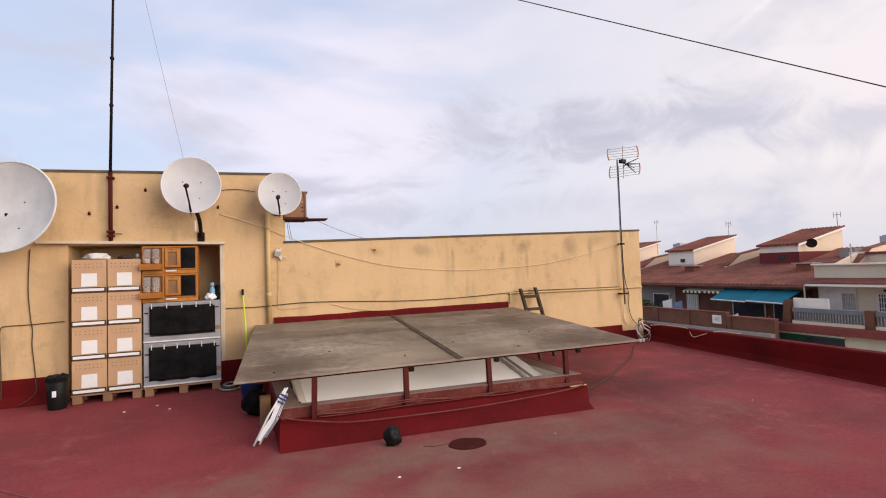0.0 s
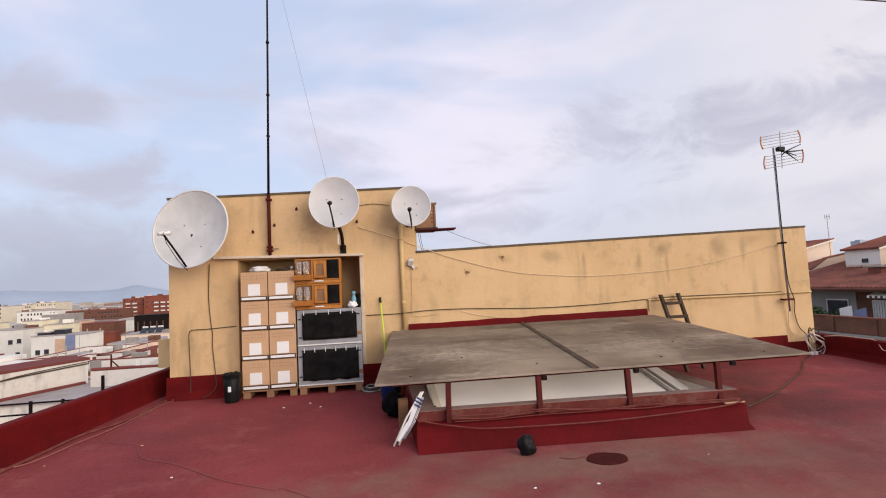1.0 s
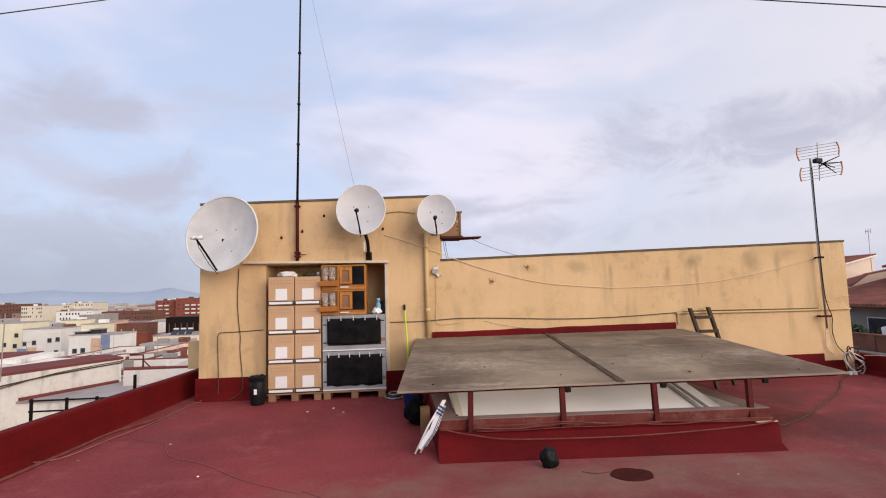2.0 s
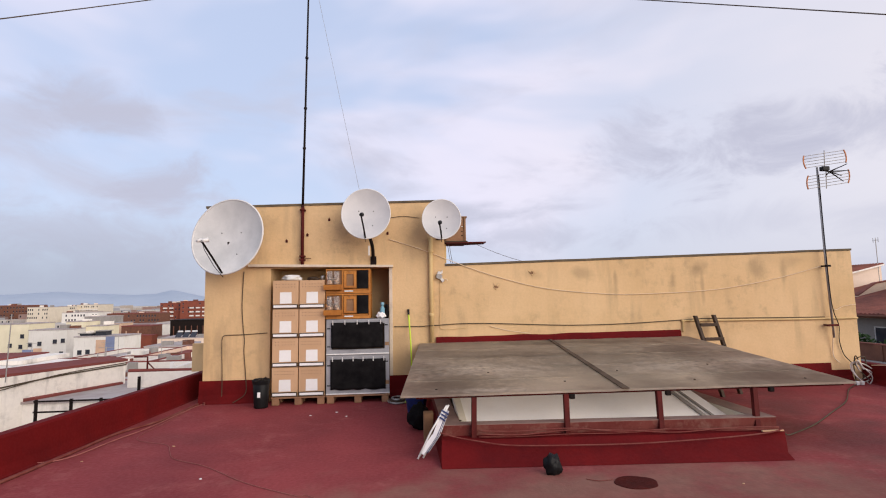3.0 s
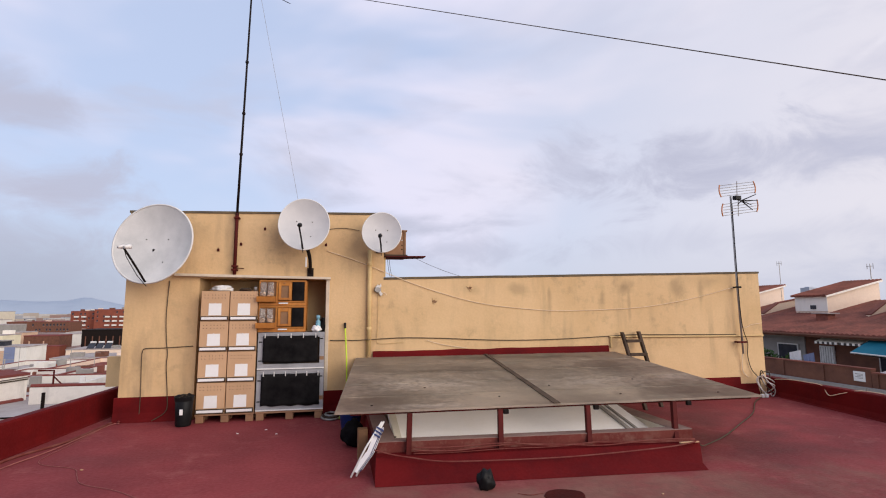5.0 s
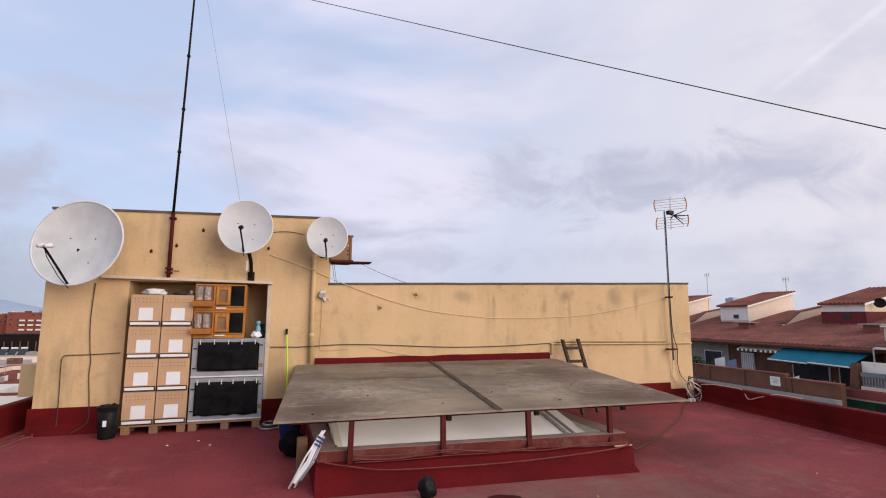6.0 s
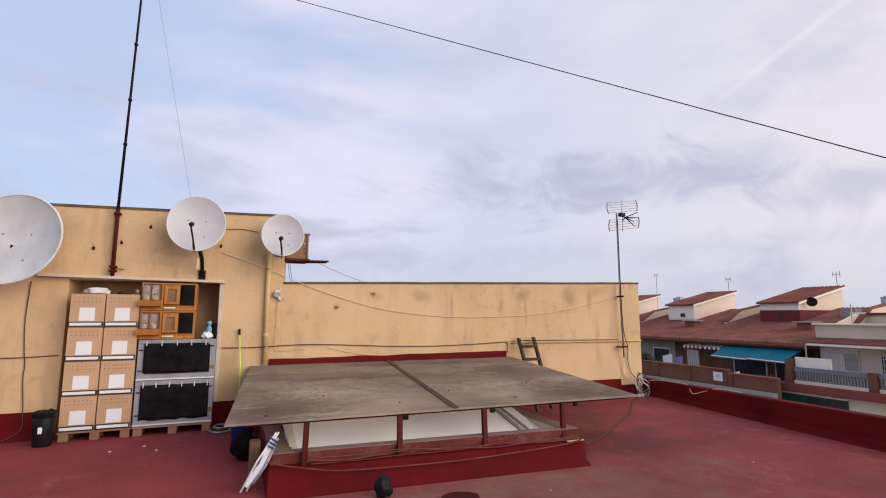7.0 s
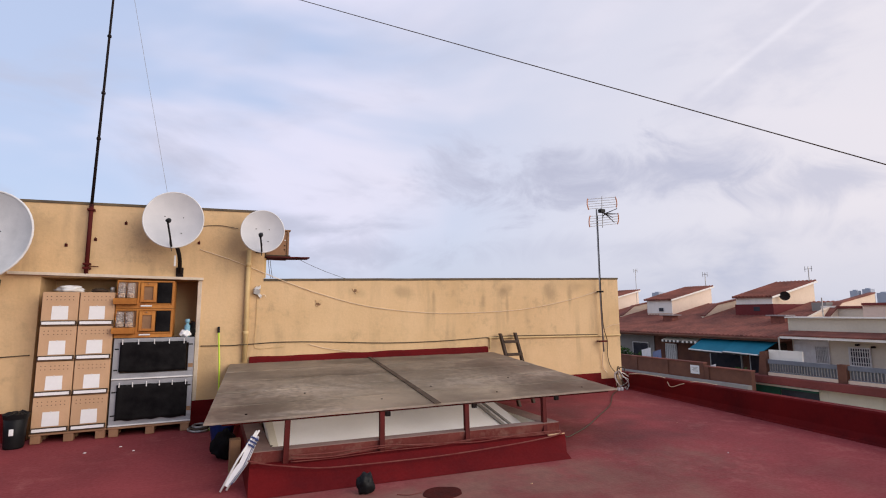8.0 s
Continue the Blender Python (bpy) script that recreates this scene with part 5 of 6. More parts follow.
folded_chair()

lump("rubber_boot", (1.37, -3.84, 0.0), (0.078, 0.075, 0.10), BLACK_PLASTIC, "black rubber lump like an old boot at the kerb's foot", "boot", 21.0, 0.4)
sp = B()
ring = []
for k in range(40):
    a = 2 * math.pi * k / 40
    r = 1 + 0.10 * noise.noise((math.cos(a) * 1.5, math.sin(a) * 1.5, 2)) + 0.03 * noise.noise((k, 0, 1))
    ring.append((2.02 + 0.19 * r * math.cos(a), -4.15 + 0.155 * r * math.sin(a)))
lo = [sp.verts.new((x, y, 0.001)) for x, y in ring]
hi = [sp.verts.new((2.02 + (x - 2.02) * 0.96, -4.15 + (y + 4.15) * 0.96, 0.006)) for x, y in ring]
sp.faces.new(hi)
for k in range(40):
    sp.faces.new((lo[k], lo[(k + 1) % 40], hi[(k + 1) % 40], hi[k]))
tagged(done("paint_spill", sp, STAIN), "dried dark red paint spill on the floor", "stain")
wire("floor_cable", [(1.62, -4.02, 0.006), (1.72, -4.08, 0.006), (1.85, -4.06, 0.006)], 0.0035, CABLE_RED, "short dark strand beside the spill")
rnd = random.Random(5)
for i, (x, y) in enumerate([(-3.33, -2.83), (-1.87, -3.54), (-0.78, -1.23), (-2.6, -2.4), (1.2, -4.6), (1.7, -4.65), (6.4, -3.0), (7.3, -5.2), (-0.95, -0.95), (3.1, -1.9), (-1.3, -1.1), (5.6, -4.4), (2.9, -4.3)]):
    s = 0.005 + 0.006 * rnd.random()
    lump("litter_scrap", (x, y, 0.001), (s * 1.4, s, s * 0.5), WHITE if i % 3 else CHIP, "tiny pale scrap of litter on the floor", "litter", i * 3.0, 0.6)

# ---- beyond the roof: ground, houses, town, hills ----
gm = B()
for r0, r1 in ((0.0, 400.0), (400.0, 4900.0)):
    seg = 48
    a = [gm.verts.new((max(r0, 0.01) * math.cos(2 * math.pi * k / seg), max(r0, 0.01) * math.sin(2 * math.pi * k / seg), -16.0)) for k in range(seg)]
    b = [gm.verts.new((r1 * math.cos(2 * math.pi * k / seg), r1 * math.sin(2 * math.pi * k / seg), -16.0)) for k in range(seg)]
    for k in range(seg):
        gm.faces.new((a[k], a[(k + 1) % seg], b[(k + 1) % seg], b[k]))
structure("ground", gm, ASPHALT, "grey-brown ground of the town far below the roof", "ground")

# terrace of houses across the street, laid out in its own plan and set at 1.2 times that plan's size
HK = Matrix.Translation((0, 1.71, -0.332)) @ Matrix.Scale(1.2, 4)


def hthing(name, at, label, category, group=""):
    return thing(name, HK @ Vector(at), label, category, group)


def hp(name, bm, mat, parent, label="", smooth=False):
    base = parent
    off = Vector((0, 0, 0))
    while base is not None:
        off += base.location
        base = base.parent
    bmesh.ops.transform(bm, matrix=Matrix.Translation(-off) @ HK, verts=bm.verts)
    return part(name, bm, mat, parent, label, smooth)


def ribbed_roof(x0, x1, y0, y1, z0, z1, pitch=0.24, amp=0.055, thick=0.12):
    """A tiled slope rising from x0 to x1, ribbed across y."""
    bm = B()
    n = int((y1 - y0) / pitch) * 4
    steps = 9
    rows = []
    for j in range(steps):
        f = j / (steps - 1)
        rows.append([bm.verts.new((x0 + (x1 - x0) * f, y0 + (y1 - y0) * i / n, z0 + (z1 - z0) * f + amp * abs(math.sin(math.pi * 0.25 * i)) + 0.015 * noise.noise((i * 0.21, j * 0.8, y0)))) for i in range(n + 1)])
    rows.append([bm.verts.new((x1, y0 + (y1 - y0) * i / n, z1 - thick)) for i in range(n + 1)])
    rows.append([bm.verts.new((x0, y0 + (y1 - y0) * i / n, z0 - thick * 0.5)) for i in range(n + 1)])
    for u, v in zip(rows, rows[1:] + rows[:1]):
        for i in range(n):
            bm.faces.new((u[i], u[i + 1], v[i + 1], v[i]))
    return bm


def window(parent, x, y0, y1, z0, z1, bars=False, frame=WHITE_PLASTIC):
    w = hp("window", box(B(), x - 0.03, x + 0.03, y0, y1, z0, z1), DARK_GLASS, parent)
    for q in ((y0 - 0.04, y1 + 0.04, z1, z1 + 0.05), (y0 - 0.04, y1 + 0.04, z0 - 0.05, z0), (y0 - 0.04, y0, z0, z1), (y1, y1 + 0.04, z0, z1)):
        hp("frame", box(B(), x - 0.06, x + 0.02, *q), frame, w)
    if bars:
        for k in range(8):
            y = y0 + (y1 - y0) * (k + 0.5) / 8
            hp("bar", box(B(), x - 0.09, x - 0.07, y - 0.014, y + 0.014, z0, z1), WHITE_PLASTIC, w)
        for k in range(3):
            z = z0 + (z1 - z0) * (k + 0.5) / 3
            hp("cross_bar", box(B(), x - 0.068, x - 0.05, y0, y1, z - 0.014, z + 0.014), WHITE_PLASTIC, w)
    return w


def attic(house, y0, y1, red_base, sat, ay, top):
    a = hp("attic", hexa(B(), [(28, y0, 1.1), (31.9, y0, 1.1), (31.9, y1, 1.1), (28, y1, 1.1)], [(28, y0, 2.38), (31.9, y0, 3.26), (31.9, y1, 3.26), (28, y1, 2.38)]), PINKISH if not red_base else PEACH_PALE, house, "pale rendered attic room")
    rf = hp("roof", hexa(B(), [(27.8, y0 - 0.12, 2.35), (32.0, y0 - 0.12, 3.30), (32.0, y1 + 0.12, 3.30), (27.8, y1 + 0.12, 2.35)], [(27.8, y0 - 0.12, 2.42), (32.0, y0 - 0.12, 3.37), (32.0, y1 + 0.12, 3.37), (27.8, y1 + 0.12, 2.42)]), TERRACOTTA, a, "terracotta lean-to roof")
    for k in range(11):
        yk = y0 - 0.05 + (y1 - y0 + 0.1) * k / 10
        hp("tile_roll", tube(B(), [(27.76, yk, 2.43), (32.02, yk, 3.39)], 0.055, 6), TERRACOTTA, rf)
    hp("verge", hexa(B(), [(27.78, y0 - 0.16, 2.30), (32.02, y0 - 0.16, 3.26), (32.02, y0 - 0.125, 3.26), (27.78, y0 - 0.125, 2.30)], [(27.78, y0 - 0.16, 2.40), (32.02, y0 - 0.16, 3.36), (32.02, y0 - 0.125, 3.36), (27.78, y0 - 0.125, 2.40)]), PALE, a, "pale mortar verge")
    hp("front_face", box(B(), 27.97, 28.0, y0, y1, 1.5, 2.40), PALE, a)
    if red_base:
        hp("plinth", box(B(), 27.94, 31.95, y0 - 0.05, y1 + 0.05, 1.0, 2.0), RED_BRICK_PAINT, a, "dark red plinth")
    hp("vent", box(B(), 27.92, 27.96, y0 + 0.7, y0 + 1.05, 1.62, 1.85), DARK_GLASS, a)
    if sat:
        bm = B()
        lathe(bm, [(0.001, 0.0), (0.15, 0.02), (0.25, 0.06), (0.26, 0.06), (0.16, 0.0), (0.001, -0.02)], 20)
        bmesh.ops.transform(bm, matrix=Matrix.Translation((28.6, y0 - 0.3, 2.42)) @ Vector((-0.75, -0.6, 0.25)).to_track_quat("Z", "Y").to_matrix().to_4x4(), verts=bm.verts)
        hp("dish", bm, BLACK_METAL, a, "dark satellite dish", True)
    px = 31.7
    hp("aerial", tube(B(), [(px, ay, 1.9), (px, ay, top + 0.1)], 0.025, 6), STEEL, a)
    hp("aerial_boom", tube(B(), [(px, ay - 0.22, top), (px, ay + 0.22, top)], 0.014, 5), STEEL, a)
    for k in range(3):
        hp("aerial_rod", tube(B(), [(px, ay - 0.18 + 0.18 * k, top - 0.16), (px, ay - 0.18 + 0.18 * k, top + 0.16)], 0.016, 5), STEEL, a)


RED_BRICK_PAINT = surf("dark_red_render", (0.17, 0.03, 0.03), (0.13, 0.028, 0.028), 0.8, 0.85, 0.1, 10)
PEACH_PALE = surf("warm_cream_render", (0.80, 0.64, 0.48), (0.73, 0.57, 0.42), 0.4, 0.9, 0.1, 8)


def striped_awning(h, u0, u1):
    aw = hp("awning", hexa(B(), [(24.3, u0, 0.20), (23.7, u0, 0.0), (23.7, u1, 0.0), (24.3, u1, 0.20)], [(24.3, u0, 0.23), (23.7, u0, 0.03), (23.7, u1, 0.03), (24.3, u1, 0.23)]), OLIVE, h, "striped fabric awning")
    n = int((u1 - u0) / 0.12)
    for k in range(n):
        a = u0 + (u1 - u0) * k / n
        hp("valance_strip", box(B(), 23.66, 23.70, a, a + 0.115, -0.09, 0.02), STRIPE_DARK if k % 2 else PALE, aw)


def terrace_house(y0, y1, ay, red_base, sat, awn, rod, label):
    h = hthing("terraced_house", (24.0, (y0 + y1) / 2, -10.0), label, "house", "terrace across the street")
    hp("wall", box(B(), 24.6, 38.0, y0 + 0.01, y1 - 0.01, -13.1, 0.42), BRICK, h)
    hp("roof", ribbed_roof(23.6, 31.5, y0, y1, 0.42, 2.12), TERRACOTTA, h, "ribbed terracotta tiled roof")
    hp("roof", ribbed_roof(38.3, 31.5, y0, y1, 0.42, 2.12), TERRACOTTA, h, "ribbed terracotta tiled roof")
    hp("gutter", tube(B(), [(23.52, y0, 0.33), (23.52, y1, 0.33)], 0.05, 6), BRICK, h)
    hp("soffit", box(B(), 23.6, 24.6, y0, y1, 0.22, 0.34), BRICK, h)
    attic(h, ay, ay + 2.1, red_base, sat, ay + rod[0], rod[1])
    pw = None
    for x0, za, x1, zb in ((27.3, 1.3, 28.5, 2.0), (28.5, 2.0, 31.6, 2.5)):
        w0, w1, c0, c1 = y0 - 0.12, y0 + 0.12, y0 - 0.16, y0 + 0.16
        bm = hexa(B(), [(x0, w0, 1.0), (x1, w0, 1.4), (x1, w1, 1.4), (x0, w1, 1.0)], [(x0, w0, za), (x1, w0, zb), (x1, w1, zb), (x0, w1, za)])
        pw = hp("party_wall", bm, PEACH_PALE, h, "pale party wall above the tiles")
        bm = hexa(B(), [(x0, c0, za + 0.002), (x1, c0, zb + 0.002), (x1, c1, zb + 0.002), (x0, c1, za + 0.002)], [(x0, c0, za + 0.07), (x1, c0, zb + 0.07), (x1, c1, zb + 0.07), (x0, c1, za + 0.07)])
        hp("coping", bm, TERRACOTTA, pw)
    hp("chimney", box(B(), 26.2, 26.7, y0 + 1.3, y0 + 2.0, 0.8, 1.35), TERRACOTTA, h)
    hp("chimney_cap", box(B(), 26.05, 26.85, y0 + 1.15, y0 + 2.15, 1.36, 1.42), PALE_ROOF, h)
    # terrace slab and street front below it
    hp("terrace", box(B(), 21.0, 24.6, y0 + 0.01, y1 - 0.01, -2.5, -2.3), CONCRETE, h)
    hp("lower_wall", box(B(), 21.0, 24.6, y0 + 0.01, y1 - 0.01, -13.1, -2.5), PALE, h)
    # doors and shutters at terrace level
    if awn != "teal":
        d = hp("door", box(B(), 24.50, 24.57, y0 - 0.33, y0 + 0.45, -2.3, -0.25), WHITE_PLASTIC, h, "white shutter door")
        for k in range(6):
            hp("slat", box(B(), 24.48, 24.50, y0 - 0.29 + 0.13 * k, y0 - 0.28 + 0.13 * k, -2.2, -0.3), CONCRETE, d)
        hp("awning_case", box(B(), 24.1, 24.3, y0 + 0.9, y0 + 3.55, 0.29, 0.38), WHITE_PLASTIC, h, "white rolled-up awning case")
        # grey panel puts the eaves' shade into the wall's colour
        hp("grey_panel", box(B(), 24.53, 24.598, y0 + 1.3, y0 + 6.4, -2.3, 0.2), CONCRETE, h, "grey wall panel under the eaves, toned for shade")
        window(h, 24.5, y0 + 1.7, y0 + 2.9, -1.7, -0.3)
    else:
        window(h, 24.57, y0 + 0.7, y0 + 2.1, -2.2, -0.5)
        window(h, 24.57, y0 + 2.6, y0 + 4.3, -2.2, -0.5)
        # added dark board that imitates the deep shade below the awning
        hp("window_shade", box(B(), 24.45, 24.53, y0 + 0.3, y0 + 4.5, -0.48, 0.1), DARK_WOOD, h, "dark board standing in for the shade under the awning")
        for k, (u0, u1, f0, f1) in enumerate(((6.41, 8.52, 6.45, 8.18), (8.56, 10.31, 8.22, 10.1))):
            hp("awning", hexa(B(), [(24.2, u0, 0.27), (22.6, f0, -0.36), (22.6, f1, -0.32), (24.2, u1, 0.27)], [(24.2, u0, 0.31), (22.6, f0, -0.32), (22.6, f1, -0.28), (24.2, u1, 0.31)]), TEAL, h, "teal canvas awning let down")
            hp("awning_bar", tube(B(), [(22.58, f0, -0.36), (22.58, f1, -0.31)], 0.035, 6), WHITE_PLASTIC, h)
        hp("awning_case", box(B(), 24.15, 24.35, 6.1, 10.5, 0.32, 0.40), WHITE_PLASTIC, h)
        for u in (6.5, 8.3, 10.0):
            hp("awning_arm", tube(B(), [(24.5, u, -0.6), (22.65, u, -0.36)], 0.025, 5), STEEL, h)
        striped_awning(h, 10.5, 11.57)
        striped_awning(h, 11.63, 12.8)
    return h


terrace_house(19.6, 26.3, 22.3, False, False, "rolled", (0.0, 4.95), "brown brick terraced house with terracotta roof and attic")
terrace_house(12.85, 19.58, 15.65, False, False, "rolled", (0.25, 4.2), "brown brick terraced house with white door and rolled awning")
terrace_house(6.05, 12.83, 9.0, True, True, "teal", (0.1, 4.05), "terraced house with a teal awning and dark red attic plinth")
terrace_house(26.32, 33.0, 29.0, False, False, "rolled", (0.0, 4.5), "brown brick terraced house with terracotta roof and attic")

# brick terrace walls in front of the houses
for y0, y1, z, lab in ((7.86, 13.95, -0.77, "brown brick terrace wall with grey coping"), (5.6, 7.84, -0.91, "brown brick terrace wall with a white notice"), (14.0, 22.0, -0.72, "brown brick terrace wall with grey coping")):
    t = hthing("terrace_wall", (21.0, (y0 + y1) / 2, -2.3), lab, "wall", "terrace walls")
    hp("brickwork", box(B(), 20.8, 21.0, y0, y1, -2.6, z), BRICK, t)
    hp("coping", box(B(), 20.76, 21.04, y0, y1, z + 0.002, z + 0.05), TERRACOTTA, t)
    hp("plinth", box(B(), 20.45, 20.745, y0, y1, -2.6, -1.47), CONCRETE, t, "grey cement plinth at its foot")
    for k in range(int((y1 - y0) / 2.0) + 1):
        hp("pier", box(B(), 20.75, 20.8, y0 + 2.0 * k, min(y0 + 2.0 * k + 0.35, y1), -2.6, z - 0.001), BRICK, t)
n1 = hthing("notice", (20.74, 8.3, -1.3), "white paper notice fixed to the brick wall", "notice")
hp("sheet", box(B(), 20.735, 20.748, 8.08, 8.55, -1.27, -0.88), WHITE, n1)
for k in range(4):
    hp("text_bar", box(B(), 20.729, 20.734, 8.16, 8.48 - 0.08 * (k % 2), -0.99 - 0.055 * k, -0.97 - 0.055 * k), CONCRETE, n1)
for x, y, w, za, zb, m_, lab in ((20.9, 7.35, 0.38, -0.98, -0.74, WHITE, "small white cloth over the terrace wall"), (21.58, 11.68, 0.62, -0.95, -0.30, WHITE, "white laundry cloth on the terrace"), (21.58, 11.0, 0.55, -0.95, -0.36, BLUE_WALL, "pale blue laundry cloth on the terrace")):
    l_ = hthing("laundry_cloth", (x, y, -1.0), lab, "cloth")
    bm = B()
    N = 8
    g = [[[bm.verts.new((x + dx + 0.03 * math.sin(2.4 * i + j) * (1 - j / 3), y + w * i / N, za + (zb - 0.16 * i / N - za) * j / 3 + (0.05 * math.sin(i * 1.3) if j == 0 else 0))) for j in range(4)] for i in range(N + 1)] for dx in (0.0, 0.02)]
    for i in range(N):
        for j in range(3):
            for q in range(2):
                bm.faces.new((g[q][i][j], g[q][i + 1][j], g[q][i + 1][j + 1], g[q][i][j + 1]))
    hp("cloth", bm, m_, l_)


def crown(name, centre, size, count, seed, label):
    t = hthing(name, (centre[0], centre[1], centre[2] - size[2]), label, "plant")
    hp("trunk", tube(B(), [(centre[0], centre[1], centre[2] - size[2]), (centre[0] + 0.05, centre[1], centre[2])], 0.06, 6, 0.03), DARK_WOOD, t)
    rn = random.Random(seed)
    bm = B()
    for i in range(count):
        while True:
            p = Vector((rn.uniform(-1, 1), rn.uniform(-1, 1), rn.uniform(-1, 1)))
            if p.length < 1:
                break
        c = Vector(centre) + Vector((p.x * size[0], p.y * size[1], p.z * size[2]))
        a, b = Vector((rn.uniform(-1, 1), rn.uniform(-1, 1), rn.uniform(-1, 1))).normalized() * 0.13, Vector((rn.uniform(-1, 1), rn.uniform(-1, 1), rn.uniform(-1, 1))).normalized() * 0.07
        bm.faces.new([bm.verts.new(v) for v in (c - a, c + b, c + a, c - b)])
    hp("crown", bm, LEAF, t)


crown("shrub", (22.3, 14.6, -1.1), (0.5, 1.1, 0.7), 500, 4, "green leafy shrub on the terrace")
crown("shrub", (22.2, 12.9, -1.2), (0.4, 0.5, 0.6), 260, 5, "green leafy shrub on the terrace")
crown("shrub", (22.4, 7.2, -1.3), (0.4, 0.6, 0.35), 200, 6, "dark green potted plants under the awning")

# flat-roofed house beside the terrace
RAIL_GREY = surf("blue_grey_railing_paint", (0.20, 0.21, 0.235), (0.15, 0.16, 0.18), 2, 0.6, 0.1, 20)
fh = hthing("flat_roofed_house", (24.0, 0.0, -10.0), "cream flat-roofed house with barred windows and grey railings", "house")
hp("wall", box(B(), 24.4, 34.0, -14.0, 6.0, -13.1, 0.35), OLIVE, fh)
hp("parapet", box(B(), 24.2, 24.6, -14.0, 6.0, 0.70, 1.30), OLIVE, fh, "olive grey parapet")
hp("roof_edge", box(B(), 24.0, 24.7, -14.0, 6.02, 1.302, 1.36), PALE, fh, "pale coping")
hp("tile_eave", hexa(B(), [(23.4, -14.0, 0.50), (24.195, -14.0, 0.50), (24.195, 5.95, 0.50), (23.4, 5.95, 0.50)], [(23.4, -14.0, 0.56), (24.195, -14.0, 0.74), (24.195, 5.95, 0.74), (23.4, 5.95, 0.56)]), TERRACOTTA, fh, "terracotta tiled eave")
hp("soffit", box(B(), 23.42, 24.4, -14.0, 5.95, 0.40, 0.498), PALE, fh, "pale fascia under the eave")
hp("white_wall", box(B(), 24.33, 24.4, 4.47, 5.9, -1.1, 0.398), WHITE_PLASTIC, fh, "white painted wall panel")
for y0, y1 in ((4.50, 5.02), (3.0, 3.69), (0.5, 1.2), (-2.0, -1.3)):
    window(fh, 24.36, y0, y1, -0.62, 0.06, True)
for y, z in ((3.38, 0.18), (2.83, 0.12)):
    hp("wall_lamp", box(B(), 24.2, 24.4, y - 0.05, y + 0.05, z, z + 0.08, 0.015), BLACK_METAL, fh)
hp("terrace", box(B(), 21.6, 24.4, -14.0, 6.4, -1.42, -1.12), DARK_RED_ROOF, fh, "red coated terrace slab")
hp("lower_wall", box(B(), 22.1, 24.4, -14.0, 6.4, -13.1, -1.422), CREAM, fh)
hp("shutter", box(B(), 22.02, 22.095, 5.25, 6.42, -2.1, -1.56), GREEN_PAINT, fh, "dark green roller shutter")
hp("shutter", box(B(), 22.05, 22.095, 3.78, 5.22, -2.1, -1.64), DARK_GLASS, fh, "dark half-open shop opening")
hp("shutter_box", box(B(), 21.98, 22.095, 3.78, 5.23, -1.635, -1.56), GREEN_PAINT, fh, "dark green shutter box")
hp("shutter_frame", box(B(), 21.95, 22.095, 3.7, 6.5, -1.555, -1.49), PALE, fh)
hp("shutter_frame", box(B(), 21.95, 22.095, 6.425, 6.5, -2.1, -1.556), PALE, fh)
for k in range(9):
    hp("cornice_block", box(B(), 22.0, 22.095, 3.9 + 0.28 * k, 4.05 + 0.28 * k, -1.486, -1.43), CONCRETE, fh)
hp("white_screen", box(B(), 22.2, 22.3, 4.35, 5.72, -1.118, -0.05), PALE, fh, "white painted screen wall")
hp("end_pier", hexa(B(), [(21.95, 5.72, -1.118), (22.3, 5.72, -1.118), (22.3, 6.08, -1.118), (21.95, 6.08, -1.118)], [(21.95, 5.72, -0.10), (22.3, 5.72, -0.10), (22.3, 5.96, -0.14), (21.95, 5.96, -0.14)]), BRICK, fh, "brick end pier")
for y0, y1 in ((2.98, 5.66), (0.02, 2.64), (-2.9, -0.3)):
    rl = hp("railing", box(B(), 22.0, 22.08, y0, y1, -0.62, -0.45), RAIL_GREY, fh, "grey metal railing with a deep top band")
    hp("bottom_rail", box(B(), 22.02, 22.07, y0, y1, -0.985, -0.95), RAIL_GREY, rl)
    n = int((y1 - y0) / 0.105)
    for k in range(n):
        y = y0 + (k + 0.5) * (y1 - y0) / n
        hp("baluster", box(B(), 22.03, 22.06, y - 0.017, y + 0.017, -0.95, -0.62), STEEL, rl)
    hp("screen", box(B(), 22.085, 22.095, y0, y1, -0.94, -0.63), RAIL_GREY, rl, "grey sheet screen behind the bars")
    hp("kerb", box(B(), 21.96, 22.16, y0, y1, -1.116, -0.99), PEACH_PALE, fh)
for y in (2.81, -0.14):
    hp("pier", box(B(), 21.92, 22.2, y - 0.15, y + 0.15, -1.117, -0.42), BRICK, fh, "brick pier")
hp("roof_deck", box(B(), 24.6, 34.0, -14.0, 6.0, 0.352, 0.42), DARK_RED_ROOF, fh)
for q, m_, cap in (((28.0, 31.0, 5.98, 6.62, 0.43, 1.86), PALE, None), ((28.1, 31.0, 4.84, 5.96, 0.43, 1.72), OLIVE, DARK_RED_ROOF), ((28.0, 31.0, 2.6, 4.82, 0.43, 1.86), PINKISH, DARK_RED_ROOF), ((29.0, 33.0, -4.0, 2.5, 0.43, 1.80), CONCRETE, DARK_RED_ROOF)):
    hp("roof_room", box(B(), *q), m_, fh)
    if cap:
        hp("roof_room_top", box(B(), q[0] - 0.1, q[1] + 0.1, q[2] + 0.01, q[3] - 0.01, q[5] + 0.002, q[5] + 0.12), cap, fh, "dark red roof slab")
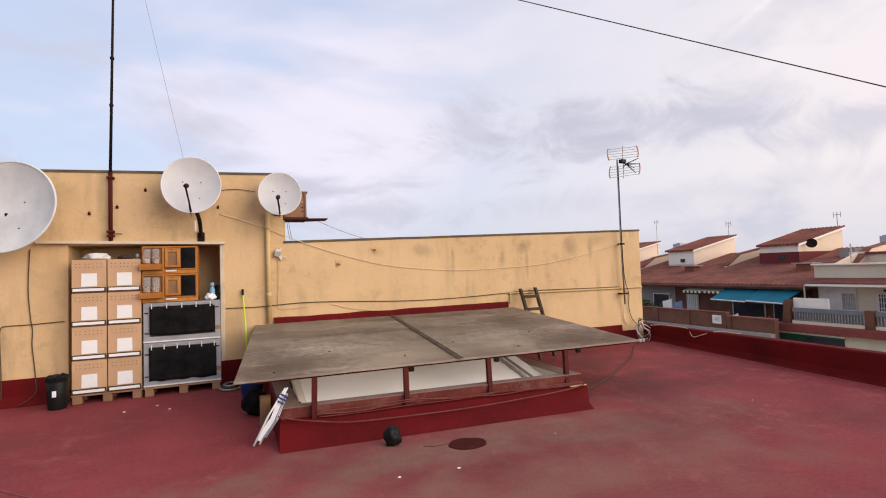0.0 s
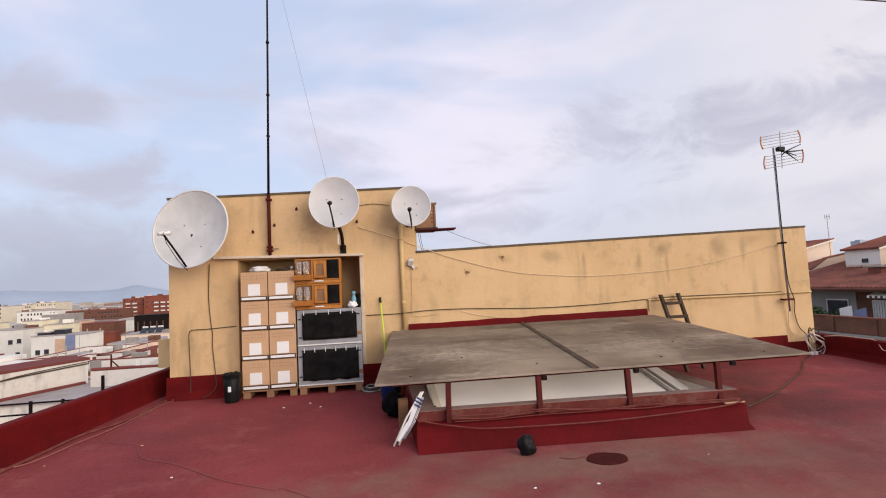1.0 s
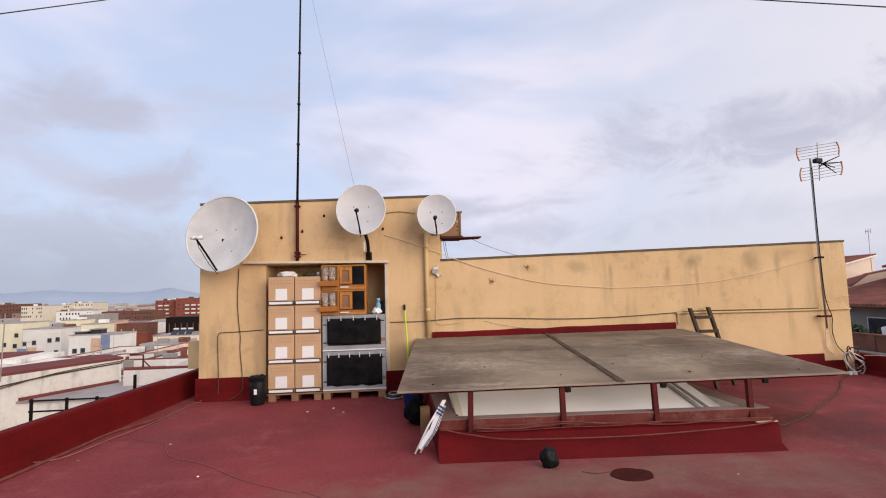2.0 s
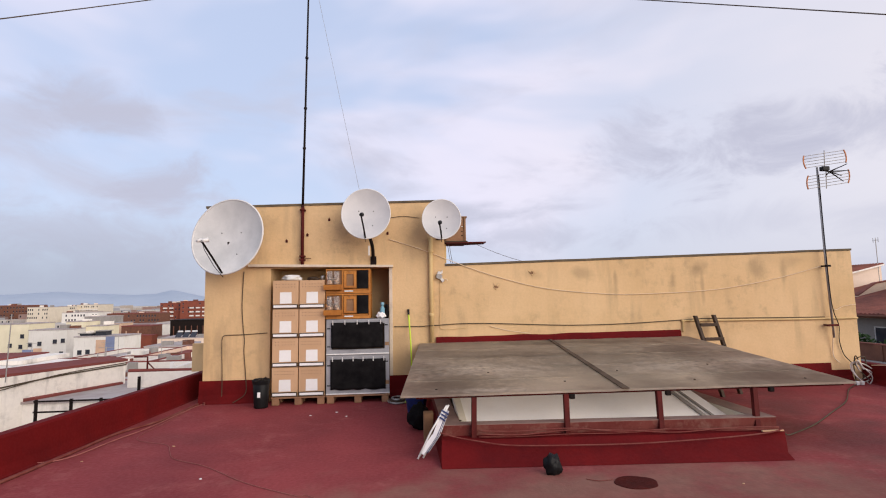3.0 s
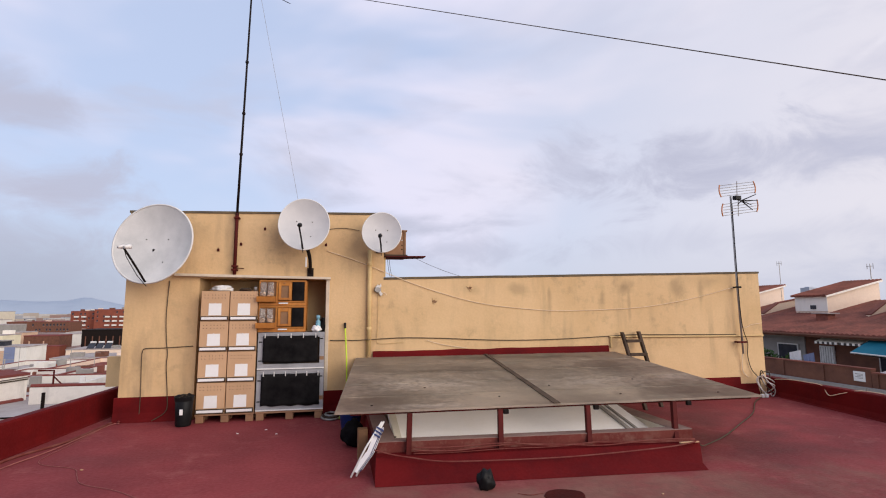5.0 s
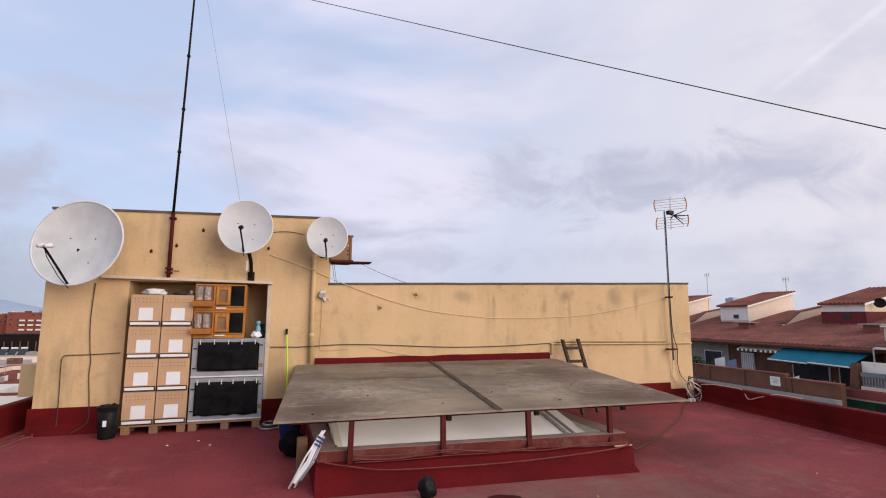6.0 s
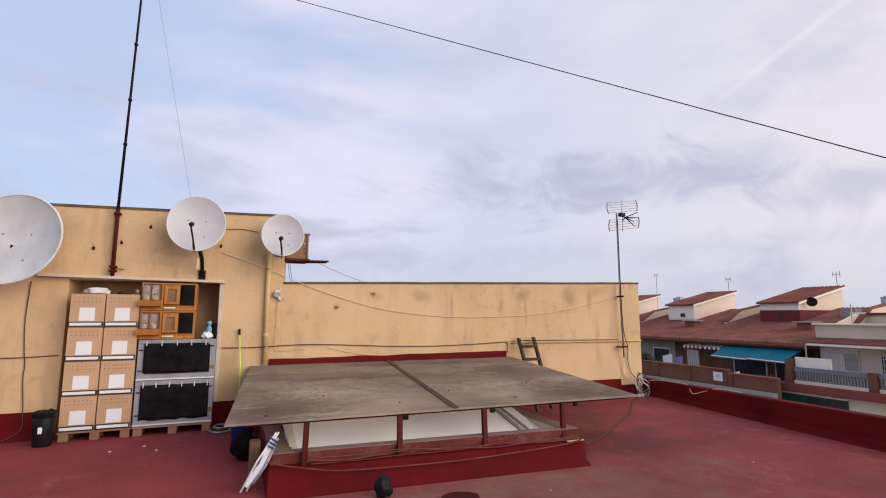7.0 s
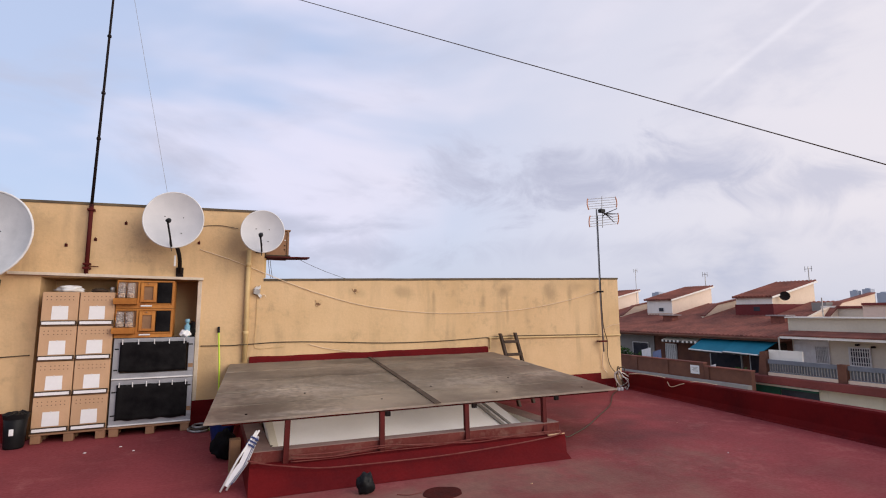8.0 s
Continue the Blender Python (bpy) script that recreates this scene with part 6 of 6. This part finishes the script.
hp("stepped_wall", hexa(B(), [(25.0, 5.86, 0.43), (28.0, 6.2, 0.43), (28.0, 6.4, 0.43), (25.0, 6.0, 0.43)], [(25.0, 5.86, 1.15), (28.0, 6.2, 1.80), (28.0, 6.4, 1.80), (25.0, 6.0, 1.15)]), PEACH_PALE, fh, "pale sloping wall on the roof")
hp("chimney", box(B(), 29.0, 29.6, 6.9, 7.6, 1.2, 2.05), CONCRETE, fh)
hp("pole", tube(B(), [(22.3, 5.3, -1.3), (22.3, 5.3, 0.5)], 0.03, 6), STEEL, fh)
hp("pole", tube(B(), [(24.4, 4.6, 0.5), (24.4, 4.6, 2.2)], 0.025, 6), STEEL, fh)

# town to the north-west: named blocks, each with storeys of windows


TOWN = 2.2


def block(x0, x1, y, depth, top, mat, floors, cols, label, roof=PALE_ROOF, base=-16.0, wins=(), huts=4):
    """A block of flats. wins: single windows as (fraction across, depth below the roof)."""
    x0, x1, y, depth, top = x0 * TOWN, x1 * TOWN, -8.5 + (y + 8.5) * TOWN, depth * TOWN * 0.7, 1.64 + (top - 1.64) * TOWN
    floors, cols = floors + (1 if floors else 0), cols * 2 if floors else cols
    cx = (x0 + x1) / 2
    b = thing("apartment_block", (cx, y, base), label, "building", "town blocks")
    w = (x1 - x0) / 2
    H = top - base
    part("wall", box(B(), -w, w, 0, depth, 0, H), mat, b)
    rr = random.Random(int(x0 * 7))
    for k in range(huts):
        cx_, cy_, q = rr.uniform(-w * 0.8, w * 0.8), rr.uniform(1, depth * 0.7), rr.uniform(0.5, 1.6)
        part("roof_hut", box(B(), cx_ - q, cx_ + q, cy_, cy_ + 2, H + 0.31, H + 0.31 + rr.uniform(0.5, 1.5)), (PALE, CONCRETE, BRICK, PINKISH)[k], b)
    part("roof", box(B(), -w - 0.1, w + 0.1, -0.1, depth + 0.1, H + 0.01, H + 0.3), roof, b)

    def pane(x, z, ww):
        part("window", box(B(), x - ww, x + ww, -0.06, 0.02, z, z + 1.25), DARK_GLASS, b)
        part("sill", box(B(), x - ww - 0.1, x + ww + 0.1, -0.16, 0.0, z - 0.1, z - 0.005), PALE_ROOF, b)
    for f in range(floors):
        z = H - 1.1 - f * 2.9 - 1.2
        for c in range(cols):
            if random.Random(int(x0 * 3) + f * 31 + c).random() > 0.3:
                pane(-w + 2 * w * (c + 0.5) / cols, z, min(0.42, w / cols * 0.5))
    for fx, d in wins:
        pane(-w + 2 * w * fx, H - d * TOWN - 0.6, 0.58)
    return b


block(-142.5, -130.3, 180, 14, 1.57, BRICK, 3, 6, "brown brick apartment block in the hazy distance", DARK_RED_ROOF)
block(-123.5, -117.0, 170, 14, 0.82, OLIVE, 2, 5, "grey-beige concrete apartment block in the hazy distance")
block(-139.2, -132.2, 210, 16, 0.84, OLIVE, 2, 5, "beige apartment block with a flat roof far away")
st_ = block(-133.4, -125.1, 212, 16, 1.34, OLIVE, 2, 6, "beige apartment block with stepped terraces far away")
for f in range(3):
    part("terrace_band", box(B(), -9.0, 9.0, -1.4, -0.2, 12.0 - 3.0 * f, 13.0 - 3.0 * f), PINKISH if f % 2 else DULL_WHITE, st_, "projecting terrace band")
red = block(-81.3, -74.5, 170, 12, 1.42, BRICK_RED, 3, 3, "red brick apartment block with white balconies", DARK_RED_ROOF)
tall = block(-73.9, -63.0, 168, 12, 1.95, BRICK_RED, 2, 3, "red brick apartment block, taller than its neighbour", DARK_RED_ROOF)
for bl, n_ in ((red, 2), (tall, 3)):
    for f in range(3):
        for k in range(n_):
            part("balcony", box(B(), -5.0 + 4.5 * k, -2.2 + 4.5 * k, -1.2, -0.2, 13.0 - 2.9 * f, 14.0 - 2.9 * f), DULL_WHITE, bl, "white balcony")
block(-62.0, -54.0, 70, 8, -1.15, YELLOWISH, 0, 1, "pale yellow low apartment block", wins=((0.90, 1.7), (0.7, 3.0), (0.88, 3.2)), huts=2)
w6 = block(-51.2, -46.25, 66, 6, -1.9, DULL_WHITE, 0, 1, "white low apartment block with small windows", wins=((0.06, 1.9), (0.30, 1.8), (0.70, 1.55), (0.91, 1.45), (0.88, 3.2)), huts=3)
H6 = 1.64 + (-1.9 - 1.64) * TOWN + 16
part("blue_panel", box(B(), -6.9, -3.9, -0.12, -0.07, 1.0, H6 - 5.6), BLUE_WALL, w6, "blue painted panel")
part("peach_panel", box(B(), -3.8, -1.4, -0.12, -0.07, 1.0, H6 - 5.3), PEACH, w6, "faded peach painted panel")
block(-50.1, -47.6, 72, 6, -1.03, YELLOWISH, 0, 1, "pale yellow stair block above the white flats", wins=((0.16, 1.45), (0.14, 3.2)), huts=1)
block(-47.55, -45.0, 72.5, 6, -1.76, YELLOWISH, 0, 1, "pale yellow block behind a white one", huts=2)
e4 = block(-41.6, -35.5, 60, 6, -2.59, DULL_WHITE, 0, 1, "white low block with peach and blue panels", wins=((0.12, 1.9), (0.28, 1.85)), huts=1)
H4 = 1.64 + (-2.59 - 1.64) * TOWN + 16
part("peach_panel", box(B(), -0.8, 1.75, -0.12, -0.07, 2.0, H4 - 0.8), PEACH, e4, "peach painted panel")
part("blue_panel", box(B(), 1.8, 4.2, -0.12, -0.07, 2.0, H4 + 0.1), BLUE_WALL, e4, "blue painted panel")
for x0, x1, zt in ((-6.4, -3.2, 0.9), (-2.2, 0.6, 1.5)):
    part("pergola", box(B(), x0, x1, 2.0, 5.0, H4 + 0.31, H4 + zt), DARK_GLASS, e4, "dark roof-terrace shelter")
    part("pergola_roof", box(B(), x0 - 0.3, x1 + 0.3, 1.6, 5.3, H4 + zt + 0.01, H4 + zt + 0.2), CONCRETE, e4)
b9 = block(-49.0, -44.0, 85, 6, -2.43, BRICK, 0, 1, "windowless brown brick block with pale pilasters", DARK_RED_ROOF, huts=0)
for fx in (-3.65, 0.8):
    part("pilaster", box(B(), fx - 0.2, fx + 0.2, -0.12, -0.005, 0.5, 7.0), PEACH, b9, "pale pilaster strip")
fb = block(-45.7, -41.5, 80, 3, -3.8, BRICK_RED, 0, 1, "low red brick block with round white vents", DARK_RED_ROOF, huts=0)
for fx in (-1.45, 0.05):
    bm = tube(B(), [(fx, -0.1, 2.0), (fx, -0.004, 2.0)], 0.5, 14)
    part("round_vent", bm, WHITE_PLASTIC, fb, "round white vent")
block(-49.7, -45.6, 97, 8, -2.66, DULL_WHITE, 0, 1, "white rendered block among the rooftops", huts=0)
dk = block(-38.6, -33.0, 80, 8, -1.4, BLACK_METAL, 0, 1, "dark clad block with vertical ribs", BLACK_METAL, huts=0)
for k in range(6):
    part("rib", box(B(), -5.0 + 2.1 * k, -4.7 + 2.1 * k, -0.15, -0.005, 2.0, 9.0), BRICK, dk)
block(-53.7, -51.7, 90, 6, -2.04, PEACH, 0, 1, "small orange rendered house among the rooftops", wins=((0.6, 1.0),), huts=0)
block(-70.0, -64.7, 110, 8, -1.23, CONCRETE, 0, 1, "grey roofed hall among the rooftops", huts=1)
block(-87.4, -72.3, 150, 10, -1.42, BRICK, 1, 9, "long brown brick row with many windows", DARK_RED_ROOF)
block(-100.0, -90.0, 150, 10, -0.9, DULL_WHITE, 2, 6, "white block among rooftops")
sb = block(-36.0, -29.0, 70, 8, -3.7, PINKISH, 0, 1, "low pinkish roof carrying solar panels", huts=2)
HS = 1.64 + (-3.7 - 1.64) * TOWN + 16.32
for k in range(3):
    x = -2.4 + 2.3 * k
    part("solar_panel", hexa(B(), [(x, 0.3, HS), (x + 1.9, 0.3, HS), (x + 1.9, 2.3, HS + 1.5), (x, 2.3, HS + 1.5)], [(x, 0.24, HS + 0.1), (x + 1.9, 0.24, HS + 0.1), (x + 1.9, 2.2, HS + 1.6), (x, 2.2, HS + 1.6)]), DARK_GLASS, sb, "tilted solar panel")
    part("water_tank", tube(B(), [(x + 0.2, 2.3, HS + 1.8), (x + 1.7, 2.3, HS + 1.8)], 0.3, 10), WHITE_PLASTIC, sb, "white water tank")
block(-34.0, -24.0, 62, 10, -4.2, DULL_WHITE, 0, 1, "white low block behind the tower")

# low roofs close by
def low_roof(x0, x1, y0, y1, z, mat, wallm, label):
    b = thing("low_building", ((x0 + x1) / 2, (y0 + y1) / 2, -16.0), label, "building", "near rooftops")
    w, d = (x1 - x0) / 2, (y1 - y0) / 2
    part("wall", box(B(), -w, w, -d, d, 0, z + 16), wallm, b)
    part("roof", box(B(), -w + 0.2, w - 0.2, -d + 0.2, d - 0.2, z + 16.002, z + 16.06), mat, b)
    for q in ((-w, w, -d, -d + 0.2), (-w, w, d - 0.2, d), (-w, -w + 0.2, -d + 0.2, d - 0.2), (w - 0.2, w, -d + 0.2, d - 0.2)):
        part("parapet", box(B(), *q, z + 16.002, z + 16.45), wallm, b)
        part("coping", box(B(), q[0], q[1], q[2], q[3], z + 16.452, z + 16.52), DARK_RED_ROOF, b)
    rr = random.Random(int(x0 * 11 + y0))
    for k in range(5):
        cx_, cy_, q = rr.uniform(-w * 0.8, w * 0.8), rr.uniform(-d * 0.8, d * 0.8), rr.uniform(0.12, 0.5)
        hh = rr.uniform(0.3, 0.8)
        part(("chimney", "roof_hut", "tank")[k % 3], box(B(), cx_ - q, cx_ + q, cy_ - q * 0.7, cy_ + q * 0.7, z + 16.06, z + 16.06 + hh, 0.02), (BRICK_RED, DULL_WHITE, CONCRETE, WHITE_PLASTIC, TERRACOTTA)[k], b)
    for k in range(2):
        cx_, cy_, hh = rr.uniform(-w * 0.8, w * 0.8), rr.uniform(-d * 0.7, d * 0.7), rr.uniform(1.2, 2.2)
        ms = part("roof_aerial", tube(B(), [(cx_, cy_, z + 16.05), (cx_, cy_, z + 16.05 + hh)], 0.025, 5), STEEL, b)
        part("aerial_bar", tube(B(), [(cx_ - 0.4, cy_, z + 16.0 + hh), (cx_ + 0.4, cy_, z + 16.0 + hh)], 0.015, 5), STEEL, ms)
    part("water_tank", tube(B(), [(w * 0.4, d * 0.4, z + 16.062), (w * 0.4, d * 0.4, z + 16.9)], 0.45, 12), CONCRETE, b)
    part("roof_strip", box(B(), -w + 0.3, w - 0.3, d * 0.1, d * 0.1 + 0.5, z + 16.062, z + 16.25), BRICK, b)
    part("dividing_wall", box(B(), -0.1, 0.1, -d + 0.2, d - 0.2, z + 16.06, z + 16.42), DULL_WHITE, b)
    return b


low_roof(-24.0, -17.0, 26.0, 38.0, -3.4, DARK_RED_ROOF, DULL_WHITE, "low white building with a red coated roof")
low_roof(-17.0, -9.0, 17.0, 25.0, -2.5, PALE_ROOF, DULL_WHITE, "low white building with a pale coated roof")
low_roof(-16.6, -8.5, 25.4, 33.0, -2.7, DARK_RED_ROOF, DULL_WHITE, "low white building with a red coated roof")
low_roof(-33.0, -25.0, 40.0, 55.0, -4.2, PALE_ROOF, DULL_WHITE, "low white building with a pale coated roof")
low_roof(-24.5, -15.0, 39.0, 52.0, -3.8, DARK_RED_ROOF, PINKISH, "low pinkish building with a red coated roof")
low_roof(-40.0, -31.0, 30.0, 39.0, -3.9, DARK_RED_ROOF, DULL_WHITE, "low white building with a red coated roof")
low_roof(-30.5, -25.0, 24.0, 36.0, -3.3, PALE_ROOF, DULL_WHITE, "low white building with a pale coated roof")

# the next building: a white party wall running back, a lower pale roof and its railing
nb = thing("neighbour_building", (-11.0, 6.0, -16.0), "white rendered neighbouring building with red coated roof edge", "building")


def np_(name, bm, mat, label=""):
    bmesh.ops.translate(bm, vec=(11.0, -6.0, 16.0), verts=bm.verts)
    return part(name, bm, mat, nb, label)


np_("wall", hexa(B(), [(-12.6, 3.0, -16), (-9.47, 9.9, -16), (-16.0, 13.0, -16), (-19.0, 6.0, -16)], [(-12.6, 3.0, -0.35), (-9.47, 9.9, -0.35), (-16.0, 13.0, -0.35), (-19.0, 6.0, -0.35)]), STAINED_WHITE, "stained white party wall")
np_("roof_edge", hexa(B(), [(-12.64, 3.0, -0.348), (-9.43, 9.95, -0.348), (-10.3, 10.4, -0.348), (-13.5, 3.4, -0.348)], [(-12.64, 3.0, -0.27), (-9.43, 9.95, -0.27), (-10.3, 10.4, -0.20), (-13.5, 3.4, -0.20)]), DARK_RED_ROOF, "red coated roof edge")
np_("lower_wall", box(B(), -11.2, -5.3, 7.05, 10.6, -16.0, -1.17), STAINED_WHITE)
np_("lower_roof", box(B(), -11.2, -5.3, 7.0, 10.6, -1.168, -1.1), PALE_ROOF, "pale grey lower roof")
np_("yard_roof", box(B(), -11.5, -5.3, 2.0, 7.04, -16.0, -2.6), PALE_ROOF, "pale roof of the yard below")
np_("red_step", hexa(B(), [(-10.68, 7.02, -1.098), (-9.45, 9.75, -1.098), (-9.75, 9.9, -1.098), (-10.98, 7.15, -1.098)], [(-10.68, 7.02, -1.04), (-9.45, 9.75, -1.04), (-9.75, 9.9, -0.94), (-10.98, 7.15, -0.94)]), DARK_RED_ROOF, "red coated step at the wall's foot")
np_("roof_room", box(B(), -17.5, -12.6, 9.6, 12.0, -0.34, -0.20), STAINED_WHITE)
np_("roof_strip", box(B(), -17.6, -13.4, 9.5, 12.1, -0.198, -0.15), DARK_RED_ROOF)
for z in (-0.62, -0.40):
    np_("rail", tube(B(), [(-7.75, 3.0, z), (-6.0, 3.0, z)], 0.02, 6), BLACK_METAL)
for x in (-7.7, -7.0, -6.4, -5.64):
    np_("post", box(B(), x - 0.025, x + 0.025, 2.98, 3.02, -2.6, -0.36 if x < -6 else 0.06), BLACK_METAL)
np_("pole", tube(B(), [(-10.5, 6.0, -0.4), (-10.45, 6.0, 1.4)], 0.014, 6), STEEL)
np_("wall_cable", tube(B(), curve_pts([(-12.2, 3.7, -0.85), (-11.2, 6.0, -0.66), (-10.4, 7.8, -0.52), (-9.45, 9.9, -0.46)]), 0.022, 5), CABLE_DARK)
np_("wall_cable", tube(B(), curve_pts([(-12.2, 3.75, -0.78), (-11.15, 6.05, -0.72), (-10.35, 7.9, -0.48), (-9.45, 9.9, -0.40)]), 0.014, 5), CABLE_DARK)
np_("red_pipe", tube(B(), [(-8.9, 9.0, -0.56), (-6.6, 9.0, -0.585)], 0.05, 8), DARK_RED_ROOF, "red painted pipe on posts")
np_("dividing_wall", box(B(), -8.9, -6.6, 8.93, 9.07, -1.098, -0.61), STAINED_WHITE)
np_("aerial_frame", tube(B(), [(-8.38, 9.0, -1.1), (-8.33, 9.0, -0.6), (-8.33, 9.0, -0.13), (-8.75, 9.0, -0.12)], 0.03, 6), RUST)
np_("aerial_brace", tube(B(), [(-8.33, 9.0, -0.3), (-7.9, 9.1, -0.8)], 0.02, 6), RUST)
ow = thing("back_wall", (-4.6, 4.0, 0.0), "low ochre wall end behind the tower", "wall")
part("wall", box(B(), -0.35, 0.9, 0.0, 0.2, 0.0, 0.65), OCHRE, ow)

# far roofs, too many and too small to tell apart
FAR = surf("far_rooftops", (0.52, 0.47, 0.42), (0.30, 0.20, 0.16), 0.01, 0.95, 0.0, 0.2, grain=0.2)
_n, _l = FAR.node_tree.nodes, FAR.node_tree.links
_g = _n.new("ShaderNodeNewGeometry")
_r = _n.new("ShaderNodeValToRGB")
_r.color_ramp.interpolation = "CONSTANT"
# ramp tones are greyed to stand in for distance haze
for p_, c_ in ((0.0, (0.52, 0.49, 0.45)), (0.26, (0.30, 0.20, 0.17)), (0.44, (0.44, 0.38, 0.32)), (0.64, (0.25, 0.18, 0.16)), (0.80, (0.34, 0.34, 0.35))):
    e_ = _r.color_ramp.elements.new(p_) if p_ else _r.color_ramp.elements[0]
    e_.color = (*c_, 1)
_l.new(_g.outputs["Random Per Island"], _r.inputs[0])
_l.new(_r.outputs[0], _n["Principled BSDF"].inputs["Base Color"])
rn = random.Random(12)
verts, faces = [], []
panes = []
for i in range(3000):
    near = rn.random() < 0.35
    d = rn.uniform(230, 480) if near else 480 + 1500 * rn.random() ** 1.6
    az = rn.uniform(-70, 75)
    x, y = d * math.sin(radians(az)), d * math.cos(radians(az)) - 8
    w, dp_ = rn.uniform(2.0, 6.0) * (1 + d / 900), rn.uniform(3, 7) * (1 + d / 900)
    top = -14.0 + rn.random() * 4.0 if near else -12.0 + rn.random() * 6.0 + (rn.random() < 0.14) * rn.uniform(1.0, 8.0)
    k = len(verts)
    verts += [(x - w, y - dp_, -16), (x + w, y - dp_, -16), (x + w, y + dp_, -16), (x - w, y + dp_, -16), (x - w, y - dp_, top), (x + w, y - dp_, top), (x + w, y + dp_, top), (x - w, y + dp_, top)]
    faces += [tuple(k + q for q in f) for f in ((4, 5, 6, 7), (0, 1, 5, 4), (1, 2, 6, 5), (2, 3, 7, 6), (3, 0, 4, 7))]
    if d < 900:
        n_ = int(w / 1.6) + 1
        for f in range(2):
            for c in range(n_):
                if rn.random() < 0.8:
                    panes.append((x - w + 2 * w * (c + 0.5) / n_, y - dp_ - 0.05, top - 2.2 - 2.8 * f, 0.5))
me = bpy.data.meshes.new("far_rooftops")
me.from_pydata(verts, [], faces)
me.materials.append(FAR)
tagged(new("far_rooftops", me), "spread of small far roofs and houses in haze-greyed colours", "town", kind="stuff")
pv, pf = [], []
for x, y, z, q in panes:
    k = len(pv)
    pv += [(x - q, y, z), (x + q, y, z), (x + q, y, z + 1.3), (x - q, y, z + 1.3)]
    pf.append((k, k + 1, k + 2, k + 3))
me = bpy.data.meshes.new("far_windows")
me.from_pydata(pv, [], pf)
me.materials.append(DARK_GLASS)
tagged(new("far_windows", me), "small dark windows of the far houses", "windows", kind="stuff")
# the towers' grey has the distance haze mixed into the colour
HAZE_TINT = surf("haze_tinted_tower", (0.45, 0.48, 0.53), (0.41, 0.44, 0.50), 0.01, 0.95, 0.0, 0.05)
for az_x, az_y, dz, w in ((0.8991, 0.4367, 0.029, 4.5), (0.906, 0.423, 0.031, 5), (0.9135, 0.4068, 0.025, 6), (0.742, 0.670, 0.033, 7)):
    d = 900
    t = thing("tower_block", (az_x * d, az_y * d - 8, -16), "tower block on the horizon in a haze-tinted grey", "building", "far towers")
    part("shaft", box(B(), -w, w, -w, w, 0, 17.6 + dz * d), HAZE_TINT, t)
    part("roof_house", box(B(), -w * 0.5, w * 0.5, -w * 0.5, w * 0.5, 17.61 + dz * d, 19.0 + dz * d), HAZE_TINT, t)
# blue of the far air is painted into the hills' own colour
HILL = surf("haze_tinted_hills", (0.37, 0.43, 0.51), (0.33, 0.39, 0.47), 0.004, 1.0, 0.0, 0.01, grain=0.02)
hm = B()
rows = []
for i in range(241):
    az = radians(-75 + 150 * i / 240)
    h = float(np.interp(az, (-0.9, -0.64, -0.57, -0.53, -0.465, -0.437, -0.41, -0.39, -0.36, 0.0, 0.5, 1.3), (50, 60, 77, 64, 54, 58, 84, 66, 38, 30, 14, 10)))
    h += 3.5 * noise.noise((az * 30, 5.0, 0)) + 2 * noise.noise((az * 90, 1.0, 0))
    rows.append([hm.verts.new((r * math.sin(az), r * math.cos(az), z)) for r, z in ((3300, -16), (3500, h * 0.45 + 8 * noise.noise((az * 30, 9.0, 0))), (3700, h), (4100, -16))])
for u, v in zip(rows, rows[1:]):
    for k in range(3):
        hm.faces.new((u[k], v[k], v[k + 1], u[k + 1]))
structure("backdrop_hills", hm, HILL, "hills along the horizon in a haze-tinted blue", "hills", True)
